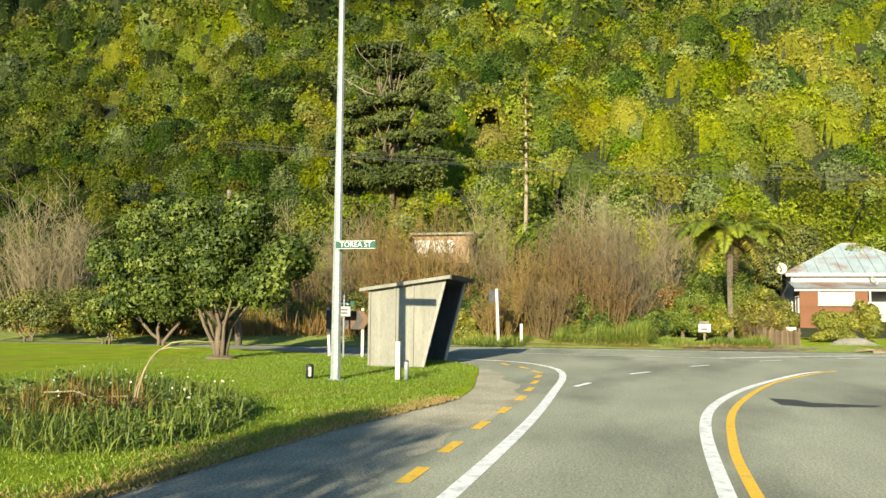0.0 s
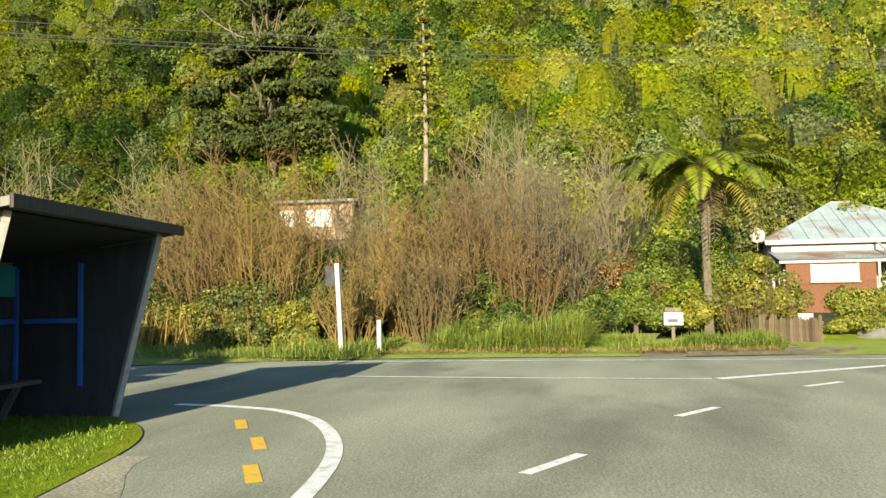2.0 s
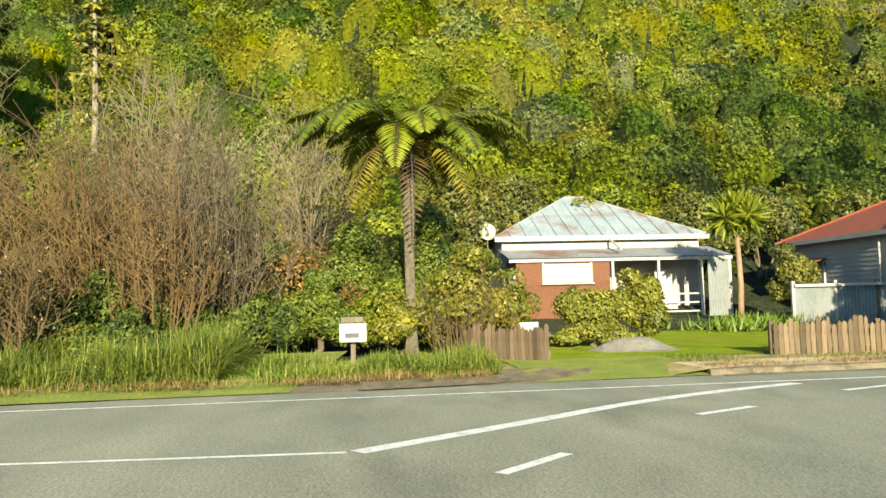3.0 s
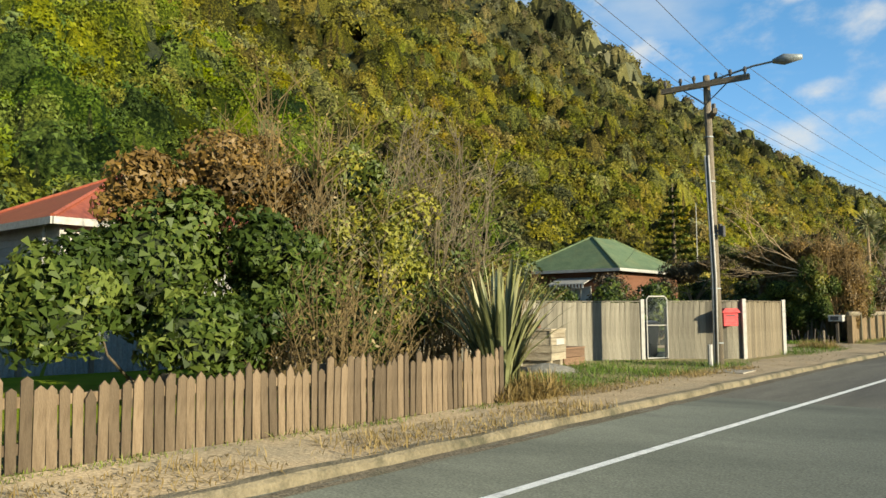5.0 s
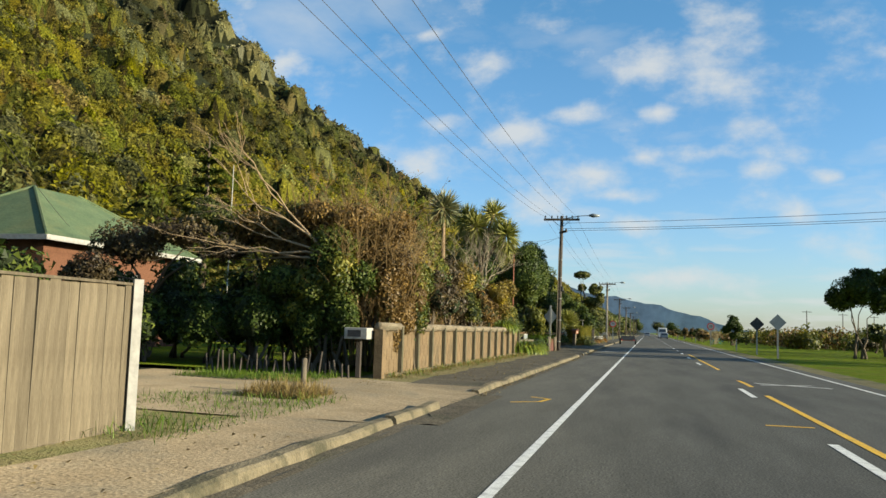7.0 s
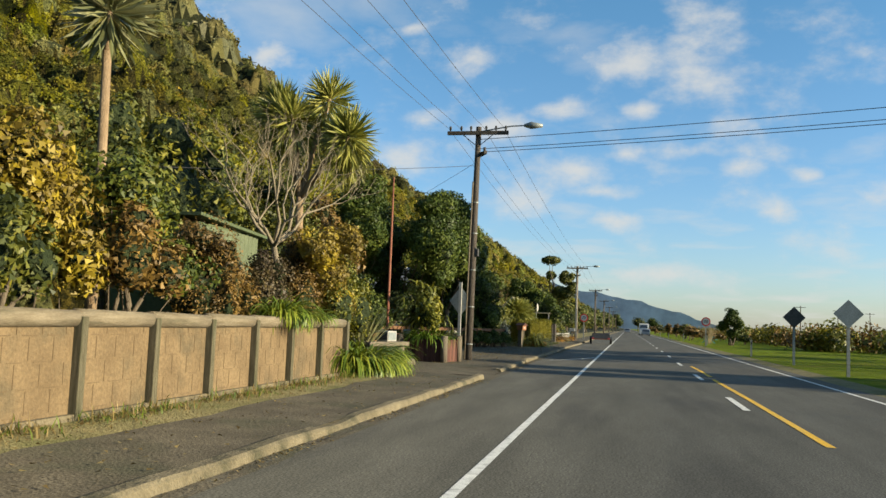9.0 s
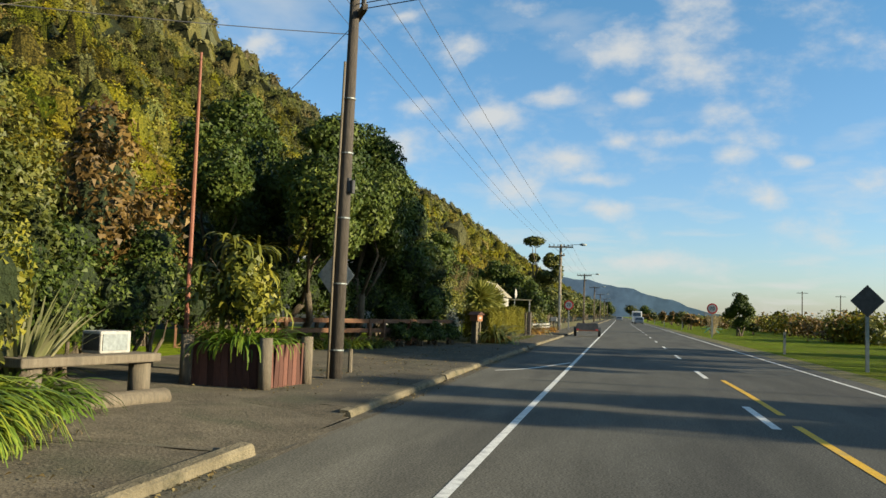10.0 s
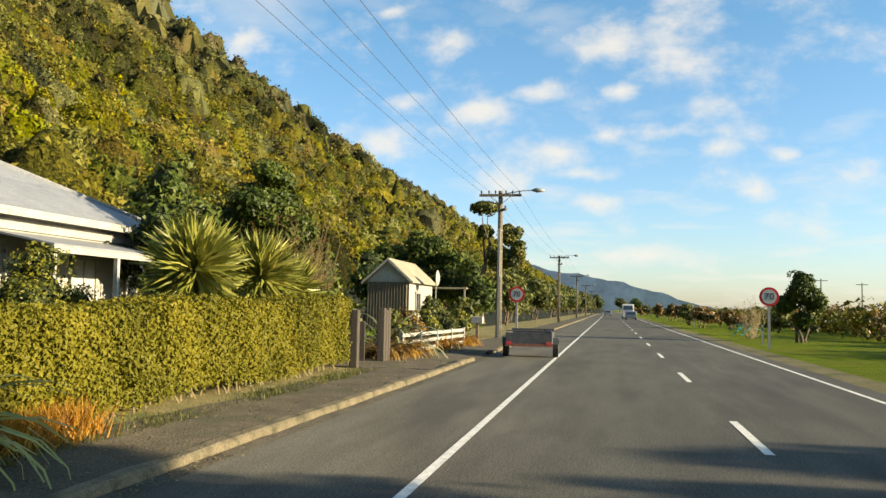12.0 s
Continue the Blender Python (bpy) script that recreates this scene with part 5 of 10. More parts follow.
for x, y, h, sp_, n in ((-12.5, -37.8, 8.6, 2.2, 46), (-13.5, -44.0, 8.4, 1.5, 34), (-13, -34, 8.0, 1.8, 40), (-6, -53.5, 7.0, 1.6, 34), (-9, -70.5, 9.0, 3.6, 90), (-10, -51.5, 7.6, 1.5, 34)):
    twigs(x, y, float(land(np.array(x), np.array(y))), h, sp_, n, M_TWIGPALE, "tall pale leafless tree with fine upright branches", "bare_tree", r=0.04, side=13, fine=0.42)
for x, y, r, m, lab in ((-3.0, -44.6, 0.8, L_OLIVE, "low tangled shrub along the junction verge"), (-3.4, -46.6, 1.0, L_YELLOW, "yellowish shrub along the junction verge"), (-2.6, -42.8, 0.6, L_YELLOW, "low yellowish shrub along the junction verge"), (-3.2, -48.6, 1.1, L_OLIVE, "tangled shrub along the junction verge"), (-5.0, -46.5, 1.0, L_OLIVE, "tangled olive green shrub at the thicket's foot"), (-4.6, -43.8, 0.9, L_YELLOW, "yellowish weedy shrub at the thicket's foot"), (-6.2, -49.5, 1.3, L_OLIVE, "tangled olive green shrub at the thicket's foot"), (-5.6, -38.6, 0.9, L_OLIVE, "low green shrub at the thicket's foot"), (-6.5, -34.6, 1.0, L_DARK, "dark green shrub beside the gap in the verge"), (-3.8, -52, 1.2, L_OLIVE, "green shrub by the side street"), (-2.8, -55.5, 1.5, L_DARK, "dark green shrub by the side street"), (-2.5, -59.5, 1.6, L_OLIVE, "green shrub by the side street"), (-7.8, -31.2, 1.2, L_FERN, "bright green fern clump under the trees"),
                        (-4, -64, 1.8, L_OLIVE, "green shrub by the side street"), (-9.5, -34.2, 1.9, L_RUST, "rusty brown shrub in the thicket"), (-12, -32, 2.4, L_OLIVE, "tall grey-green tree behind the thicket"), (-8.4, -45.8, 2.0, L_OLIVE, "tall olive shrub among the bare stems"), (-9.6, -40.2, 2.2, L_YELLOW, "tall yellowish shrub among the bare stems"), (-6.2, -42.6, 1.2, L_OLIVE, "tangled olive green shrub at the thicket's foot"), (-5.2, -37.2, 0.8, L_DARK, "dark green shrub at the thicket's foot"), (-9.0, -37.0, 1.8, L_OLIVE, "olive shrub among the bare stems"), (-14, -47, 2.6, L_OLIVE, "broad olive tree behind the bare stems"), (-14.5, -41.5, 2.4, L_YELLOW, "yellow-green tree behind the bare stems"), (-6.4, -46.2, 1.5, L_OLIVE, "dense olive shrub at the foot of the bare stems"), (-6.8, -43.2, 1.4, L_DARK, "dark shrub at the foot of the bare stems"), (-6.9, -40.4, 1.4, L_OLIVE, "dense olive shrub at the foot of the bare stems"), (-7.2, -37.6, 1.4, L_DARK, "dark shrub at the foot of the bare stems"), (-10.5, -44.0, 2.4, L_DARK, "tall dark tree behind the bare stems"), (-10.8, -38.6, 2.4, L_DARK, "tall dark tree behind the bare stems"), (-10.0, -48.2, 2.2, L_OLIVE, "tall olive tree behind the bare stems"), (-14, -36, 2.4, L_RUST, "rusty brown tree behind the bare stems")):
    tree("shrub", x, y, float(land(np.array(x), np.array(y))), [(0, 0, r * 0.9, r, r * 1.1, r * 0.9), (0.3 * r, 0.7 * r, r * 0.7, r * 0.7, r * 0.7, r * 0.7), (0.2 * r, -0.7 * r, r * 0.75, r * 0.7, r * 0.7, r * 0.7)], int(5600 * r), 0.064, m, lab, 0.07, category="shrub", stems=3, lump=0.4)
for x, y, r, lab in ((-3.6, -49, 0.8, "reddish dry undergrowth along the side street"), (-2.2, -55, 0.8, "reddish dry undergrowth along the side street"), (-1.5, -61, 0.9, "reddish dry undergrowth along the side street")):
    pts = np.column_stack([rng.normal(x, 0.8, 1500), rng.normal(y, 2.0, 1500), np.full(1500, 0.15)])
    tagged(new("undergrowth", blades("undergrowth", pts, 1.3, 0.025, L_RUST, 0.2)), lab, "undergrowth", kind="stuff")
one("utility_pole", Shape().tube([(0, 0, 0), (0.1, -0.25, 3.4), (0.2, -0.5, 6.4)], [0.15, 0.13, 0.1], 9), M_POLEW, "leaning timber power pole by the side street", "utility pole", at=(3.3, -51.2, 0.05), smooth=True)

# long grass along the verge
def longgrass(n, x0, x1, y0, y1, h, m, label, z=0.12):
    n, w = int(n * 2.0), 0.008 if h > 0.3 else 0.005
    pts = np.column_stack([rng.uniform(x0, x1, n), rng.uniform(y0, y1, n), np.full(n, z)])
    pts = pts[np.sin(pts[:, 1] * 1.9) + np.sin(pts[:, 1] * 0.7 + pts[:, 0]) + rng.normal(0, 0.8, n) > -0.9]
    if h > 0.3:
        pts = pts[(pts[:, 0] < x1 - 0.7 * (0.5 + 0.5 * np.sin(pts[:, 1] * 2.3)) * rng.random(len(pts)))]
    tall = h * (0.72 + 0.22 * np.sin(pts[:, 1] * 1.3 + 0.8 * pts[:, 0]) + 0.14 * np.sin(pts[:, 1] * 3.7))
    return tagged(new("long_grass", tuft("long_grass", pts, tall, w, m, 3 if h > 0.3 else 2)), label, "grass", kind="stuff")


longgrass(13000, -6.0, -1.9, -38.8, -34.8, 0.9, L_LONG, "long yellow-green grass on the verge")
longgrass(9000, -5.0, -1.9, -34.2, -29.8, 0.42, L_LONG, "long yellow-green grass round the letterbox")
longgrass(2600, -6.0, -2.5, -35.6, -33.8, 0.35, L_GRASS, "shorter green grass on the verge")
longgrass(6500, -4.6, 0.2, -48, -40, 0.42, L_LONG, "long rough grass along the junction")
longgrass(3000, -2.2, -1.3, -40, -30, 0.16, L_STRAW, "dry grass at the road's edge")
longgrass(2600, -2.6, -1.6, -26, -12, 0.14, L_STRAW, "dry grass beside the footpath", 0.11)
longgrass(5000, -4.6, -2.9, -26, -12.5, 0.10, L_LONG, "grass along the paling fence", 0.11)

sy = lambda x: np.interp(x, [p[0] for p in reversed(south_edge[:66])], [p[1] for p in reversed(south_edge[:66])])
pts = np.column_stack([rng.uniform(20, 33, 9000), np.zeros(9000), np.full(9000, 0.02)])
pts[:, 1] = sy(pts[:, 0]) - np.abs(rng.normal(0, 0.62, 9000)) * (0.5 + 0.5 * np.sin(pts[:, 0] * 0.9) ** 2) + 0.08
tagged(new("dry_grass", blades("dry_grass", pts, 0.06, 0.008, L_STRAW, 0.9)), "dry clippings along the lawn's edge", "grass", kind="stuff")

# hut behind the thicket
M_TIMBERWALL = surface("tan weatherboard", (0.19, 0.13, 0.085), (0.25, 0.175, 0.115), 3, 0.8, 0.3, fine=20, stretch=(1, 1, 8))
M_GLASS = bpy.data.materials.new("window glass")
M_GLASS.use_nodes = True
gp = M_GLASS.node_tree.nodes["Principled BSDF"]
gp.inputs["Base Color"].default_value, gp.inputs["Roughness"].default_value, gp.inputs["Specular IOR Level"].default_value = (0.03, 0.035, 0.04, 1), 0.05, 0.8
M_CURTAIN = surface("pale curtained window", (0.38, 0.375, 0.35), (0.47, 0.46, 0.43), 4, 0.5, 0.1, stretch=(1, 12, 1))
hut = thing("hut", -25.0, -49.6, 4.9, 0, "small tan hut with a flat roof half hidden by bare trees", "house")
part("wall", Shape().box((0, 0, 1.0), (3.0, 5.0, 2.0)), M_TIMBERWALL, hut)
part("roof", Shape().box((0, 0, 2.1), (3.8, 5.8, 0.14)), M_PLY, hut)
for y in (-1.2, 0.6):
    wd = part("window", Shape().box((1.52, y, 1.2), (0.06, 1.5, 0.9)), M_CURTAIN, hut)
    part("sill", Shape().box((1.56, y, 0.72), (0.1, 1.6, 0.06)), M_WHITE, wd)
part("base", Shape().box((0, 0, -2.4), (2.6, 4.6, 4.8)), M_POLED, hut)

L_CONIFER = leafy("conifer foliage", (0.012, 0.020, 0.005), (0.042, 0.056, 0.014), (0.105, 0.115, 0.030), 0.3, glow=0.08, spec=0.1)
# big spreading tree and a slim tree on the lower slope
blobs = [(random.uniform(-2, 3), y_, z_, random.uniform(1.3, 2.2), random.uniform(1.5, 2.6), random.uniform(0.7, 1.2))
         for z_, half in ((4.5, 5.0), (6.2, 5.6), (8.0, 5.2), (9.8, 4.4), (11.6, 3.6), (13.4, 2.4), (15.0, 1.2)) for y_ in (-half * random.uniform(0.7, 1.0), random.uniform(-1.5, 0), half * random.uniform(0.2, 0.5), half * random.uniform(0.8, 1.0))]
big_z = float(land(np.array(-41.0), np.array(-58.5)))
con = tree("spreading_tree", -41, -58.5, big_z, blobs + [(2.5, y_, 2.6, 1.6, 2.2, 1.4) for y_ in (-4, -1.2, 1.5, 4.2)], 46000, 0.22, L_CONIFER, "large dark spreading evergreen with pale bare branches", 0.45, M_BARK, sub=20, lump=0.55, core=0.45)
for k in range(11):
    a_, z_ = random.uniform(-1.4, 1.4), random.uniform(8, 13.5)
    e_ = Vector((4.2 * math.cos(a_), 4.6 * math.sin(a_), z_ + random.uniform(1.0, 2.6)))
    part("bare_branch", Shape().tube([(0.3, 0, z_), e_ * 0.55 + Vector((0, 0, z_ * 0.45 - 0.3)), e_, e_ + Vector((0.3, 0.9 * math.sin(a_), 0.9))], [0.07, 0.05, 0.03, 0.01], 5), M_PALEBARK, con, "pale bare branch", smooth=True)
tall = thing("slim_tree", -25, -43.3, float(land(np.array(-25.0), np.array(-43.3))), 0, "tall slim yellowish tree rising above the bush", "tree")
part("trunk", Shape().tube([(0, 0, 0), (0.1, 0.1, 8), (0, 0, 16)], [0.2, 0.14, 0.03], 7), M_PALEBARK, tall, smooth=True)
cc = np.column_stack([rng.normal(0, 0.45, 1400), rng.normal(0, 0.5, 1400), 7 + 9 * rng.random(1400) ** 0.8])
cc[:, :2] *= (1.15 - (cc[:, 2:3] - 7) / 9)
cc[:, 2] = np.round(cc[:, 2] / 0.8) * 0.8 + rng.normal(0, 0.1, 1400)
part("crown", leaf_mesh("crown", cc, rng.normal(size=(1400, 3)), 0.17, 0.08, rng.random(1400), L_YELLOW), L_YELLOW, tall)


# ---- houses, fences and gardens, from the junction northwards ----
M_TIN = surface("weathered pale blue roofing iron", (0.20, 0.245, 0.26), (0.26, 0.305, 0.32), 1.2, 0.6, 0.15, fine=12, c3=(0.17, 0.095, 0.06), scale3=0.55, amount3=0.9)
M_TINRED = surface("orange-red roofing iron", (0.22, 0.058, 0.030), (0.28, 0.080, 0.042), 1.5, 0.5, 0.15, fine=12)
M_TINGREEN = surface("mossy green roofing", (0.070, 0.105, 0.05), (0.105, 0.145, 0.07), 1.5, 0.7, 0.2, fine=12, c3=(0.13, 0.14, 0.06), scale3=0.8)
M_TINGREY = surface("pale grey roofing iron", (0.20, 0.21, 0.22), (0.25, 0.26, 0.27), 1.5, 0.45, 0.1, fine=12)
M_RUSTROOF = surface("rusting verandah iron", (0.20, 0.215, 0.215), (0.26, 0.27, 0.265), 1.4, 0.5, 0.2, fine=15, c3=(0.17, 0.075, 0.04), scale3=0.8, amount3=0.9)
M_BRICK = surface("red-brown brick wall", (0.105, 0.046, 0.025), (0.155, 0.070, 0.038), 12, 0.9, 0.3, fine=30, stretch=(1, 1, 2))
M_WEATHER = surface("pale weatherboards", (0.27, 0.265, 0.24), (0.34, 0.33, 0.30), 1.5, 0.6, 0.1, fine=30)
M_CORR = surface("grey corrugated iron", (0.14, 0.165, 0.16), (0.20, 0.22, 0.215), 1.2, 0.6, 0.15, fine=20, c3=(0.24, 0.22, 0.18), scale3=0.8)
M_CONC = surface("rough concrete blocks", (0.24, 0.21, 0.16), (0.32, 0.285, 0.225), 3, 0.9, 0.6, fine=25)
M_GRAVEL = surface("pale gravel heap", (0.17, 0.165, 0.135), (0.25, 0.24, 0.205), 4, 0.95, 0.9, fine=25, depth=0.05)


def hip(x0, x1, y0, y1, z, rise, lap=0.35, ridge_along="y"):
    """A hipped roof over a rectangle."""
    x0, x1, y0, y1 = x0 - lap, x1 + lap, y0 - lap, y1 + lap
    half = min(x1 - x0, y1 - y0) / 2 * 0.98
    cx, cy = (x0 + x1) / 2, (y0 + y1) / 2
    a, b = ((cx, y0 + half), (cx, y1 - half)) if (y1 - y0) >= (x1 - x0) else ((x0 + half, cy), (x1 - half, cy))
    s = Shape()
    v = [(x0, y0, z), (x1, y0, z), (x1, y1, z), (x0, y1, z), (*a, z + rise), (*b, z + rise)]
    if (y1 - y0) >= (x1 - x0):
        f = [(0, 1, 4), (1, 2, 5, 4), (2, 3, 5), (3, 0, 4, 5)]
    else:
        f = [(0, 1, 5, 4), (1, 2, 5), (2, 3, 4, 5), (3, 0, 4)]
    k = len(v)
    return s.add(v, f + [(3, 2, 1, 0)]), a, b


def corrugate(p0, p1, p2, p3, n, material, name, parent, label="", amp=0.018):
    """Corrugated sheet between edge p0-p1 and edge p3-p2, ribs running from the first to the second."""
    p0, p1, p2, p3 = (Vector(p) for p in (p0, p1, p2, p3))
    nrm = (p1 - p0).cross(p3 - p0).normalized()
    s = Shape()
    m = n * 4
    a = [p0.lerp(p1, i / m) + nrm * amp * math.sin(i * math.pi / 2) for i in range(m + 1)]
    b = [p3.lerp(p2, i / m) + nrm * amp * math.sin(i * math.pi / 2) for i in range(m + 1)]
    s.add(a + b, [(i, i + 1, m + 2 + i, m + 1 + i) for i in range(m)])
    return part(name, s, material, parent, label)


def window(parent, c, w, h, face, glass=None, bars=1):
    """A window in a wall that faces +x ('x'), -y ('y') : frame, pane, sill."""
    ax = (lambda u, v, d: (c[0] + d, c[1] + u, c[2] + v)) if face == "x" else (lambda u, v, d: (c[0] + u, c[1] - d, c[2] + v))
    sz = (lambda u, v, d: (d, u, v)) if face == "x" else (lambda u, v, d: (u, d, v))
    fr = Shape()
    for u in (-w / 2, w / 2):
        fr.box(ax(u, 0, 0.03), sz(0.09, h + 0.16, 0.08))
    for v in (-h / 2, h / 2):
        fr.box(ax(0, v, 0.03), sz(w + 0.09, 0.09, 0.075))
    for k in range(bars):
        fr.box(ax(-w / 2 + w * (k + 1) / (bars + 1), 0, 0.03), sz(0.05, h, 0.06))
    wd = part("window", fr, M_WHITE, parent)
    part("pane", Shape().box(ax(0, 0, 0.012), sz(w, h, 0.02)), glass or M_GLASS, wd)
    part("sill", Shape().box(ax(0, -h / 2 - 0.09, 0.07), sz(w + 0.2, 0.05, 0.16)), M_WHITE, wd)
    return wd


def boards(parent, p0, p1, z0, z1, step_, material, name="weatherboard"):
    """Lapped weatherboards on a wall between two plan points; normal to the right of p0-p1."""
    d = Vector((p1[0] - p0[0], p1[1] - p0[1], 0))
    nn = Vector((d.y, -d.x, 0)).normalized()
    n = int((z1 - z0) / step_)
    a, b = Vector((*p0, 0)), Vector((*p1, 0))
    for k in range(n):
        z = z0 + k * step_
        s = Shape()
        s.add([a + nn * 0.03 + Vector((0, 0, z)), b + nn * 0.03 + Vector((0, 0, z)), b + nn * 0.006 + Vector((0, 0, z + step_)), a + nn * 0.006 + Vector((0, 0, z + step_))], [(0, 1, 2, 3)])
        s.add([a + Vector((0, 0, z)), b + Vector((0, 0, z)), b + nn * 0.03 + Vector((0, 0, z)), a + nn * 0.03 + Vector((0, 0, z))], [(0, 1, 2, 3)])
        part(name, s, material, parent)


# old house with the pale blue iron roof
hs = thing("house", 0, 0, 0, 0, "old weatherboard villa with rusting pale blue iron roof and verandah", "house")
part("wall", Shape().box((-25.4, -21.65, 2.1), (7.8, 8.6, 3.9)), M_WEATHER, hs)
rf, ra, rb = hip(-29.3, -21.5, -25.95, -17.35, 4.0, 2.15)
rp = part("roof", rf, M_TIN, hs)
part("ridge_cap", Shape().tube([(*ra, 6.17), (*rb, 6.17)], 0.07, 6), M_TIN, rp)
for e, q in ((ra, (-21.15, -26.3)), (rb, (-21.15, -17.0))):
    part("ridge_cap", Shape().tube([(*e, 6.16), (*q, 4.02)], 0.06, 6), M_TIN, rp)
for i in range(13):
    y = -25.6 + i * 0.66
    t = max(0.0, min(1.0, 1 - max(0, ra[1] - y, y - rb[1]) / 4.6))
    part("roof_rib", Shape().tube([(-21.12, y, 4.03), (-21.12 - 4.27 * t, y, 4.03 + 2.13 * t)], 0.018, 4), M_TIN, rp)
part("fascia", Shape().box((-21.1, -21.65, 3.93), (0.05, 9.3, 0.2)), M_WHITE, hs, "white fascia and gutter")
part("frieze", Shape().box((-21.44, -21.65, 3.62), (0.06, 8.6, 0.28)), M_WHITE, hs, "white painted frieze board")
corrugate((-19.2, -26.1, 3.02), (-19.2, -16.9, 3.02), (-21.5, -16.9, 3.52), (-21.5, -26.1, 3.52), 60, M_RUSTROOF, "verandah_roof", hs, "rust-streaked verandah roof")
part("verandah_beam", Shape().box((-19.3, -21.5, 2.93), (0.06, 9.2, 0.12)), M_WHITE, hs)
part("porch_wall", Shape().box((-20.4, -23.9, 1.55), (2.0, 3.8, 2.7)), M_BRICK, hs, "brown boarded porch wall")
window(hs, (-19.4, -23.75, 2.42), 1.95, 0.66, "x", M_CURTAIN, 2)
window(hs, (-20.0, -25.82, 2.0), 0.9, 1.0, "y", M_CURTAIN, 1)
part("door", Shape().box((-20.9, -19.1, 1.5), (0.06, 0.95, 2.0)), M_WHITE, hs, "white panelled front door")
part("door_pane", Shape().box((-20.86, -19.1, 2.0), (0.02, 0.6, 0.7)), M_CURTAIN, hs)
for y in (-21.9, -20.0, -18.2, -17.0):
    part("verandah_post", Shape().box((-19.35, y, 1.6), (0.1, 0.1, 2.7)), M_WHITE, hs)
corrugate((-19.3, -17.95, 0.5), (-19.3, -17.0, 0.5), (-19.3, -17.0, 2.9), (-19.3, -17.95, 2.9), 9, M_CORR, "side_screen", hs, "grey corrugated verandah screen")
for z in (0.8, 1.15, 1.5):
    part("balustrade", Shape().box((-19.35, -19.0, z), (0.05, 1.7, 0.06)), M_WHITE, hs)
part("verandah_floor", Shape().box((-20.4, -21.5, 0.35), (2.1, 9.2, 0.2)), M_POLEW, hs)
for k in range(3):
    part("step", Shape().box((-18.9 + 0.3 * k, -19.1, 0.33 - 0.1 * k), (0.32, 1.3, 0.12)), M_CONC, hs)
part("downpipe", Shape().tube([(-21.2, -21.4, 3.9), (-19.7, -21.4, 3.35)], 0.05, 6), M_WHITE, hs)

ds = thing("satellite_dish", -22.8, -26.3, 3.75, 0, "white satellite dish on a bracket by the roof", "satellite dish")
dish_s = Shape()
n = 16
rings = [[(0.18 - 0.22 * (r / 0.5) ** 2 * 0.6 + 0.05, r * math.cos(2 * math.pi * k / n), 0.9 + r * math.sin(2 * math.pi * k / n)) for k in range(n)] for r in (0.05, 0.2, 0.36, 0.5)]
dish_s.add([p for r in rings for p in r], [(j * n + k, j * n + (k + 1) % n, (j + 1) * n + (k + 1) % n, (j + 1) * n + k) for j in range(3) for k in range(n)])
part("bowl", dish_s, M_WHITE, ds, smooth=True)
ds.scale = (0.72, 0.72, 0.72)
part("mast", Shape().tube([(0, 0, -0.1), (0, 0, 0.9)], 0.03, 6), M_STEEL, ds)
part("arm", Shape().tube([(0.1, 0, 0.5), (0.6, 0, 0.8)], 0.015, 5), M_STEEL, ds)

# house with the orange-red roof
hr = thing("house", 0, 0, 0, 0, "pale weatherboard house with an orange-red iron roof", "house")
part("wall", Shape().box((-17.5, -9.8, 1.8), (6.8, 7.6, 3.4)), M_WEATHER, hr)
boards(hr, (-20.9, -13.6), (-14.1, -13.6), 0.3, 3.4, 0.17, M_WEATHER)
rf, ra, rb = hip(-20.9, -14.1, -13.6, -6.0, 3.5, 1.75)
rp = part("roof", rf, M_TINRED, hr)
for e, q in ((ra, (-13.75, -13.95)), (ra, (-21.25, -13.95)), (rb, (-13.75, -5.65))):
    part("ridge_cap", Shape().tube([(*e, 5.26), (*q, 3.53)], 0.06, 6), M_TINRED, rp)
part("fascia", Shape().box((-17.5, -13.97, 3.44), (7.5, 0.05, 0.16)).box((-13.72, -9.8, 3.44), (0.05, 8.3, 0.16)), M_WHITE, hr, "white gutter boards")
window(hr, (-18.9, -13.63, 2.0), 1.5, 1.0, "y", M_CURTAIN, 3)
part("window_hood", Shape().prism([(-19.8, -13.65, 2.75), (-19.8, -14.2, 2.55), (-18.0, -14.2, 2.55), (-18.0, -13.65, 2.75)], (0, 0, 0.03)), M_TINRED, hr)
window(hr, (-14.07, -12.6, 2.0), 1.1, 1.3, "x", None, 1)
window(hr, (-14.07, -9.3, 2.0), 1.4, 1.3, "x", M_CURTAIN, 2)
part("window_hood", Shape().prism([(-14.05, -13.4, 2.95), (-13.4, -13.4, 2.72), (-13.4, -8.3, 2.72), (-14.05, -8.3, 2.95)], (0, 0, 0.03)), M_TINRED, hr)
part("corner_board", Shape().box((-14.08, -13.6, 1.8), (0.1, 0.1, 3.3)), M_WHITE, hr)
part("downpipe", Shape().tube([(-14.6, -13.72, 0.3), (-14.6, -13.72, 3.4)], 0.04, 6), M_WHITE, hr)

cf = thing("iron_fence", 0, 0, 0, 0, "grey corrugated iron fence before the red-roofed house", "fence")
corrugate((-13.6, -17.6, 0.2), (-12.8, -10.5, 0.2), (-12.8, -10.5, 1.62), (-13.6, -17.6, 1.62), 60, M_CORR, "sheet", cf)
for k in range(6):
    part("post", Shape().box((-13.62 + 0.16 * k, -17.6 + 1.42 * k, 0.95), (0.1, 0.1, 1.7)), M_WHITE if k < 2 else M_POLEW, cf)
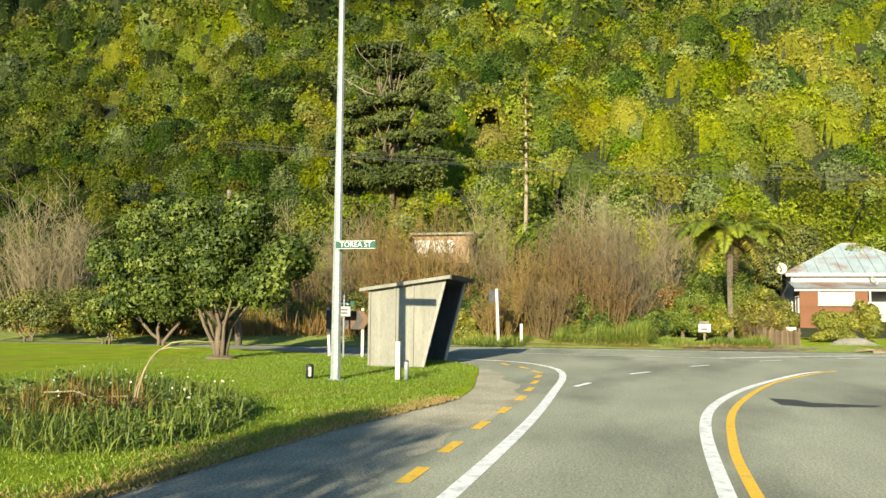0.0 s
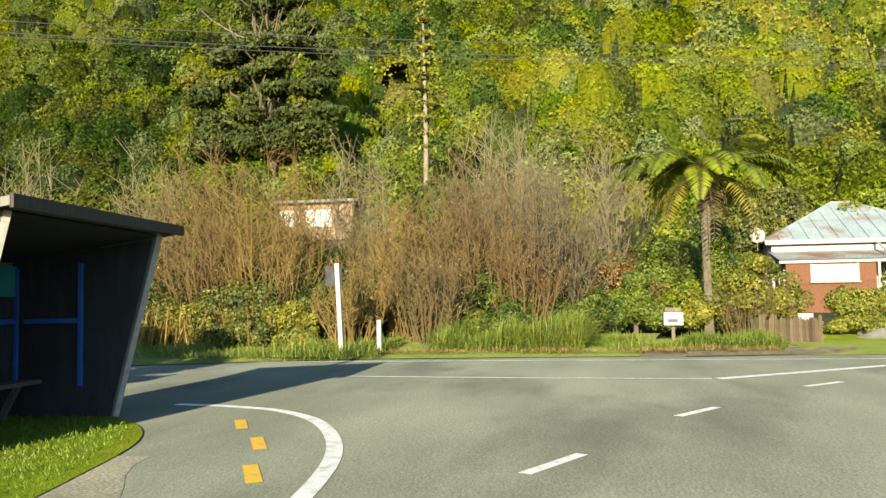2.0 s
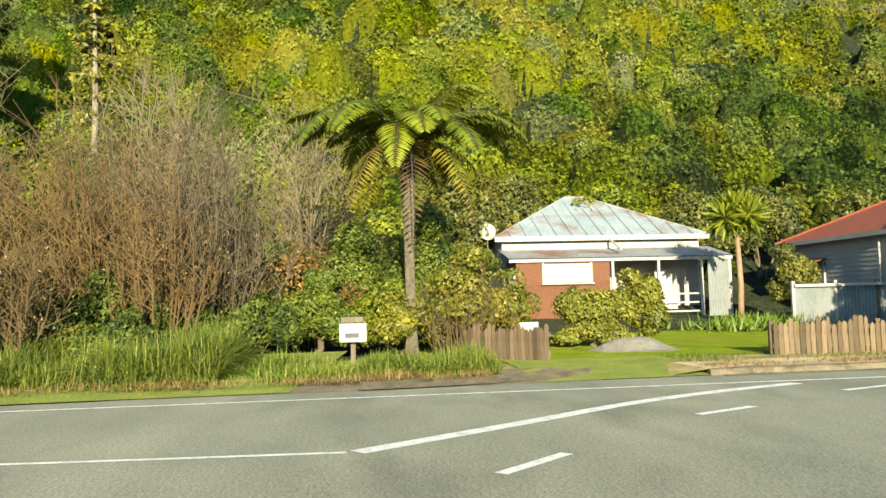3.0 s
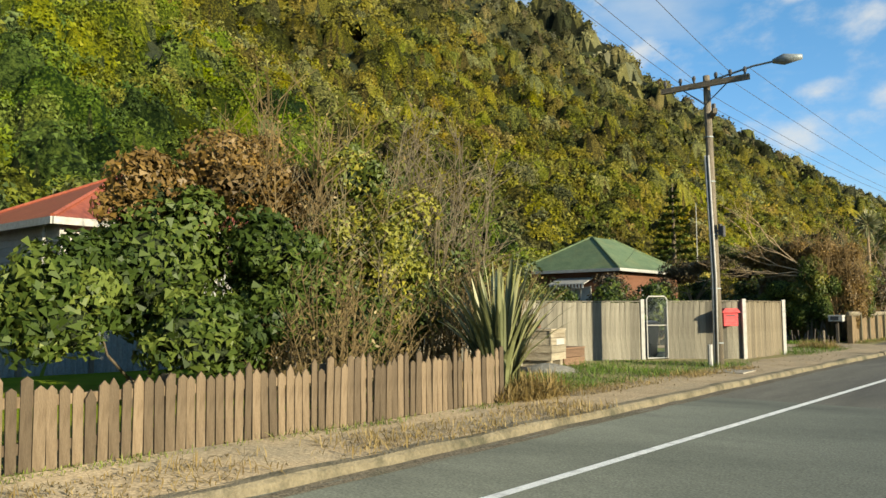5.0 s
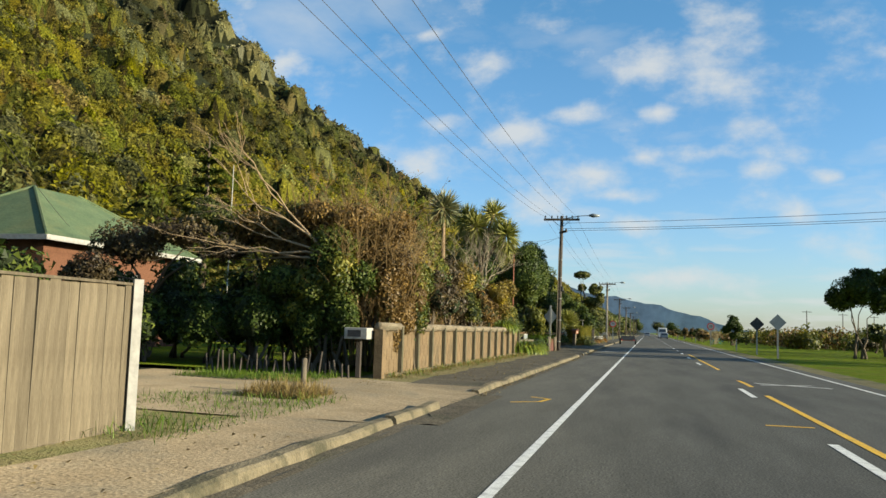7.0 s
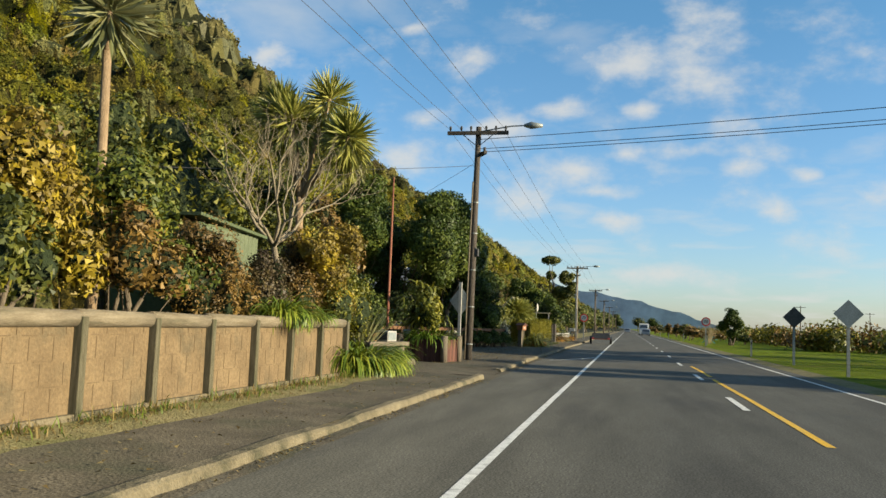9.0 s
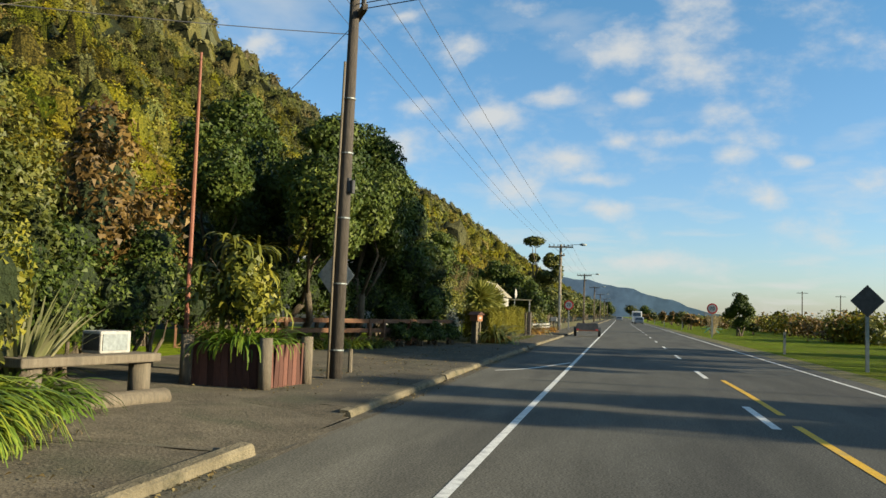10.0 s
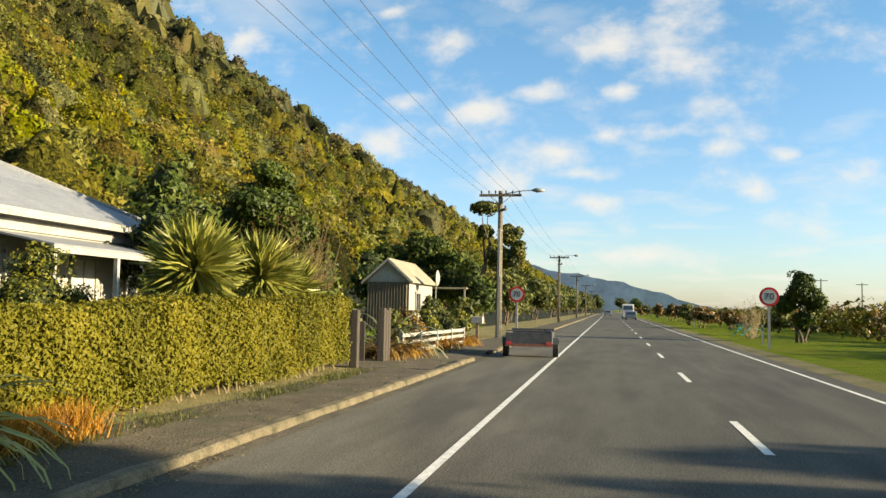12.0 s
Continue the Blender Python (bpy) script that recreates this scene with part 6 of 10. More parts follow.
part("rail", Shape().prism([(-13.55, -17.6, 1.60), (-13.45, -17.6, 1.60), (-12.65, -10.5, 1.60), (-12.75, -10.5, 1.60)], (0, 0, 0.09)), M_WHITE, cf)


def pale(w, h, t, point=0.06):
    return Shape().prism([(-w / 2, 0, 0), (w / 2, 0, 0), (w / 2, 0, h - point), (0, 0, h), (-w / 2, 0, h - point)], (0, t, 0))


def fence_run(name, pts, pitch, meshes, material, label, z=0.1, rails=(0.25, 0.75), rail_back=0.05, jitter=0.02, tilt=1.3):
    """Pales one by one along a line, on rails and posts behind them."""
    ob = thing(name, 0, 0, 0, 0, label, "fence")
    for a, b in zip(pts[:-1], pts[1:]):
        d = Vector((b[0] - a[0], b[1] - a[1], 0))
        ln = d.length
        ang = math.degrees(math.atan2(d.y, d.x))
        n = max(1, round(ln / pitch))
        for r in rails:
            back = Vector((-d.y, d.x, 0)).normalized() * rail_back
            mid = Vector((*a, z + r)) + d / 2 + back
            part("rail", Shape().box(mid, (ln, 0.05, 0.09), ang), material, ob)
        for k in range(int(ln / 2.2) + 1):
            q = Vector((*a, 0)) + d * min(1.0, k * 2.2 / ln) + Vector((-d.y, d.x, 0)).normalized() * (rail_back + 0.07)
            part("post", Shape().box((q.x, q.y, z + max(rails) / 2 + 0.05), (0.1, 0.1, max(rails) + 0.2), ang), material, ob)
        for k in range(n):
            q = Vector((*a, z)) + d * ((k + 0.5) / n)
            o = new("pale", random.choice(meshes))
            o.parent = ob
            o.matrix_basis = pose(q.x, q.y, q.z - 0.02 + random.uniform(-jitter, jitter), random.uniform(-tilt, tilt), random.uniform(-tilt, tilt), ang + random.uniform(-1, 1))
    return ob


low = [pale(random.uniform(0.075, 0.105), random.uniform(0.68, 0.84), 0.02, random.uniform(0.03, 0.09)).data("pale", M_PALE) for _ in range(9)]
fence_run("paling_fence", [(-3.95, -23.6), (-3.3, -20.0), (-3.2, -15.8), (-3.25, -12.35)], 0.112, low, M_PALE, "low brown paling fence with uneven pointed tops", rails=(0.2, 0.58))
fence_run("paling_fence", [(-6.25, -29.95), (-4.15, -28.4)], 0.11, low, M_PALE, "short low paling fence beside the driveway", rails=(0.2, 0.58))
gp_ = thing("gate_post", -4.9, -28.6, 0.1, 0, "small white sign plate on a short post", "post")
part("post", Shape().box((0, 0, 0.3), (0.09, 0.09, 0.6)), M_POLEW, gp_, bevel=0.01)
part("plate", Shape().box((0.05, -0.05, 0.7), (0.03, 0.42, 0.26)), M_WHITE, gp_)

lb = thing("letterbox", -3.45, -32.42, 0.1, 0, "white letterbox with a dark slot standing in long grass", "letterbox")
part("post", Shape().box((0, 0, 0.3), (0.09, 0.09, 0.65)), M_POLEW, lb)
part("box", Shape().box((0, 0, 0.77), (0.42, 0.52, 0.36)), M_WHITE, lb, bevel=0.02)
part("slot", Shape().box((0.212, -0.02, 0.72), (0.008, 0.26, 0.09)), M_IRON, lb)
part("roof", Shape().prism([(-0.22, -0.22, 0.97), (0.18, -0.22, 0.97), (0.18, 0.2, 0.97), (-0.22, 0.2, 0.97)], (0, 0, 0.1)), M_POLEW, lb)

# tree fern
M_DARKBARK = surface("dark fibrous trunk", (0.045, 0.034, 0.024), (0.085, 0.066, 0.045), 5, 0.9, 0.6, fine=25, stretch=(3, 3, 0.8))
M_FERNTRUNK = surface("grey fibrous fern trunk", (0.070, 0.058, 0.038), (0.150, 0.128, 0.088), 9, 0.95, 0.8, fine=30, c3=(0.05, 0.05, 0.028), scale3=2.0, amount3=0.6)
fern = thing("tree_fern", -6.5, -31.05, 0.15, 0, "tall tree fern with arching fronds and a skirt of dead ones", "tree fern")
part("trunk", Shape().tube([(0, 0, -0.1), (0, 0.02, 0.5), (0.03, 0, 2.5), (0, 0.02, 4.75)], [0.2, 0.13, 0.115, 0.19], 10), M_FERNTRUNK, fern, smooth=True)


def frond(a, length, rise, droop, material, n=64, broad=0.62):
    """One frond: an arching rib with paired drooping leaflets."""
    t = np.linspace(0.04, 1, n)
    ca, sa = math.cos(a), math.sin(a)
    r = t * length * (1 - 0.12 * t * t)
    z = 4.95 + rise * np.sin(t * 1.7) - droop * t ** 2.2
    rib = np.column_stack([r * ca, r * sa, z])
    tang = unit(np.gradient(rib, axis=0))
    sidev = unit(np.cross(tang, np.array([0, 0, 1.0])))
    lw = broad * length / 3.0 * np.sin(np.clip(t * 2.75 + 0.3, 0, math.pi)) ** 0.8 + 0.04
    cs, al, ls = [], [], []
    for sgn in (-1, 1):
        d = unit(sidev * sgn + tang * 0.38 + np.array([0, 0, -0.22]) + rng.normal(0, 0.05, (n, 3)))
        cs.append(rib + d * (lw * 0.5)[:, None])
        al.append(d)
        ls.append(lw * 0.52)
    c, d, l_ = np.concatenate(cs), np.concatenate(al), np.concatenate(ls)
    nr = np.cross(d, np.concatenate([tang, tang]))
    nr *= np.sign(nr[:, 2:3] + 1e-6)
    f_ = part("frond", leaf_mesh("frond", c, nr, l_, np.full(len(c), 0.030 * length / 3.0), np.clip(random.random() + rng.normal(0, 0.12, len(c)), 0, 1), material, d), material, fern)
    part("rib", Shape().tube(rib[::5].tolist() + [rib[-1].tolist()], [0.013] * (len(rib[::5])) + [0.003], 4, False), M_DARKBARK, f_)


for k in range(23):
    frond(k * 2 * math.pi / 23 + random.uniform(-0.14, 0.14), random.uniform(2.7, 3.4), random.uniform(0.7, 1.5), random.uniform(0.6, 2.0), L_FERN)
for k in range(9):
    frond(k * 2 * math.pi / 9 + random.uniform(-0.2, 0.2), random.uniform(1.8, 2.5), random.uniform(0.2, 0.5), random.uniform(1.6, 2.4), L_OLDFERN if k % 3 else L_DEADFERN, 34, 0.7)

# garden shrubs by the old house
for x_, y_, r_, h_ in ((-7.9, -33.2, 1.35, 2.4), (-9.4, -32.3, 1.8, 3.9), (-10.4, -30.2, 1.8, 4.4), (-9.6, -34.6, 1.5, 3.4)):
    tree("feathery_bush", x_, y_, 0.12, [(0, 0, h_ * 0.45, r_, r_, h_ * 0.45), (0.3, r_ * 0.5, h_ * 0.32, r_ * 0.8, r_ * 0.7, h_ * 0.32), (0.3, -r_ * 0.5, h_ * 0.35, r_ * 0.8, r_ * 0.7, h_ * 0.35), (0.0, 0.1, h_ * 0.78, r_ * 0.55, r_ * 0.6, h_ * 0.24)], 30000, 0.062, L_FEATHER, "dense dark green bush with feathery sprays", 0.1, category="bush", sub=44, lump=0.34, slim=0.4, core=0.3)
tree("garden_shrub", -7.0, -30.0, 0.12, [(0, 0, 1.3, 1.3, 1.7, 1.2), (0.3, -1.2, 1.0, 0.9, 1.0, 0.9), (0.3, 1.3, 1.2, 0.9, 1.0, 1.0), (0.1, 0.5, 2.2, 0.9, 1.0, 0.7)], 13000, 0.062, L_YELLOW, "straggly yellow-leaved shrub with bare reddish stems", 0.06, category="shrub", stems=5, lump=0.34, core=0)
twigs(-6.6, -29.9, 0.12, 2.2, 1.3, 60, M_TWIG, "bare reddish stems among the yellow shrub", r=0.014)
tree("hedge_bush", -8.5, -26.1, 0.1, [(0, 0, 1.0, 1.3, 1.45, 1.1), (0, 0.6, 1.15, 1.0, 0.9, 0.9), (0, -0.6, 1.1, 1.0, 0.9, 0.95), (0.1, 0, 0.45, 1.25, 1.5, 0.5), (0.2, 0.6, 0.3, 1.0, 0.8, 0.4), (0.2, -0.7, 0.3, 1.0, 0.8, 0.4)], 26000, 0.05, L_DOME, "dense clipped dome of olive green shrub", 0.1, category="shrub", sub=40, lump=0.28, core=0)
tree("garden_shrub", -9.2, -24.5, 0.1, [(0, 0, 1.3, 0.85, 0.8, 1.0), (0.1, 0.1, 0.7, 0.7, 0.8, 0.7)], 6000, 0.075, L_YELLOW, "yellow-green shrub before the verandah", 0.06, category="shrub", stems=3)
tree("garden_shrub", -9.4, -28.6, 0.1, [(0, 0, 1.0, 1.0, 1.4, 0.9)], 6000, 0.07, L_YELLOW, "yellowish shrub beside the porch", 0.06, category="shrub", stems=3)
tree("garden_tree", -17.6, -29.6, 0.3, [(0, 0, 2.6, 1.5, 1.4, 1.9), (0, -1.2, 1.8, 1.2, 1.3, 1.5)], 11000, 0.1, L_DARK, "dark green shrubby tree by the house corner", 0.12)
tree("garden_tree", -12.5, -29.5, 0.3, [(0, 0, 1.5, 1.4, 1.9, 1.4), (0, -1.8, 1.9, 1.5, 1.5, 1.7)], 11000, 0.09, L_FERN, "bright green ferny shrub behind the tree fern", 0.1, category="shrub")
tree("garden_shrub", -15.5, -16.6, 0.3, [(0, 0, 1.7, 1.1, 1.2, 1.5), (0, 0.6, 1.0, 0.9, 0.9, 0.9)], 10000, 0.08, L_OLIVE, "tall green shrub between the houses", 0.09, category="shrub", stems=3)
cabbage(-15.6, -18.5, 0.3, 3.6, [(0, 0, 0.55), (0.2, 0.4, 0.35), (0, -0.4, 0.3)], "slim palm-like tree with yellowing blades between the houses", 0.85, 120, "palm_tree", L_FERN, 0.1, 0.06)
lily = thing("lily_bed", -14.5, -18.2, 0.2, 0, "bed of strap-leaved lilies by the verandah steps", "plants")
pp = np.column_stack([rng.normal(0, 1.0, 900), rng.normal(0, 1.2, 900), np.zeros(900)])
part("leaves", blades("leaves", pp, 0.6, 0.04, L_GRASS, 0.6), L_GRASS, lily)
gv = Shape()
grid = 15
gvz = lambda u, v: max(0.0, 0.42 * math.exp(-((u / 0.75) ** 2 + (v / 0.85) ** 2)) + 0.28 * math.exp(-(((u - 0.1) / 0.6) ** 2 + ((v + 1.1) / 0.6) ** 2)) + 0.02 * math.sin(u * 23) * math.sin(v * 19) - 0.03)
gv.add([(-1.5 + 3 * i / (grid - 1), -2.2 + 4.2 * j / (grid - 1), gvz(-1.5 + 3 * i / (grid - 1), -2.2 + 4.2 * j / (grid - 1))) for j in range(grid) for i in range(grid)],
       [(j * grid + i, j * grid + i + 1, (j + 1) * grid + i + 1, (j + 1) * grid + i) for j in range(grid - 1) for i in range(grid - 1)])
one("gravel_mound", gv, M_GRAVEL, "heap of pale gravel on the front lawn", "gravel heap", at=(-6.8, -25.4, 0.12), smooth=True).scale = (0.72, 0.72, 0.85)

# ---- shrub mass, flax and timber fence ----
tree("roadside_shrub", -6.6, -15.9, 0.1, [(0, 0, 1.9, 1.5, 1.9, 1.7), (0.4, -1.6, 1.4, 1.3, 1.4, 1.3), (0.6, 1.5, 1.5, 1.2, 1.4, 1.4), (0.9, 0.2, 1.0, 1.1, 1.8, 1.0)], 26000, 0.075, L_DARK, "dense dark green shrub crowding the paling fence", 0.12, category="shrub", stems=4, sub=24, lump=0.32)
tree("roadside_shrub", -6.8, -14.4, 0.1, [(0, 0, 3.3, 1.2, 1.5, 1.0), (-0.2, 1.2, 3.3, 1.1, 1.1, 0.9), (-0.2, -1.3, 3.0, 1.0, 1.2, 0.9)], 16000, 0.06, L_RUST, "rust-tipped shrub rising behind the paling fence", 0.1, category="shrub", stems=4)
tree("roadside_shrub", -6.0, -11.6, 0.1, [(0, 0, 2.6, 1.0, 1.3, 1.2), (-0.3, 1.2, 2.2, 1.0, 1.2, 1.2), (0.2, -0.8, 1.9, 1.0, 1.0, 1.0)], 15000, 0.055, L_YELLOW, "yellow-green twiggy shrub behind the flax", 0.09, category="shrub", stems=5, fork=0.5)
tree("roadside_shrub", -5.9, -13.9, 0.1, [(0, 0, 1.6, 1.2, 1.5, 1.5), (0.3, 0.9, 1.1, 1.0, 1.0, 1.0), (0.2, -0.8, 2.2, 1.0, 1.1, 0.9)], 15000, 0.07, L_DARK, "dense dark green shrub behind the palings", 0.1, category="shrub", stems=3, sub=26, lump=0.34)
tree("roadside_shrub", -6.3, -10.3, 0.1, [(0, 0, 1.9, 1.3, 1.5, 1.5), (0.3, 1.2, 1.7, 1.0, 1.1, 1.2), (0.5, -0.9, 1.5, 1.0, 1.1, 1.2), (-0.1, 0.3, 3.0, 1.0, 1.1, 0.8)], 21000, 0.06, L_SUNNY, "dense green shrub with sunlit yellowing leaves", 0.11, category="shrub", stems=5, sub=28, lump=0.34)
tree("roadside_shrub", -6.2, -12.6, 0.1, [(0, 0, 2.1, 1.3, 1.6, 1.7), (0.5, 0.6, 1.2, 1.0, 1.2, 1.0), (0, 0, 3.6, 1.0, 1.3, 0.8)], 19000, 0.06, L_SUNNY, "dense green shrub with sunlit yellowing leaves", 0.11, category="shrub", stems=5, sub=28, lump=0.34)
twigs(-6.7, -10.4, 0.1, 5.2, 1.7, 66, M_TWIGGREY, "tall twiggy leafless crown above the shrubs", r=0.022, side=12, fine=0.5)
twigs(-6.9, -13.2, 0.1, 5.4, 1.8, 66, M_TWIG, "tall twiggy leafless crown above the shrubs", r=0.022, side=12, fine=0.5)
twigs(-6.4, -12.3, 0.1, 4.3, 1.9, 50, M_TWIGPALE, "pale bare twigs of a winter shrub behind the fence", r=0.016, side=8)
twigs(-5.2, -11.0, 0.1, 2.4, 1.4, 70, M_TWIG, "tangle of bare brown branches behind the fence", r=0.022)
twigs(-5.0, -14.0, 0.1, 2.0, 1.5, 60, M_TWIG, "tangle of bare brown branches behind the fence", r=0.02)
flax = thing("flax", -3.75, -11.75, 0.08, 0, "tall grey-green flax with stiff sword-like blades", "flax plant")
for _ in range(120):
    a, q = random.uniform(0, 6.283), random.random()
    lean = 0.08 + 0.7 * q * q
    h = random.uniform(1.4, 2.5) * (1 - 0.2 * q)
    out = Vector((math.cos(a), math.sin(a), 0))
    b0 = out * random.uniform(0.05, 0.3)
    sdv = Vector((-math.sin(a + random.uniform(-0.9, 0.9)), math.cos(a), 0)).normalized()
    w = random.uniform(0.03, 0.05)
    s = Shape()
    pts = [b0 + out * (lean * h * t * t) + Vector((0, 0, h * (t - 0.12 * q * t * t))) for t in (0, 0.3, 0.6, 0.85, 1.0)]
    ws = [w * 0.7, w, w, w * 0.7, 0.004]
    v = [p + sdv * k - out * 0.25 * k for p, k in zip(pts, ws)] + [p for p in pts] + [p - sdv * k - out * 0.25 * k for p, k in zip(pts, ws)]
    s.add(v, [(i, i + 1, i + 6, i + 5) for i in range(4)] + [(i + 5, i + 6, i + 11, i + 10) for i in range(4)])
    me = s.data("blade", L_FLAX)
    me.attributes.new("tone", "FLOAT", "FACE").data.foreach_set("value", [random.random()] * len(me.polygons))
    part("blade", me, L_FLAX, flax)
longgrass(1500, -4.3, -2.9, -12.6, -10.8, 0.35, L_STRAW, "dry straw round the flax")
longgrass(5200, -6.6, -3.2, -10.6, -1.8, 0.16, L_GRASS, "green grass before the board fence")
longgrass(1800, -3.6, -2.7, -11, -3, 0.12, L_STRAW, "dry grass strip beside the gravel path")
longgrass(1400, -6.4, -3.4, 3.2, 8.6, 0.2, L_GRASS, "green grass beside the driveway")

tall_b = [pale(random.uniform(0.143, 0.149), random.uniform(1.585, 1.615), random.uniform(0.018, 0.03), 0.004).data("board", M_BOARD) for _ in range(8)]
tall_e = [pale(random.uniform(0.143, 0.149), random.uniform(1.585, 1.615), random.uniform(0.018, 0.03), 0.004).data("board", M_ENDBOARD) for _ in range(8)]


def board_fence(pts, label, rails=(0.3, 1.3), boards=tall_b, m=M_BOARD):
    ob = fence_run("board_fence", pts, 0.148, boards, m, label, 0.1, rails, 0.05, 0.01, 0.35)
    (x0, y0), (x1, y1) = pts
    turn = math.atan2(y1 - y0, x1 - x0)
    part("cap_rail", Shape().box(((x0 + x1) / 2 - 0.02 * math.sin(turn), (y0 + y1) / 2 + 0.02 * math.cos(turn), 1.705), (math.hypot(x1 - x0, y1 - y0), 0.085, 0.028), math.degrees(turn)), m, ob)
    return ob


board_fence([(-7.65, -9.2), (-7.85, -3.75)], "grey timber board fence catching the sun")
board_fence([(-7.85, -3.75), (-6.35, -1.25)], "grey weathered timber board fence")
board_fence([(-5.95, -0.6), (-4.33, 0.72)], "grey weathered timber board fence with a letterbox")
board_fence([(-4.33, 0.72), (-4.28, 3.95)], "brown-grey timber board fence end along the drive", boards=tall_e, m=M_ENDBOARD)
for x, y, lab in ((-6.37, -1.28, "white gate post"), (-4.3, 0.70, "pale corner post"), (-4.24, 3.97, "white end post")):
    one("fence_post", Shape().box((0, 0, 0.84), (0.1, 0.1, 1.68), 45), M_WHITE, lab + " of the board fence", "post", at=(x, y, 0.08))

gate = thing("wire_gate", -6.31, -1.18, 0.1, 57, "narrow white tube gate with diamond wire mesh", "gate")
part("gate_frame", Shape().tube([(0.03, 0, 0.06), (0.03, 0, 1.66), (0.1, 0, 1.74), (0.6, 0, 1.74), (0.67, 0, 1.66), (0.67, 0, 0.06), (0.03, 0, 0.06)], 0.02, 6, False).tube([(0.03, 0, 0.95), (0.67, 0, 0.95)], 0.016, 6), M_WHITE, gate)
ms = Shape()
for k in range(-18, 15):
    for sg_ in (-1, 1):
        a0 = Vector((0.04, 0, 0.1 + 0.08 * k if sg_ > 0 else 1.7 - 0.08 * k))
        a1 = a0 + Vector((0.62, 0, sg_ * 0.62))
        lo, hi = 0.07, 1.7
        ta = [t for t in (0.0, 1.0, (lo - a0.z) / (a1.z - a0.z), (hi - a0.z) / (a1.z - a0.z)) if -1e-6 <= t <= 1 + 1e-6 and lo - 1e-4 <= a0.z + t * (a1.z - a0.z) <= hi + 1e-4]
        if len(ta) >= 2 and max(ta) - min(ta) > 0.02:
            ms.tube([a0.lerp(a1, min(ta)), a0.lerp(a1, max(ta))], 0.003, 3, False)
part("wire_mesh", ms, M_STEEL, gate)

wbin = thing("wheelie_bin", -6.75, -0.2, 0.12, 40, "black plastic wheelie bin standing behind the wire gate", "bin")
part("body", Shape().add([(-0.22, -0.2, 0.06), (0.22, -0.2, 0.06), (0.22, 0.2, 0.06), (-0.22, 0.2, 0.06), (-0.28, -0.27, 0.95), (0.28, -0.27, 0.95), (0.28, 0.27, 0.95), (-0.28, 0.27, 0.95)], [(3, 2, 1, 0), (4, 5, 6, 7), (0, 1, 5, 4), (1, 2, 6, 5), (2, 3, 7, 6), (3, 0, 4, 7)]), M_BLACK, wbin, bevel=0.02)
part("lid", Shape().prism([(-0.3, -0.3, 0.96), (0.3, -0.3, 0.96), (0.3, 0.3, 1.0), (-0.3, 0.3, 1.0)], (0, 0, 0.05)), M_BLACK, wbin, bevel=0.015)
for x_ in (-0.24, 0.24):
    part("wheel", Shape().tube([(x_ - 0.025, 0.2, 0.1), (x_ + 0.025, 0.2, 0.1)], 0.1, 14), M_BLACK, wbin)

rbx = thing("letterbox", -4.72, 0.38, 0.0, 40, "red timber letterbox with a pitched roof on the board fence", "letterbox")
part("box", Shape().box((0, -0.26, 1.2), (0.40, 0.46, 0.36)), M_RED, rbx, bevel=0.012)
for z_ in (1.12, 1.22):
    part("board_joint", Shape().box((0, -0.26, z_), (0.406, 0.466, 0.008)), M_IRON, rbx)
part("roof", Shape().prism([(-0.26, -0.54, 1.38), (0.26, -0.54, 1.38), (0.16, -0.54, 1.5), (-0.16, -0.54, 1.5)], (0, 0.56, 0)), M_RED, rbx)
part("slot", Shape().box((0, -0.492, 1.30), (0.24, 0.008, 0.03)), M_IRON, rbx)

M_CRATE = surface("pale weathered crate boards", (0.22, 0.185, 0.125), (0.33, 0.285, 0.20), 3, 0.85, 0.4, fine=30, stretch=(2, 0.5, 8), c3=(0.13, 0.10, 0.065), scale3=2.0, amount3=0.7, randomise=0.25)
M_CRATEDARK = surface("brown weathered crate boards", (0.10, 0.06, 0.035), (0.165, 0.10, 0.06), 3, 0.85, 0.4, fine=30, stretch=(2, 0.5, 8), randomise=0.3)


def crate(x, y, rz, w, d, h, legs, m, label):
    """A rough box of horizontal boards on short legs."""
    ob = thing("wooden_crate", x, y, 0.12, rz, label, "crate")
    n = max(2, round(h / 0.17))
    for k in range(n):
        z = legs + (k + 0.5) * h / n
        for sx in (-1, 1):
            part("board", Shape().box((sx * d / 2 + random.uniform(-0.008, 0.008), random.uniform(-0.02, 0.02), z), (0.035, w, h / n - 0.012)), m, ob)
            part("board", Shape().box((0, sx * (w / 2 - 0.02), z), (d - 0.04, 0.035, h / n - 0.012)), m, ob)
    part("lid", Shape().box((0, 0, legs + h + 0.02), (d + 0.06, w + 0.05, 0.04)), m, ob)
    if legs:
        for sy in (-1, 1):
            part("leg", Shape().box((0, sy * (w / 2 - 0.16), legs / 2), (d * 0.9, 0.16, legs)), m, ob)
    return ob


big = crate(-6.75, -5.75, 12, 1.0, 0.75, 0.68, 0.2, M_CRATE, "pale weathered wooden crate with a white paint patch before the fence")
part("paint_patch", Shape().box((0.40, 0.1, 0.62), (0.006, 0.55, 0.14)), M_WHITE, big, "smeared white paint patch")
crate(-7.0, -4.35, 4, 1.15, 0.5, 0.4, 0.0, M_CRATEDARK, "low brown wooden crate before the fence")
one("brick", Shape().box((0, 0, 0.05), (0.11, 0.24, 0.09), 20), M_BRICK, "loose orange brick lying on the crate", "brick", at=(-6.8, -5.9, 1.045))
one("gravel_mound", Shape().tube([(0, 0, -0.02), (0, 0, 0.12), (0, 0, 0.2)], [0.8, 0.5, 0.1], 12), M_GRAVEL, "small heap of grey rubble", "gravel heap", at=(-6.1, -6.6, 0.1), smooth=True)
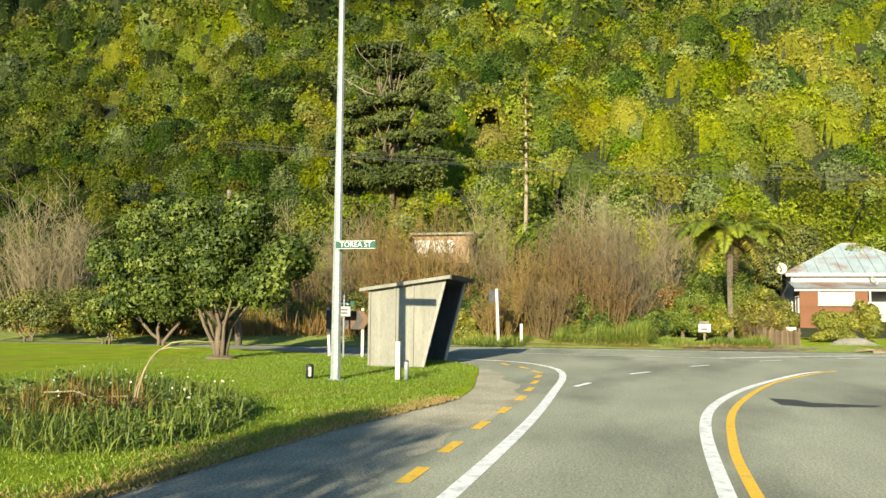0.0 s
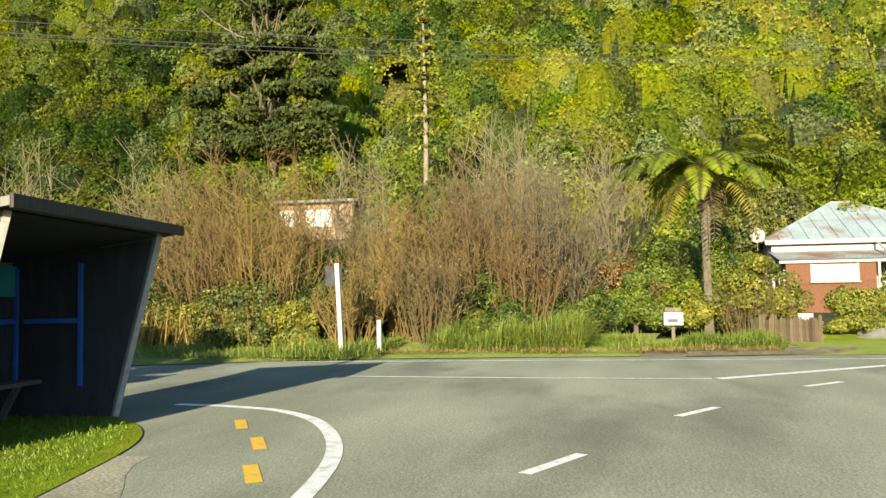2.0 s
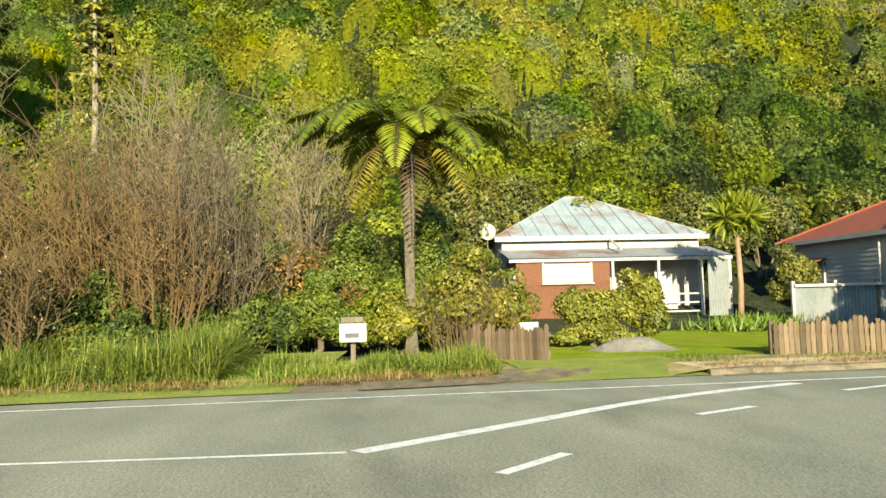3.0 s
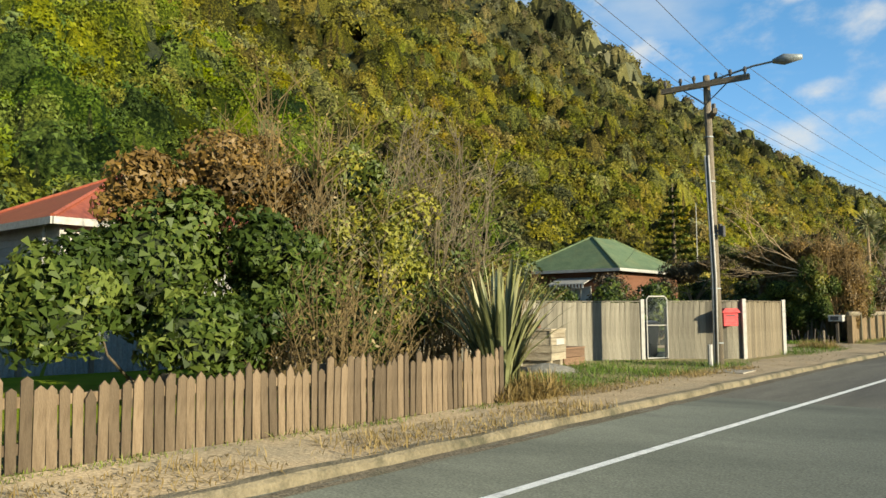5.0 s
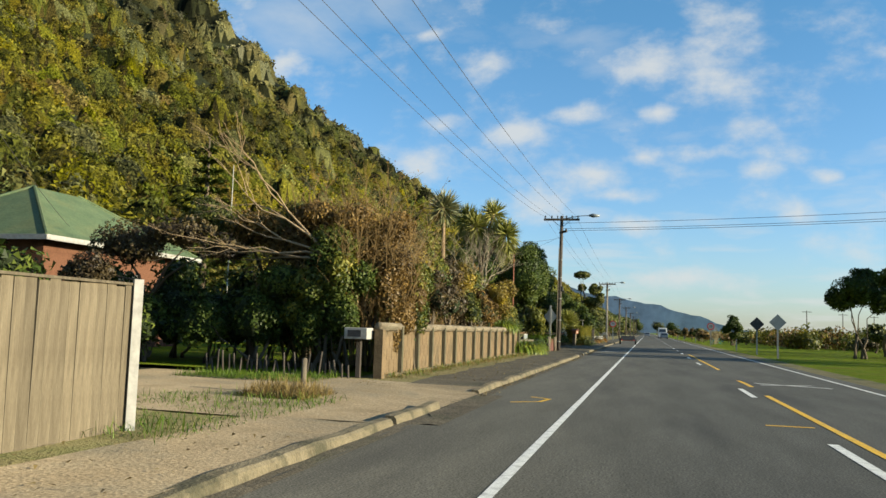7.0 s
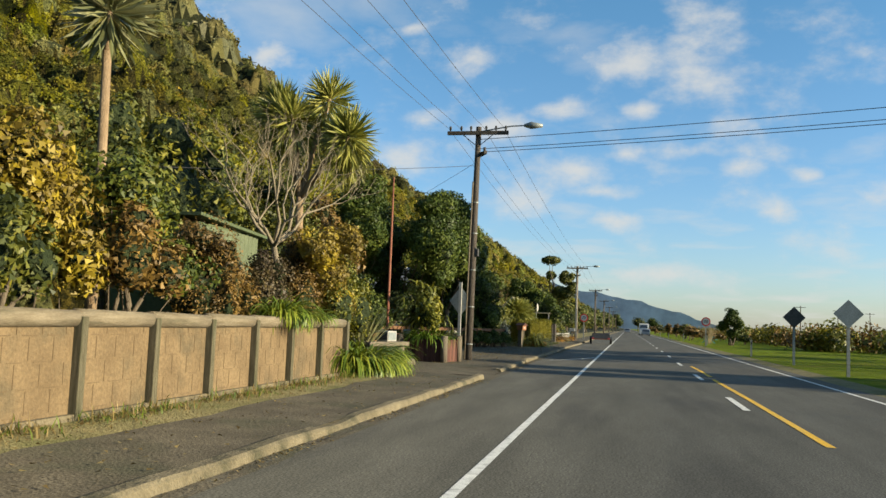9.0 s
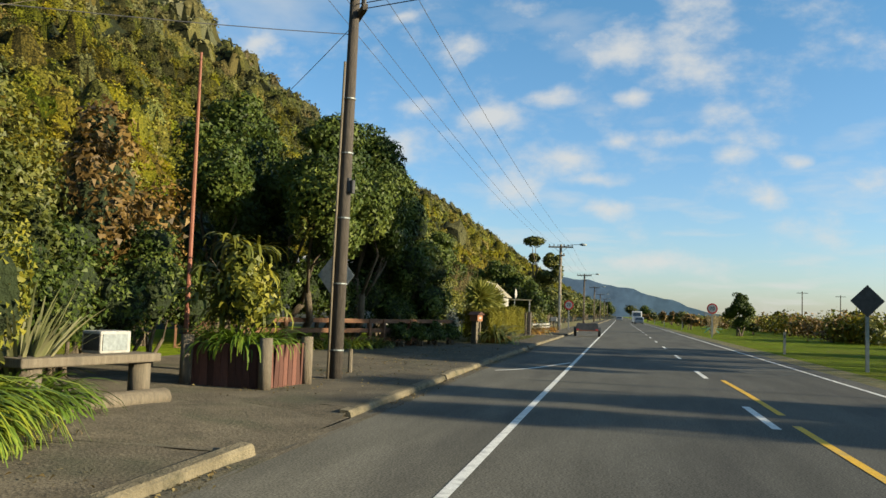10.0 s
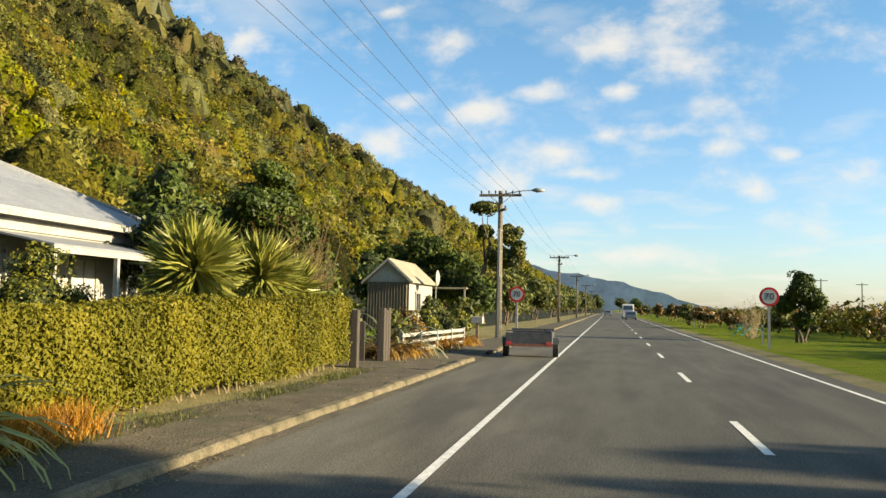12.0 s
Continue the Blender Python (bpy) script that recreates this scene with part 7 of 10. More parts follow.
one("service_cover", Shape().box((0, 0, 0), (0.6, 1.0, 0.03), 4), M_CONC, "grey concrete service cover set in the gravel", "service cover", at=(-2.75, -4.4, 0.115))


# ---- power poles and wires ----
def power_pole(x, y, dark, lean=0.0, lamp=True, h=8.4, fuse=True, thick=1.0):
    m = M_POLED if dark else M_POLEW
    ob = thing("power_pole", x, y, 0.05, 0, ("dark tarred" if dark else "grey weathered") + " timber power pole with crossarms" + (" and street light" if lamp else ""), "power pole", "power poles along the road")
    part("post", Shape().tube([(0, 0, 0), (lean * 0.5, 0, h / 2), (lean, 0, h)], [0.165 * thick, 0.14 * thick, 0.115 * thick], 12), m, ob, smooth=True)
    arm = part("crossarm", Shape().box((lean, -0.16, h - 0.25), (2.2, 0.1, 0.13)), m, ob)
    for k in (-1.0, -0.6, -0.25, 0.3, 0.65, 1.0):
        part("insulator", Shape().tube([(lean + k, -0.16, h - 0.18), (lean + k, -0.16, h - 0.06), (lean + k, -0.16, h)], [0.02, 0.05, 0.03], 7), M_IRON, arm)
    for s_ in (-0.55, 0.55):
        part("brace", Shape().tube([(lean + s_, -0.12, h - 0.3), (lean, -0.12, h - 0.75)], 0.015, 5), M_IRON, arm)
    arm2 = part("crossarm", Shape().box((lean + 0.1, 0.02, h - 1.0), (0.1, 1.0, 0.12), 30), m, ob)
    for k in (-0.4, 0.4):
        part("insulator", Shape().tube([(lean + 0.1 - 0.5 * k, k * 0.9, h - 0.98), (lean + 0.1 - 0.5 * k, k * 0.9, h - 0.82)], 0.05, 7), M_IRON, arm2)
    if lamp:
        la = part("lamp_arm", Shape().tube([(lean + 0.1, -0.16, h - 0.2), (lean + 1.2, -0.16, h - 0.02), (lean + 1.75, -0.16, h)], 0.025, 6), M_STEEL, ob)
        part("lamp_head", Shape().tube([(lean + 1.65, -0.16, h), (lean + 1.9, -0.16, h), (lean + 2.3, -0.16, h - 0.02)], [0.05, 0.13, 0.06], 10), M_STEEL, la, smooth=True)
    if fuse:
        part("fuse_box", Shape().tube([(0.14, -0.05, h * 0.46 + 0.17), (0.14, -0.05, h * 0.46 - 0.1)], 0.05, 10).tube([(0.22, -0.06, h * 0.46 + 0.12), (0.22, -0.06, h * 0.46 - 0.14)], 0.05, 10).box((0.12, -0.05, h * 0.46), (0.2, 0.04, 0.05)), M_IRON, ob)
    for dx_ in ((-0.07, 0.01) if not dark else (-0.1,)):
        part("conduit", Shape().tube([(dx_, -0.17 * thick, 0.02), (dx_ + 0.015, -0.16 * thick, 2.2), (dx_ + lean * 0.8, -0.15 * thick, h - 2)], 0.026, 8), M_WHITE if not dark else M_POLEW, ob, smooth=True)
    for z_ in (0.6, 1.9, 3.2, 4.5, 5.6):
        part("strap", Shape().tube([(lean * z_ / h, -0.012, z_), (lean * z_ / h, -0.012, z_ + 0.025)], (0.185 - 0.006 * z_) * thick, 12), M_STEEL, ob)
    return ob


POLES = [(-3.75, -2.65), (-4.06, 47.3), (-3.9, 106.6), (-4.0, 160), (-4.1, 215), (-4.2, 275), (-4.2, 340), (-4.2, 410)]
power_pole(*POLES[0], False, -0.1, True, 7.15, True, 0.72)
power_pole(*POLES[1], True, 0.1, True, 8.35, True, 0.85)
power_pole(*POLES[2], False, 0.0, True, 7.7, False)
for p in POLES[3:]:
    power_pole(*p, True, 0.0, True, 7.7, False)
one("stub_post", Shape().tube([(0, 0, 0), (0, 0, 0.55)], 0.06, 8), M_WHITE, "short white stub post against the power pole", "post", at=(-3.85, -2.95, 0.08))


def wire(a, b, sag, r=0.012):
    a, b = Vector(a), Vector(b)
    return [a.lerp(b, t / 14) - Vector((0, 0, sag * 4 * (t / 14) * (1 - t / 14))) for t in range(15)], r


def span(name, a, b, offs, sag, label, r=0.008):
    ob = thing(name, 0, 0, 0, 0, label, "power line")
    for dx, dz in offs:
        pts, rr = wire((a[0] + dx, a[1], a[2] + dz), (b[0] + dx, b[1], b[2] + dz), sag, r)
        part("wire", Shape().tube(pts, rr, 4, False), M_WIRE, ob)


OFFS = [(-1.0, 0), (-0.6, 0.02), (0.3, 0), (1.0, 0.01)]
tops = [7.15, 8.35, 7.7] + [7.7] * 5
span("power_lines", (3.4, -51.8, 8.4), (POLES[0][0], POLES[0][1], 7.15), [(-0.8, 0), (-0.4, 0), (0.5, 0.02)], 0.9, "sagging power wires along the foot of the hill")
for (p, za), (q, zb) in zip(list(zip(POLES, tops))[:-1], list(zip(POLES, tops))[1:]):
    span("power_lines", (p[0], p[1] - 0.16, za), (q[0], q[1] - 0.16, zb), OFFS, 0.55, "sagging power wires between the roadside poles")
span("power_lines", (POLES[1][0], POLES[1][1], 7.6), (38.4, 31.9, 8.3), [(0, 0), (0.1, 0.35), (0, -0.12)], 0.5, "power wires crossing the road towards the shore", 0.011)
span("service_line", (POLES[1][0], POLES[1][1], 7.1), (-17, 60, 4.4), [(0, 0)], 0.4, "service wire to a house")
span("service_line", (POLES[1][0], POLES[1][1], 7.0), (-17, 30, 4.4), [(0, 0)], 0.4, "service wire to a house")
span("service_line", (POLES[0][0], POLES[0][1], 6.4), (-17, 19, 4.2), [(0, 0)], 0.4, "service wire to a house")


# ---- gardens, wall and trees further north ----
def near(v):
    return float(land(np.array(v[0], float), np.array(v[1], float)))


# green-roofed brick house
hg = thing("house", 0, 0, 0, 0, "brick house with a mossy green hipped roof", "house")
part("wall", Shape().box((-20.0, 22.0, 1.9), (5.8, 8.0, 3.8)), M_BRICK, hg)
rf, ra, rb = hip(-22.9, -17.1, 18.0, 26.0, 3.75, 2.1, 0.5)
rp = part("roof", rf, M_TINGREEN, hg)
for e, q in ((ra, (-16.6, 17.5)), (ra, (-23.4, 17.5)), (rb, (-16.6, 26.5))):
    part("ridge_cap", Shape().tube([(*e, 5.86), (*q, 3.78)], 0.06, 6), M_TINGREEN, rp)
part("fascia", Shape().box((-20.0, 17.47, 3.70), (6.9, 0.06, 0.16)).box((-16.57, 22, 3.70), (0.06, 9.1, 0.16)), M_WHITE, hg, "white gutter boards")
part("awning", Shape().prism([(-20.6, 17.95, 3.3), (-18.4, 17.95, 3.3), (-18.4, 16.9, 2.95), (-20.6, 16.9, 2.95)], (0, 0, 0.05)), M_WHITE, hg, "white awning over the window")
for k in range(11):
    part("awning_slat", Shape().box((-20.5 + 0.2 * k, 16.9, 2.85), (0.1, 0.03, 0.22)), M_WHITE, hg)
window(hg, (-19.5, 18.0, 2.3), 1.8, 1.0, "y", M_CURTAIN, 2)
window(hg, (-17.1, 22, 2.3), 1.8, 1.0, "x", None, 2)
tk = thing("water_tank", -21.0, 15.0, 0.2, 0, "small round white tank behind the fence", "tank")
part("drum", Shape().tube([(0, 0, 1.8), (0, 0, 2.6), (0, 0, 2.75)], [0.42, 0.42, 0.25], 14), M_WHITE, tk, smooth=True)
part("stand", Shape().box((0, 0, 0.9), (0.7, 0.7, 1.8)), M_POLEW, tk)

# norfolk pine
nz_ = near((-21, 33.5))
np_ = thing("norfolk_pine", -20.5, 33.5, nz_, 0, "dark tiered norfolk pine behind the houses", "tree")
part("trunk", Shape().tube([(0, 0, 0), (0, 0, 6), (0, 0, 10.6 - nz_)], [0.25, 0.16, 0.03], 8), M_BARK, np_, smooth=True)
for k in range(15):
    zz = 2.0 + k * (8.4 - nz_) / 15
    rr = 2.5 * (1 - k / 16.5)
    n = int(90 + 260 * rr / 2.5)
    a = np.round(rng.uniform(0, 6.283, n) / (6.283 / 7)) * (6.283 / 7) + k * 0.4 + rng.normal(0, 0.13, n)
    q = rr * rng.random(n) ** 0.6
    c = np.column_stack([q * np.cos(a), q * np.sin(a), zz + 0.12 * q + rng.normal(0, 0.06, n)])
    d = np.column_stack([np.cos(a), np.sin(a), np.full(n, 0.25)])
    part("branch_tier", leaf_mesh("branch_tier", c, np.array([0, 0, 1.0]) + rng.normal(0, 0.3, (n, 3)), 0.2, 0.07, rng.random(n), L_DARK, d), L_DARK, np_)
one("mast", Shape().tube([(0, 0, 0), (0, 0, 7.2)], [0.04, 0.025], 6), M_WHITE, "thin white mast among the trees", "mast", at=(-18, 31.5, 1.5))

# hedge row and shrubs behind the board fence and drive
def bush(x, y, r, h, m, label, n=None, leaf=0.075, name="shrub", z=None, stems=4, lump=0.36, fork=0.35, bark=None):
    b = [(0, 0, h * 0.55, r, r * 1.05, h * 0.48), (r * 0.35, r * 0.5, h * 0.42, r * 0.7, r * 0.7, h * 0.4), (r * 0.35, -r * 0.55, h * 0.45, r * 0.7, r * 0.7, h * 0.4), (0, 0.1, h * 0.8, r * 0.65, r * 0.7, h * 0.22)]
    return tree(name, x, y, 0.15 if z is None else z, b, int((n or 2600 * r * max(1, h / 2)) * (1.1 if 5 < y < 84 and x > -10 else 0.42 if y > 84 or x < -9.5 else 0.7)), leaf * (0.8 if 5 < y < 84 and x > -10 else 1.2), m, label, 0.05 + 0.03 * r, bark, "shrub" if h < 4 else "tree", stems=stems, lump=lump, sub=20, fork=fork)


for x, y, r, h, m, lab in ((-11, -3.5, 1.6, 3.0, L_OLIVE, "olive shrub behind the board fence"), (-12, 0.5, 2.0, 3.4, L_OLIVE, "olive shrub behind the board fence"), (-13.5, -7, 2.2, 3.6, L_DARK, "dark green shrub behind the board fence"), (-10.5, -6.2, 1.1, 2.3, L_YELLOW, "yellow-green shrub behind the board fence"), (-14.5, 4.5, 2.0, 3.2, L_OLIVE, "broad olive shrub in the garden"),
                           (-11.5, 6.5, 1.5, 2.6, L_DARK, "dark hedge shrub beside the drive"), (-11, 9.5, 1.5, 2.7, L_DARK, "dark hedge shrub beside the drive"), (-13.5, 10.5, 1.8, 3.2, L_MAROON, "dark reddish shrub in the garden")):
    bush(x, y, r, h, m, lab)

# dark thicket behind the return wall, and beneath the big trees
for x_, y_, r_, h_, m_ in ((-6.6, 18.4, 1.5, 3.0, L_DARK), (-8.4, 18.8, 1.6, 3.0, L_DARK), (-10.4, 18.6, 1.7, 3.0, L_DARK), (-12.4, 18.0, 1.7, 3.2, L_DARK), (-14.2, 17.0, 1.7, 3.0, L_DARK), (-7.0, 16.3, 1.1, 1.9, L_DARK), (-8.6, 16.4, 1.2, 2.1, L_DARK), (-10.2, 16.2, 1.2, 2.1, L_DARK), (-11.8, 15.6, 1.2, 2.0, L_DARK), (-13.4, 14.8, 1.2, 2.0, L_DARK), (-15.0, 13.6, 1.3, 2.4, L_DARK), (-16.6, 12.2, 1.4, 2.6, L_DARK), (-18.2, 10.8, 1.4, 2.6, L_DARK), (-8.9, 61.4, 1.2, 2.4, L_DARK), (-7.6, 63.4, 1.2, 2.4, L_DARK)):
    bush(x_, y_, r_, h_, m_, "dark tangled shrub in deep shade", None, 0.075)

# bush right behind the two old houses
for x_, y_, r_, h_, m_ in ((-21.5, -31.0, 2.0, 4.4, L_FERN), (-24.5, -28.0, 2.4, 5.0, L_OLIVE), (-26.5, -24.5, 2.2, 4.6, L_OLIVE), (-25.5, -20.0, 2.2, 4.6, L_FERN), (-24.5, -16.5, 2.2, 4.6, L_OLIVE), (-25.5, -12.5, 2.2, 4.8, L_OLIVE), (-20.0, -33.5, 2.2, 4.8, L_OLIVE), (-25, -7.5, 2.4, 4.8, L_OLIVE)):
    bush(x_, y_, r_, h_, m_, "bushy green growth behind the old houses", None, 0.1, z=float(land(np.array(x_), np.array(y_))))

# overgrown corner at the wall
for x_, y_, r_, h_, m_, z_, lab_ in ((-5.2, 20.6, 0.8, 1.9, L_MAROON, 1.3, "dark reddish creeper spilling over the wall top"), (-5.3, 23.2, 0.8, 1.7, L_MAROON, 1.3, "dark reddish creeper spilling over the wall top"), (-5.2, 26.0, 0.7, 1.6, L_OLIVE, 1.2, "olive creeper spilling over the wall top"), (-5.3, 28.6, 0.8, 1.8, L_RUST, 1.2, "rusty creeper spilling over the wall top")):
    bush(x_, y_, r_, h_, m_, lab_, None, 0.07, z=z_)


def limbs(ob, a, d, length, r, depth, material, spread=0.55, lift=0.25):
    """A bare limb that forks again and again into thinner ones, one part a main limb."""
    s = Shape()

    def grow(p, d, length, r, depth):
        side_d = Vector((random.gauss(0, 1), random.gauss(0, 1), random.gauss(0, 1))) * 0.18
        m = p + (d + side_d).normalized() * length * 0.5
        e = m + (d - side_d * 0.6 + Vector((0, 0, lift * 0.4))).normalized() * length * 0.5
        s.tube([p, m, e], [r, r * 0.82, r * 0.62], 5 if r > 0.02 else 3, False)
        if depth:
            for k in range(random.choice((2, 2, 3))):
                nd = (d + Vector((random.gauss(0, spread), random.gauss(0, spread), random.gauss(lift, spread * 0.7)))).normalized()
                grow(e if k < 2 else m, nd, length * random.uniform(0.58, 0.82), r * 0.6, depth - 1)

    grow(Vector(a), Vector(d).normalized(), length, r, depth)
    return part("limb", s, material, ob, smooth=True)


def bare_tree(x, y, z, label, trunk, dirs, r, length, material, depth=5, spread=0.5, lift=0.2):
    """A leafless tree: a bent trunk through the given points, and forking limbs in the given directions."""
    ob = thing("bare_tree", x, y, z, 0, label, "tree")
    part("trunk", Shape().tube(trunk, [r * 1.35] + [r] * (len(trunk) - 2) + [r * 0.85], 8), material, ob, smooth=True)
    for d in dirs:
        limbs(ob, trunk[-1], d, length * random.uniform(0.85, 1.15), r * 0.62, depth, material, spread, lift)
    return ob


M_LIMB = surface("sunlit tan limbs", (0.24, 0.17, 0.095), (0.34, 0.25, 0.15), 3, 0.9, 0.3, fine=25)
bare_tree(-6.6, 15.4, 0.2, "leafless tree with long pale arching limbs over the drive", [(0, 0.9, -0.1), (0.0, 0.5, 1.6), (0.1, 0.1, 2.75)], [(-1, -0.1, 0.10), (-1, -0.05, 0.32), (-0.7, -0.1, 0.7), (-1, -0.25, 0.0), (-0.65, -0.15, 0.5)], 0.07, 1.55, M_LIMB, 4, 0.27, 0.03)
tree("overhanging_tree", -12.4, 16.2, 0.2, [(0, -0.6, 3.1, 1.7, 1.3, 0.8), (1.6, -0.7, 3.4, 1.3, 1.1, 0.6), (-0.6, -1.4, 2.3, 1.2, 0.9, 0.8), (2.8, -0.6, 3.0, 0.9, 0.9, 0.5)], 15000, 0.055, L_MAROON, "dark reddish leafy tree overhanging the drive", 0.12, sub=22, lump=0.4, fork=0.5, core=0)
tree("overhanging_tree", -9.2, 16.8, 0.2, [(0, 0, 3.6, 1.6, 1.2, 0.7), (-1.6, 0.3, 4.0, 1.3, 1.1, 0.7), (1.3, 0.2, 3.9, 1.2, 1.1, 0.8)], 13000, 0.055, L_OLIVE, "olive leafy tree overhanging the drive", 0.12, sub=22, lump=0.4, fork=0.6)
tree("overgrown_shrub", -6.7, 15.3, 0.15, [(-0.2, -0.1, 2.0, 0.8, 0.7, 0.9), (0.5, 0, 2.4, 0.8, 0.8, 1.0), (0.1, 0.4, 3.2, 0.9, 0.8, 0.8), (-0.7, 0.2, 1.5, 0.6, 0.6, 0.7)], 15000, 0.055, L_SUNNY, "glossy green overgrown shrub beside the drive", 0.1, category="shrub", stems=3, sub=24, lump=0.38)
tree("overgrown_shrub", -5.6, 16.6, 0.15, [(0, 0, 2.9, 0.95, 1.2, 1.3), (0.2, 0.6, 3.7, 0.9, 1.0, 0.7), (-0.5, -0.4, 3.9, 0.9, 0.9, 0.7), (0.5, -0.9, 1.9, 0.5, 0.6, 1.2)], 15000, 0.045, L_RUST, "rusty brown overgrown shrub above the wall corner", 0.1, category="shrub", stems=4, sub=26, lump=0.42, core=0.3)
tree("overgrown_shrub", -8.0, 16.6, 0.15, [(0, 0, 3.2, 1.5, 1.0, 0.8), (0.8, -0.3, 3.9, 1.2, 1.0, 0.7), (-1.1, -0.2, 3.7, 1.2, 0.9, 0.7), (1.2, -0.5, 2.6, 0.8, 0.8, 0.8)], 15000, 0.05, L_RUST, "rusty brown overgrown shrub above the drive", 0.1, category="shrub", stems=4, sub=26, lump=0.45, fork=0.5, core=0)
twigs(-5.9, 16.2, 0.3, 5.0, 1.5, 60, M_TWIGRED, "rusty leafless twigs crowning the overgrown corner", r=0.016, side=12, fuzz=L_RUST, fine=0.5)
twigs(-7.3, 16.8, 0.3, 5.0, 1.5, 50, M_TWIGRED, "rusty leafless twigs crowning the overgrown corner", r=0.016, side=12, fuzz=L_RUST, fine=0.5)
tree("overgrown_shrub", -6.1, 15.3, 0.15, [(0, 0, 1.5, 0.8, 0.7, 1.2), (-0.9, 0.1, 1.2, 0.8, 0.7, 1.0), (0.4, 0.2, 2.3, 0.7, 0.7, 0.8), (-0.4, 0, 2.6, 0.8, 0.7, 0.7)], 22000, 0.05, L_DARK, "dense dark green shrub filling the wall corner", 0.08, category="shrub", stems=3, sub=30, lump=0.36, core=0.5)
tree("overgrown_shrub", -8.4, 15.2, 0.15, [(0, 0, 1.3, 1.2, 0.7, 1.1), (-1.5, 0, 1.1, 1.1, 0.7, 1.0), (0.6, 0.2, 2.2, 1.1, 0.7, 0.8)], 16000, 0.055, L_DARK, "dense dark green shrub in the shade beside the drive", 0.08, category="shrub", stems=3, sub=30, lump=0.36, core=0.5)
tree("creeper", -4.95, 15.6, 0.1, [(0.1, 0, 0.9, 0.3, 0.5, 0.8), (0.2, 0.8, 1.5, 0.35, 0.7, 0.8), (0.2, 1.9, 1.9, 0.4, 0.7, 0.8), (0, 0.6, 2.6, 0.6, 0.9, 0.8)], 15000, 0.042, L_RUST, "rusty creeper hanging over the wall's end", 0.04, category="creeper", stems=2, sub=24, lump=0.4, core=0)
tree("creeper", -4.85, 17.4, 0.1, [(0.1, 0, 1.6, 0.4, 0.7, 1.0), (0, 0.4, 2.5, 0.6, 0.9, 0.8)], 6000, 0.05, L_SUNNY, "green creeper hanging over the wall", 0.04, category="creeper", stems=2, sub=24, lump=0.4, core=0)
for x_, y_, r_, h_, m_, lab_, lf_ in ((-5.3, 45.5, 0.85, 2.0, L_YELLOW, "large yellow-green leafy plant filling the garden bed", 0.1), (-7.6, 42.4, 1.3, 2.5, L_DARK, "dark shrub behind the bench", 0.07), (-8.2, 44.6, 1.5, 3.0, L_DARK, "dark shrub behind the garden bed", 0.07), (-8.4, 47.6, 1.6, 3.2, L_DARK, "dark shrub behind the garden bed", 0.07), (-9.8, 43.2, 2.0, 6.4, L_OLIVE, "tall olive tree behind the garden bed", 0.08), (-10.2, 48.2, 2.1, 6.2, L_RUST, "tall bronze tree behind the garden bed", 0.08)):
    bush(x_, y_, r_, h_, m_, lab_, None, lf_, z=0.6 if h_ == 2.0 else None)
for x_, y_, r_, h_, m_, lab_ in ((-6.9, 38.4, 1.25, 3.6, L_RUST, "bronze leafy shrub above the lilies"), (-6.3, 39.6, 0.95, 3.5, L_YELLOW, "yellow-leaved shrub above the lilies"), (-6.1, 34.4, 0.8, 2.7, L_MAROON, "dark reddish shrub before the shed"), (-6.0, 32.6, 0.8, 2.9, L_RUST, "bronze shrub before the shed")):
    bush(x_, y_, r_, h_, m_, lab_, int(9000 * r_), 0.05)
tree("garden_shrub", -6.2, 38.7, 0.2, [(0, 0, 2.4, 0.9, 1.0, 1.2), (0.2, 0.7, 3.2, 0.8, 0.9, 0.8), (0.1, -0.8, 2.8, 0.8, 0.9, 0.8), (0.3, 0.2, 1.5, 0.7, 1.0, 0.8)], 15000, 0.055, L_BRONZE, "bronze and yellow leafy shrub above the lilies", 0.09, category="shrub", stems=5, sub=26, lump=0.4, core=0)
for k, (y_, m_, lab_) in enumerate(((18.6, L_MAROON, "dark reddish shrub crowding over the wall"), (20.8, L_BRONZE, "bronze leafy shrub crowding over the wall"), (23.0, L_SUNNY, "green and yellow shrub crowding over the wall"), (25.2, L_MAROON, "dark reddish shrub crowding over the wall"), (27.4, L_BRONZE, "bronze leafy shrub crowding over the wall"), (29.6, L_SUNNY, "green and yellow shrub crowding over the wall"))):
    tree("garden_shrub", -6.0, y_, 0.2, [(0, 0, 2.3, 1.0, 1.3, 1.2), (0.5, 0.5, 1.8, 0.7, 0.9, 0.7), (0.3, -0.6, 3.0, 0.9, 1.0, 0.8), (-0.3, 0.5, 3.3 - 0.1 * k, 0.9, 1.1, 0.8)], 9500, 0.055, m_, lab_, 0.08, category="shrub", stems=4, sub=24, lump=0.4, core=0.35)
for y_ in (19.5, 22.0, 24.5):
    twigs(-6.4, y_, 0.3, 4.9 - 0.08 * y_ + 1.4, 1.4, 36, M_TWIGRED, "rusty leafless twigs above the wall shrubs", r=0.015, side=11, fuzz=L_RUST, fine=0.5)
bush(-6.6, 32.8, 1.3, 3.2, L_RUST, "brownish red shrub behind the wall", 10000, 0.042)
bush(-6.3, 39.4, 1.3, 3.3, L_YELLOW, "yellow-leaved shrub with dark red flowers behind the wall", 5200, 0.07)
bush(-7.0, 37.2, 1.0, 2.9, L_MAROON, "dark red-leaved shrub behind the wall", 7500, 0.042)
bush(-8.8, 42.5, 1.8, 4.6, L_OLIVE, "tall mixed green shrub behind the bench", 7500, 0.08)
bush(-9.8, 34.5, 1.8, 6.6, L_OLIVE, "tall green tree behind the shed", 6500, 0.09)
bush(-11.5, 39.5, 2.4, 7.6, L_YELLOW, "tall yellowish tree behind the garden", 8000, 0.09)
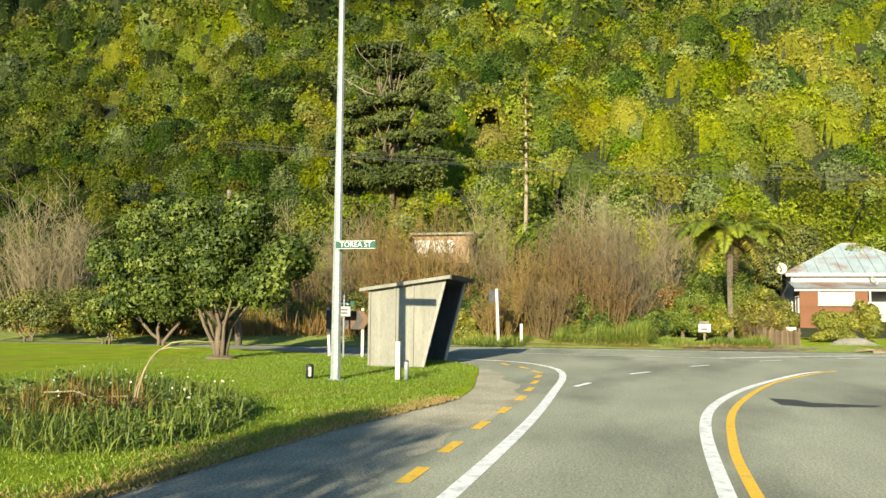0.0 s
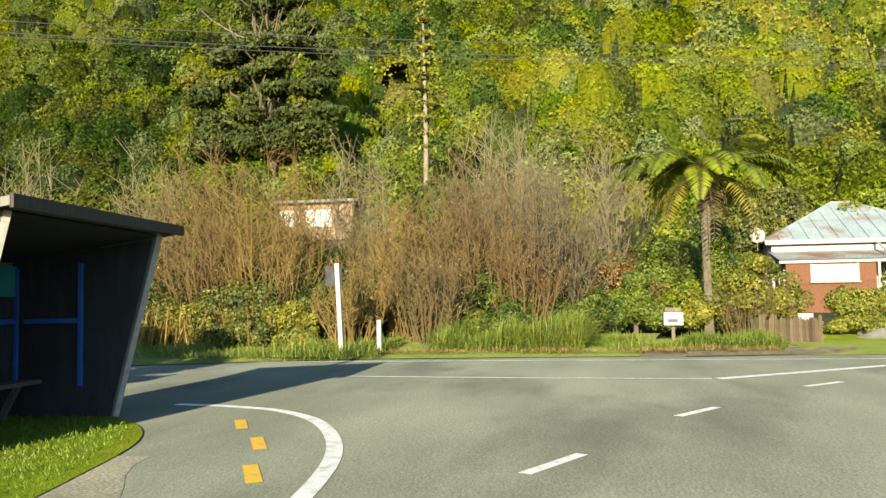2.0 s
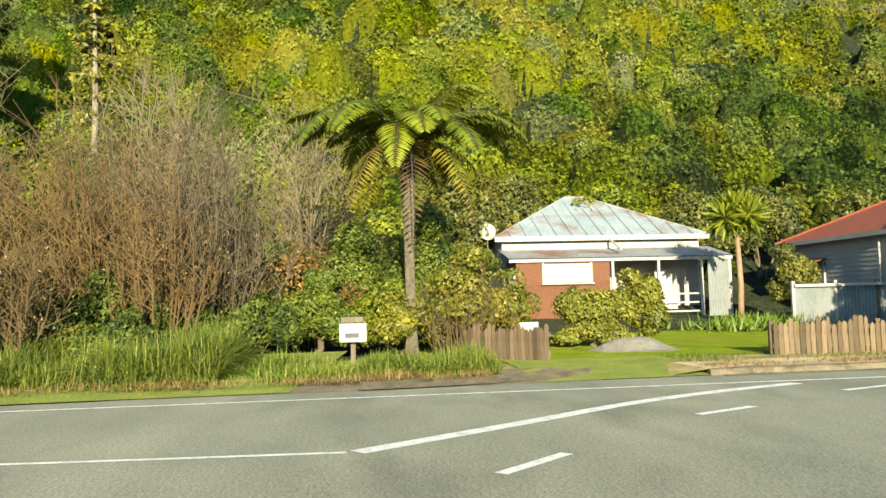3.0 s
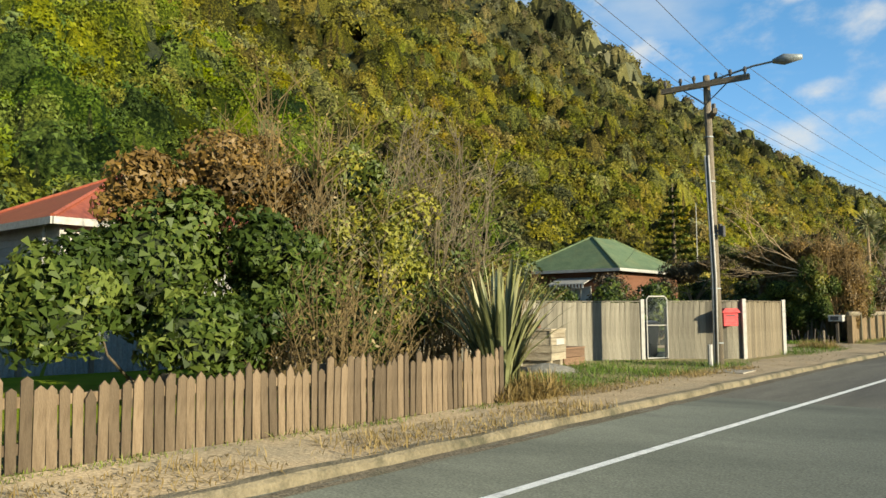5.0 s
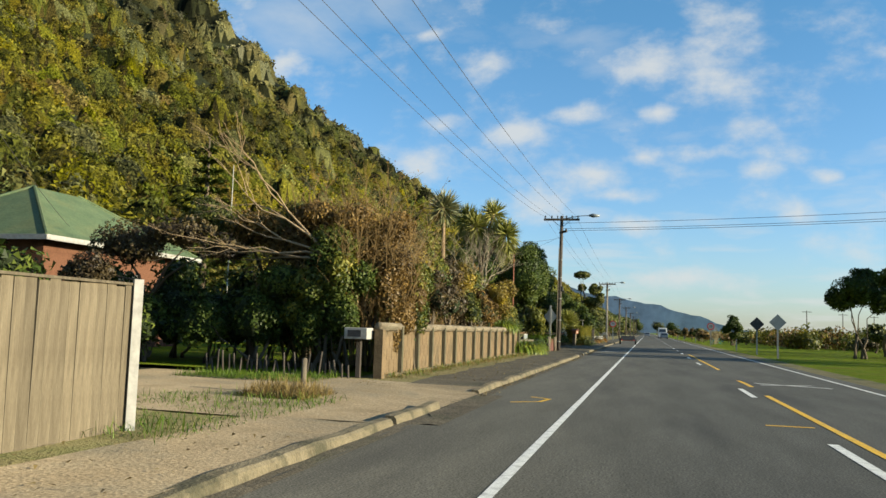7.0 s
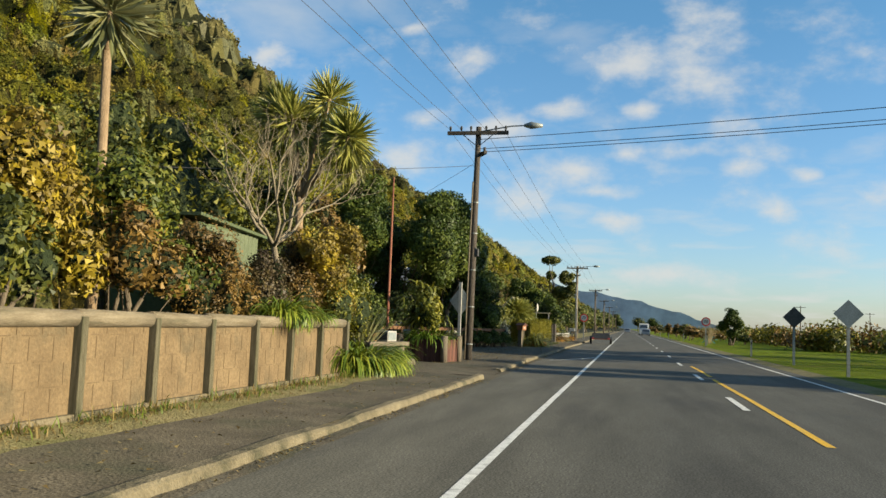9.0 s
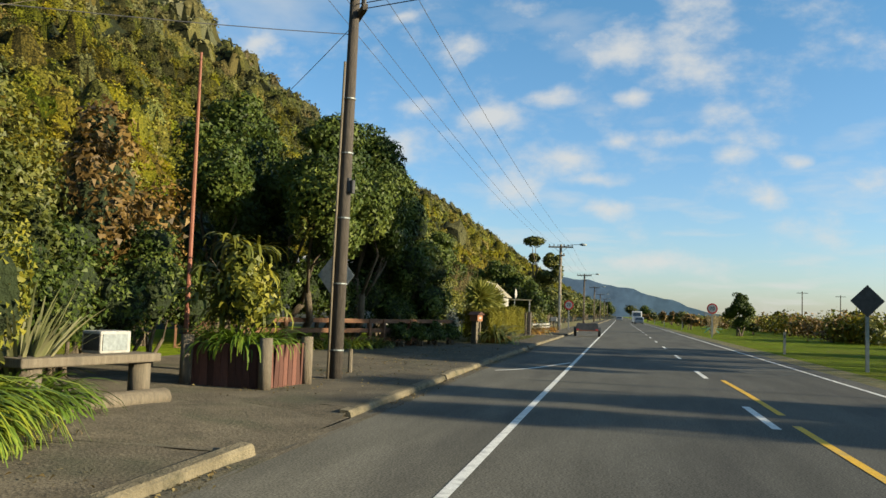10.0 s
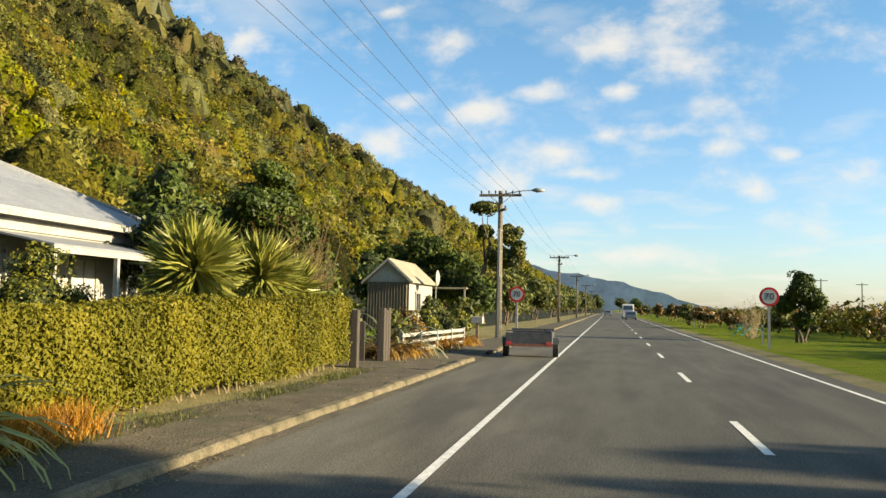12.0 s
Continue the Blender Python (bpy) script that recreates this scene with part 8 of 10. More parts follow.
bush(-13, 45, 2.6, 8.0, L_YELLOW, "tall yellowish tree behind the garden", 8000, 0.1)
bush(-10, 22.5, 2.0, 5.0, L_OLIVE, "tall olive tree behind the wall", 7000, 0.09)
bush(-11, 29, 2.2, 5.4, L_DARK, "tall dark tree behind the wall", 7000, 0.1)
twigs(-7.4, 18.8, 0.2, 5.2, 2.6, 55, M_TWIGGREY, "pale leafless tree with spreading branches over the wall", "bare_tree", r=0.022, side=12)
bare_tree(-7.0, 37.4, 0.2, "pale leafless garden tree with many forking branches", [(0.1, 0.1, -0.1), (0.0, 0.0, 1.2), (0.12, 0.05, 1.8), (-0.1, -0.1, 2.9)], [(0.3, -0.8, 1.0), (-0.3, -1, 0.8), (0.2, 0.2, 1.0), (0.5, -0.5, 0.6), (-0.8, 0.1, 1.0), (0.4, 0.7, 0.8)], 0.085, 1.25, M_PALEBARK, 5, 0.5, 0.22)
cabbage(-7.4, 30.7, 0.2, 5.6, [(0, 0, 0.7)], "single-headed cabbage tree above the shrubs", 0.85, 220, width=0.04)
cabbage(-7.45, 39.6, 0.2, 4.45, [(-0.35, 0.0, 2.2), (1.3, 0.1, 1.75), (-0.9, 0.4, 2.6), (0.5, 0.6, 2.9)], "forked cabbage tree with drooping heads", 0.88, 430, width=0.03, thick=0.125, droop=0.6, mat_leaf=L_SPIKE)
for n_, h_, m_, lab_ in ((1700, 0.16, L_GRASS, "low straggly green weeds at the foot of the wall"), (2600, 0.15, L_STRAW, "dead straw-coloured grass at the foot of the wall")):
    pp = np.column_stack([-4.72 + np.abs(rng.normal(0, 0.26, n_)), rng.uniform(14.5, 39.5, n_), np.full(n_, 0.125)])
    pp = pp[np.sin(pp[:, 1] * 2.3) + np.sin(pp[:, 1] * 5.1 + 1) + rng.normal(0, 0.7, n_) > -0.5]
    tagged(new("wall_weeds", tuft("wall_weeds", pp, h_, 0.006, m_, 3, 2.4)), lab_, "weeds", kind="stuff")

# retaining wall of stamped panels between timber posts
M_PANEL = surface("pinkish stamped concrete panel", (0.120, 0.083, 0.044), (0.178, 0.126, 0.068), 1.6, 0.9, 0.4, fine=22, c3=(0.085, 0.068, 0.040), scale3=1.3, amount3=0.75)
M_LOG = surface("pale weathered log", (0.155, 0.125, 0.080), (0.245, 0.205, 0.140), 4, 0.85, 0.5, fine=30, stretch=(5, 0.5, 5), c3=(0.085, 0.075, 0.045), scale3=1.4, amount3=0.7)
M_WALLPOST = surface("mossy dark post timber", (0.062, 0.056, 0.032), (0.130, 0.115, 0.072), 5, 0.85, 0.5, fine=35, stretch=(6, 6, 0.5), c3=(0.045, 0.050, 0.022), scale3=1.3, amount3=0.7)
M_JOINT = surface("darker panel joint", (0.100, 0.069, 0.037), (0.140, 0.098, 0.053), 3, 0.9, 0.2)
WALL = [(-4.75, 14.3), (-4.85, 22.0), (-4.92, 30.0), (-4.95, 36.6)]
wall = thing("garden_wall", 0, 0, 0, 0, "pinkish concrete panel wall with timber posts and log cap", "wall", kind="structure")
n_bay = 14
wy_ = np.linspace(14.3, 36.6, n_bay + 1)
wx_ = np.interp(wy_, [p[1] for p in WALL], [p[0] for p in WALL])
for k in range(n_bay):
    x, y0, y1 = (wx_[k] + wx_[k + 1]) / 2, wy_[k], wy_[k + 1]
    o = part("panel", Shape().box((x - 0.06, (y0 + y1) / 2, 0.66), (0.08, y1 - y0, 1.16)), M_PANEL, wall)
    j = Shape()
    for r in range(4):
        z = 0.22 + 0.29 * r
        for c in range(4):
            yy = y0 + 0.2 + 0.4 * c + (0.2 if r % 2 else 0)
            if yy + 0.3 < y1:
                j.box((x - 0.018, yy, z), (0.006, 0.22, 0.012), 0).box((x - 0.018, yy + 0.2, z + 0.14), (0.006, 0.012, 0.26))
    part("joint", j, M_JOINT, o)
    if k != 0:
        part("post", Shape().box((wx_[k] + 0.04, wy_[k], 0.66), (0.12, 0.12, 1.3)), M_WALLPOST, wall, bevel=0.012)
    part("cap_rail", Shape().tube([(x - 0.03, y0 - 0.02, 1.29), (x - 0.03, y1 + 0.02, 1.29 + random.uniform(-0.02, 0.02))], [0.115, 0.10], 10), M_LOG, wall, smooth=True)
    part("footing", Shape().box((x + 0.03, (y0 + y1) / 2, 0.12), (0.08, y1 - y0, 0.12)), M_KERB, wall)
part("post", Shape().box((-4.75, 14.25, 0.6), (0.2, 0.2, 1.25)), M_PANEL, wall)
part("post", Shape().box((-4.93, 36.65, 0.66), (0.15, 0.15, 1.32)), M_WALLPOST, wall)

wb = thing("letterbox", -5.2, 14.05, 0.0, 0, "white letterbox with a dark opening beside the wall", "letterbox")
part("box", Shape().box((0, 0, 1.13), (0.55, 0.45, 0.26)), M_WHITE, wb, bevel=0.015)
part("opening", Shape().box((-0.03, -0.228, 1.13), (0.32, 0.008, 0.15)), M_IRON, wb)
part("stand", Shape().box((0, 0.05, 0.5), (0.1, 0.1, 1.0)), M_POLED, wb)
sk = thing("timber_stake", -4.5, 9.3, 0.1, 0, "short grey timber stake at the drive's edge", "stake")
part("stake", Shape().tube([(0, 0, -0.1), (0.01, 0.01, 0.62)], [0.055, 0.05], 8), M_POLEW, sk, smooth=True)
part("cap", Shape().tube([(0.01, 0.01, 0.6), (0.01, 0.01, 0.63)], [0.05, 0.035], 8), M_POLEW, sk)
longgrass(1200, -5.2, -4.0, 8.2, 9.6, 0.28, L_STRAW, "orange-brown dead grass round the stake", 0.12)
longgrass(2200, -8.5, -5.4, 11.6, 13.6, 0.22, L_GRASS, "grass strip beyond the drive", 0.14)
sf = thing("stick_fence", 0, 0, 0, 0, "low dark rustic stick fence under the shrubs", "fence")
for k in range(26):
    part("stick", Shape().tube([(-8.8 + 0.14 * k, 13.7 + random.uniform(-0.05, 0.05), 0.1), (-8.8 + 0.14 * k + random.uniform(-0.1, 0.1), 13.75, random.uniform(0.4, 0.7))], 0.026, 5), M_POLED, sf)

# green shed behind the wall
gs = thing("garden_shed", -7.6, 34.2, 0.15, 0, "dark green corrugated garden shed behind the wall", "shed")
M_SHED = surface("dull green shed iron", (0.062, 0.082, 0.036), (0.085, 0.105, 0.05), 2, 0.5, 0.1, fine=15)
part("wall", Shape().box((0, 0, 1.5), (1.8, 2.6, 3.0)), M_SHED, gs)
part("roof", Shape().prism([(-1.05, -1.5, 3.1), (1.05, -1.5, 3.1), (1.05, 1.5, 2.95), (-1.05, 1.5, 2.95)], (0, 0, 0.06)), M_SHED, gs, "dark green shed roof")
corrugate((0.92, -1.3, 0), (0.92, 1.3, 0), (0.92, 1.3, 2.95), (0.92, -1.3, 2.95), 14, M_SHED, "cladding", gs)

# strap-leaved clumps, bench and planter
L_LILY = leafy("strap lily leaves", (0.032, 0.062, 0.007), (0.100, 0.155, 0.014), (0.300, 0.315, 0.035), 1.2, rough=0.45, glow=0.15)


def clump(x, y, r, h, m, label, n=420, w=0.02, name="lily_clump", z=0.1, bend=(1.2, 2.9), over_edge=0.0, upright=0.5):
    """A clump of strap leaves that rise from a crowded crown and arch over."""
    ob = thing(name, x, y, z, 0, label, "plant")
    a = rng.normal(0, 0.75, n) if over_edge else rng.uniform(0, 6.283, n)
    q = rng.random(n) ** 0.5
    feet = np.column_stack([q * r * 0.55 * np.cos(a), q * r * (0.55 + over_edge) * np.sin(a), np.zeros(n)])
    part("leaves", straps("leaves", feet, a + rng.normal(0, 0.35, n), h * 1.35 * rng.uniform(0.6, 1.1, n), w * rng.uniform(0.7, 1.2, n), 1.5 - upright * q * rng.uniform(0.5, 1.4, n), rng.uniform(*bend, n), rng.random(n), m, 6), m, ob)
    return ob


for x_, y_, h_ in ((-4.9, 37.05, 1.22), (-4.7, 37.35, 1.0), (-4.9, 37.7, 1.22), (-4.7, 38.0, 0.95), (-4.9, 38.3, 1.12)):
    clump(x_, y_, 0.5, h_, L_LILY, "lush strap-leaved lily clump at the wall's end", 330, 0.019, bend=(1.7, 3.3), upright=0.25)
clump(-5.6, 40.2, 0.8, 0.85, L_GRASS, "strap-leaved lily clump by the bench", 360)
clump(-5.9, 40.7, 0.4, 1.0, L_FLAX, "spiky flax behind the lilies", 110, 0.022, "flax", z=0.35, bend=(0.0, 0.6))
clump(-4.98, 33.3, 0.3, 0.55, L_LILY, "yellowing strap-leaved plant hanging over the wall", 120, 0.013, z=1.32, bend=(2.6, 3.6), over_edge=0.25)
clump(-5.2, 33.5, 0.5, 0.75, L_LILY, "green strap-leaved plant behind the wall top", 240, 0.015, z=1.3)
clump(-5.15, 34.95, 0.5, 0.42, L_LILY, "green strap-leaved plant behind the wall top", 200, 0.015, z=1.28)

be = thing("log_bench", -5.0, 41.6, 0.1, -14, "rustic timber bench with a thick plank seat", "bench")
part("seat", Shape().box((-0.3, -0.4, 0.62), (0.5, 2.2, 0.12)), M_POLEW, be, bevel=0.02)
part("leg", Shape().tube([(-0.3, 0.55, 0), (-0.3, 0.55, 0.58)], 0.15, 10), M_POLEW, be, smooth=True)
part("leg", Shape().tube([(-0.3, -1.2, 0), (-0.3, -1.2, 0.58)], 0.15, 10), M_POLEW, be, smooth=True)
part("kerb_log", Shape().tube([(0.05, -1.4, 0.08), (0.05, 0.7, 0.08)], 0.13, 8), M_POLEW, be, smooth=True)
mw = thing("letterbox", -5.15, 41.75, 0.78, -14, "white metal box with a dark glass door used as a letterbox", "letterbox")
part("case", Shape().box((-0.3, 0, 0.15), (0.36, 0.52, 0.3)), M_WHITE, mw, bevel=0.02)
part("door", Shape().box((-0.28, -0.265, 0.15), (0.3, 0.012, 0.22)), M_IRON, mw)
part("front_panel", Shape().box((-0.112, -0.02, 0.15), (0.01, 0.42, 0.22)), M_STEEL, mw)

M_REDBOARD = surface("faded red-brown boards", (0.085, 0.036, 0.026), (0.13, 0.055, 0.038), 4, 0.8, 0.3, fine=25, stretch=(6, 6, 0.6), c3=(0.08, 0.05, 0.04), scale3=1.4, amount3=0.7, randomise=0.45)
pb = [pale(0.13, random.uniform(0.72, 0.78), 0.03, 0.005).data("board", M_REDBOARD) for _ in range(4)]
pl = thing("plant_box", 0, 0, 0, 0, "boxed garden bed of upright faded red boards", "planter")
for a, b in (((-5.85, 44.75), (-4.35, 44.6)), ((-4.35, 44.6), (-4.15, 45.9)), ((-5.85, 44.75), (-5.7, 46.2))):
    d = Vector((b[0] - a[0], b[1] - a[1], 0))
    n = int(d.length / 0.135)
    for k in range(n):
        q = Vector((*a, 0)) + d * (k + 0.5) / n
        o = new("board", random.choice(pb))
        o.parent = pl
        o.matrix_basis = pose(q.x, q.y, 0.1, random.uniform(-2, 2), random.uniform(-2, 2), math.degrees(math.atan2(d.y, d.x)))
for x, y in ((-4.33, 44.58), (-5.85, 44.75), (-4.13, 45.92)):
    part("post", Shape().tube([(x, y, 0.1), (x, y, 0.95)], 0.11, 9), M_POLEW, pl, smooth=True)
part("soil", Shape().prism([(-5.8, 44.8, 0.1), (-4.4, 44.65, 0.1), (-4.2, 45.9, 0.1), (-5.7, 46.1, 0.1)], (0, 0, 0.62)), M_BUSHFLOOR, pl)
clump(-5.1, 45.3, 0.9, 0.7, L_GRASS, "green plants filling the garden bed", 260, z=0.7)
mon = thing("drooping_plant", -5.4, 45.6, 0.6, 0, "large yellow-green plant with drooping leaves in the garden bed", "plant")
part("stem", branchwork((0, 0, 0), [(0.3, 0.2, 1.6), (-0.4, 0.3, 1.8), (0.5, -0.5, 1.3), (-0.3, -0.5, 1.7), (0, 0, 2.1)], 0.06), M_BARK, mon)
for k in range(26):
    a = k * 2.4
    o = np.array([math.cos(a), math.sin(a), 0]) * random.uniform(0.1, 0.75) + np.array([0, 0, random.uniform(0.5, 2.1)])
    n_ = 15
    part("rosette", straps("rosette", np.tile(o, (n_, 1)), rng.uniform(0, 6.283, n_), rng.uniform(0.4, 0.75, n_), 0.028, rng.uniform(0.3, 1.2, n_), rng.uniform(1.4, 2.6, n_), np.clip(random.random() + rng.normal(0, 0.2, n_), 0, 1), L_YELLOW, 5), L_YELLOW, mon)

one("flag_pole", Shape().tube([(0, 0, 0), (0, 0, 4.0), (0, 0, 6.2)], [0.05, 0.042, 0.025], 8), surface("rust-red mast", (0.20, 0.07, 0.04), (0.26, 0.10, 0.06), 2, 0.6, 0.1), "slender reddish mast with stays behind the garden", "mast", at=(-6.75, 46.3, 0.2))
ds_ = thing("road_sign", -4.75, 49.0, 0.1, 0, "diamond warning sign seen from behind on a white post", "road sign")
part("post", Shape().box((0, 0, 1.4), (0.1, 0.1, 2.8)), M_WHITE, ds_)
part("plate", Shape().prism([(0.0, 0.07, 1.55), (0.42, 0.07, 2.1), (0.0, 0.07, 2.65), (-0.42, 0.07, 2.1)], (0, 0.015, 0)), M_STEEL, ds_)
one("stub_post", Shape().tube([(0, 0, 0), (0, 0, 0.5)], 0.05, 8), M_POLEW, "short grey stub post on the gravel", "post", at=(-4.3, 48.95, 0.1))

# rail fence under the big dark trees
M_RAIL = surface("red-brown fence rails", (0.125, 0.060, 0.030), (0.185, 0.092, 0.048), 4, 0.8, 0.3, fine=25, stretch=(1, 6, 1))


def rail_fence(pts, rails, label, m, h=1.0, post=0.13, step_=2.0, thick=0.05, tallr=0.15):
    ob = thing("rail_fence", 0, 0, 0, 0, label, "fence")
    for a, b in zip(pts[:-1], pts[1:]):
        d = Vector((b[0] - a[0], b[1] - a[1], 0))
        ang = math.degrees(math.atan2(d.y, d.x))
        for r in rails:
            part("rail", Shape().box(Vector((*a, 0.12 + r)) + d / 2, (d.length, thick, tallr), ang), m, ob)
        for k in range(int(d.length / step_) + 1):
            q = Vector((*a, 0)) + d * min(1, k * step_ / d.length)
            part("post", Shape().box((q.x, q.y, 0.1 + h / 2), (post, post, h), ang), m, ob)
    return ob


rail_fence([(-10.0, 55.1), (-7.1, 61.2)], (0.25, 0.58, 0.92), "brown timber rail fence behind the gravel", M_RAIL)
rail_fence([(-7.1, 61.2), (-5.6, 66.8)], (0.25, 0.58, 0.92), "brown timber rail fence in deep shade", M_RAIL)
lt = thing("lattice_panel", -11.4, 54.1, 0.1, 38, "diamond lattice panel beside the fence", "lattice")
for k in range(-8, 12):
    for sg_ in (-1, 1):
        a0, a1 = Vector((0.15 * k, 0, 0.05)), Vector((0.15 * k + sg_ * 1.2, 0, 1.25))
        if -0.01 <= a0.x <= 1.6 and -0.01 <= a1.x <= 1.6:
            part("strip", Shape().tube([a0, a1], 0.014, 4), M_RAIL, lt)
part("lattice_frame", Shape().box((0.8, 0, 1.27), (1.7, 0.05, 0.07)).box((0.8, 0, 0.04), (1.7, 0.05, 0.07)).box((0, 0, 0.65), (0.07, 0.05, 1.3)).box((1.62, 0, 0.65), (0.07, 0.05, 1.3)), M_RAIL, lt)
for x_, y_, h_, m_ in ((-9.3, 55.4, 0.45, L_YELLOW), (-8.6, 56.8, 0.65, L_YELLOW), (-8.1, 57.9, 0.75, L_LILY), (-7.6, 58.9, 0.7, L_LILY), (-7.1, 60.0, 0.6, L_YELLOW)):
    clump(x_, y_, 0.7, h_, m_, "yellowing strap-leaved plants along the rail fence", 190, 0.018)

BIG = "large rounded dark green coastal tree behind the fence"
for x, y, s_, ox, oy in ((-9.7, 58.0, 0.98, 2.0, -2.2), (-8.6, 61.4, 1.08, 0.8, -0.6), (-8.8, 63.8, 0.95, 0, 0), (-12.2, 57.0, 1.08, 1.2, -1.4), (-12.5, 60.5, 1.2, 0, 0)):
    tree("pohutukawa_tree", x, y, 0.15, [(ox, oy, 5.3 * s_, 2.3, 2.6, 2.0), (ox + 0.9, oy + 1.6, 4.4 * s_, 1.7, 1.8, 1.6), (ox + 0.9, oy - 1.7, 4.5 * s_, 1.7, 1.8, 1.6), (ox + 0.3, oy + 0.2, 6.6 * s_, 1.5, 1.7, 1.3), (ox * 0.6 + 1.3, oy + 0.1, 3.6 * s_, 1.3, 2.0, 1.3)], 40000, 0.085, L_DARK, BIG, 0.26, sub=26, lump=0.36, stems=3, group="big dark trees")
for x_, y_ in ((-9.8, 57.0), (-9.4, 60.5), (-9.0, 64.0), (-9.2, 67.5), (-10.5, 71.5), (-12.5, 54.0)):
    bush(x_, y_, 2.1, 4.4, L_DARK, "dense dark undergrowth beneath the big trees", 6000, 0.1)
tree("pohutukawa_tree", -7.6, 65.2, 0.15, [(0, 0, 5.0, 2.0, 2.1, 1.9), (0.9, 0.6, 3.3, 1.7, 1.8, 1.5), (-0.4, -0.8, 6.4, 1.5, 1.6, 0.9), (0.8, -1.3, 3.0, 1.5, 1.7, 1.5), (1.2, 0.4, 1.8, 1.2, 1.6, 1.1)], 30000, 0.085, L_DARK, "dense dark green coastal tree over the rail fence", 0.22, sub=26, lump=0.36, stems=2, group="big dark trees", core=0.55)
bush(-7.6, 64.6, 1.2, 2.8, L_DARK, "dark shrub under the big trees", 6000)
bush(-7.0, 66.2, 1.0, 2.4, L_DARK, "dark shrub under the big trees", 4500)
bush(-6.8, 69.0, 1.1, 3.0, L_SUNNY, "green shrub by the garden gate", 5000)
bush(-6.9, 71.4, 1.3, 3.2, L_YELLOW, "yellow-green leafy shrub by the garden gate", 5500, 0.07)
bush(-8.2, 70.6, 1.6, 4.2, L_YELLOW, "tall yellow-green shrub by the garden gate", 7000, 0.08)
for x_, y_, r_, h_ in ((-6.6, 61.6, 0.6, 0.9), (-6.1, 63.0, 0.65, 0.8), (-5.8, 64.2, 0.6, 0.85), (-5.45, 65.4, 0.55, 0.85), (-6.7, 63.6, 0.7, 1.3), (-6.2, 65.2, 0.7, 1.3)):
    bush(x_, y_, r_, h_, L_DARK, "low dark weedy shrub growing through the rail fence", 1600, 0.07)
bush(-11.5, 86.5, 2.0, 6.2, L_DARK, "rounded dark green tree beyond the hedge", 9000, 0.11)
bush(-13.5, 90.5, 2.2, 6.0, L_OLIVE, "olive tree beyond the hedge", 8000, 0.11)
bush(-5.7, 66.9, 0.45, 1.5, L_SILVER, "pale silvery shrub at the fence's end", 1200, 0.05)

# garden gate with letterbox
gt = thing("garden_gate", -4.85, 67.5, 0.1, 84, "grey timber gate with a diagonal brace beside the letterbox", "gate")
for x in (0.0, 0.95):
    part("post", Shape().box((x, 0, 0.6), (0.13, 0.13, 1.2)), M_POLEW, gt, bevel=0.01)
for k in range(4):
    part("rail", Shape().box((0.48, 0.02, 0.2 + 0.26 * k), (0.85, 0.04, 0.1)), M_POLEW, gt)
part("brace", Shape().prism([(0.08, 0.0, 0.15), (0.18, 0.0, 0.15), (0.88, 0.0, 1.0), (0.78, 0.0, 1.0)], (0, -0.03, 0)), M_POLEW, gt)
M_LETTER = surface("orange-brown letterbox timber", (0.24, 0.10, 0.045), (0.32, 0.14, 0.065), 3, 0.7, 0.2, fine=25)
gl = thing("letterbox", -4.7, 67.35, 0.1, 60, "brown timber letterbox with a pitched roof beside the gate", "letterbox")
part("post", Shape().box((0, 0, 0.5), (0.12, 0.12, 1.0)), M_POLEW, gl)
part("box", Shape().box((0, 0, 1.13), (0.34, 0.42, 0.28)), M_LETTER, gl)
part("roof", Shape().prism([(-0.26, -0.28, 1.26), (0.26, -0.28, 1.26), (0, -0.28, 1.4)], (0, 0.56, 0)), M_REDBOARD, gl)
part("number_bar", Shape().box((0.0, -0.215, 1.13), (0.14, 0.008, 0.1)), M_WHITE, gl)

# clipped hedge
M_HEDGESHADE = surface("hedge core painted dark for shade", (0.035, 0.038, 0.008), (0.085, 0.082, 0.012), 14, 0.9, 0.8, fine=30, depth=0.06)
hd = thing("hedge", 0, 0, 0, 0, "long clipped box-shaped yellow-green hedge", "hedge")
n = 100000
hx, hy, hz = rng.uniform(-1, 1, n), rng.uniform(68.9, 82.6, n), rng.uniform(0, 1, n)
side_ = rng.random(n)
xx = np.where(side_ < 0.45, 0.55, np.where(side_ < 0.55, -0.55, hx * 0.55))
top_ = 1.44 + 0.022 * (hy - 68.6)
zz = np.where(side_ < 0.55, 0.3 + (top_ - 0.3) * hz, top_)
endf = (side_ > 0.94)
xx, hy, zz = np.where(endf, hx * 0.55, xx), np.where(endf, np.where(hx > 0, 82.6, 68.9), hy), np.where(endf, 0.3 + (top_ - 0.3) * hz, zz)
bulge = 0.05 * np.sin(hy * 2.3) + 0.04 * np.sin(hy * 5.1 + zz * 4)
c = np.column_stack([-4.95 + xx * (1 + bulge) + rng.normal(0, 0.045, n), hy, zz + 0.06 * np.sin(hy * 1.1) + rng.normal(0, 0.04, n)])
nr = np.column_stack([np.where(side_ < 0.45, 1.0, np.where(side_ < 0.55, -1.0, 0.0)), np.zeros(n), np.where(side_ >= 0.55, 1.0, 0.1)]) + rng.normal(0, 0.55, (n, 3))
part("foliage", leaf_mesh("foliage", c, nr, 0.035, 0.021, np.clip(0.55 + 0.16 * np.sin(hy * 3.1 + zz * 2) + rng.normal(0, 0.14, n), 0, 1), L_HEDGE, None, 3), L_HEDGE, hd)
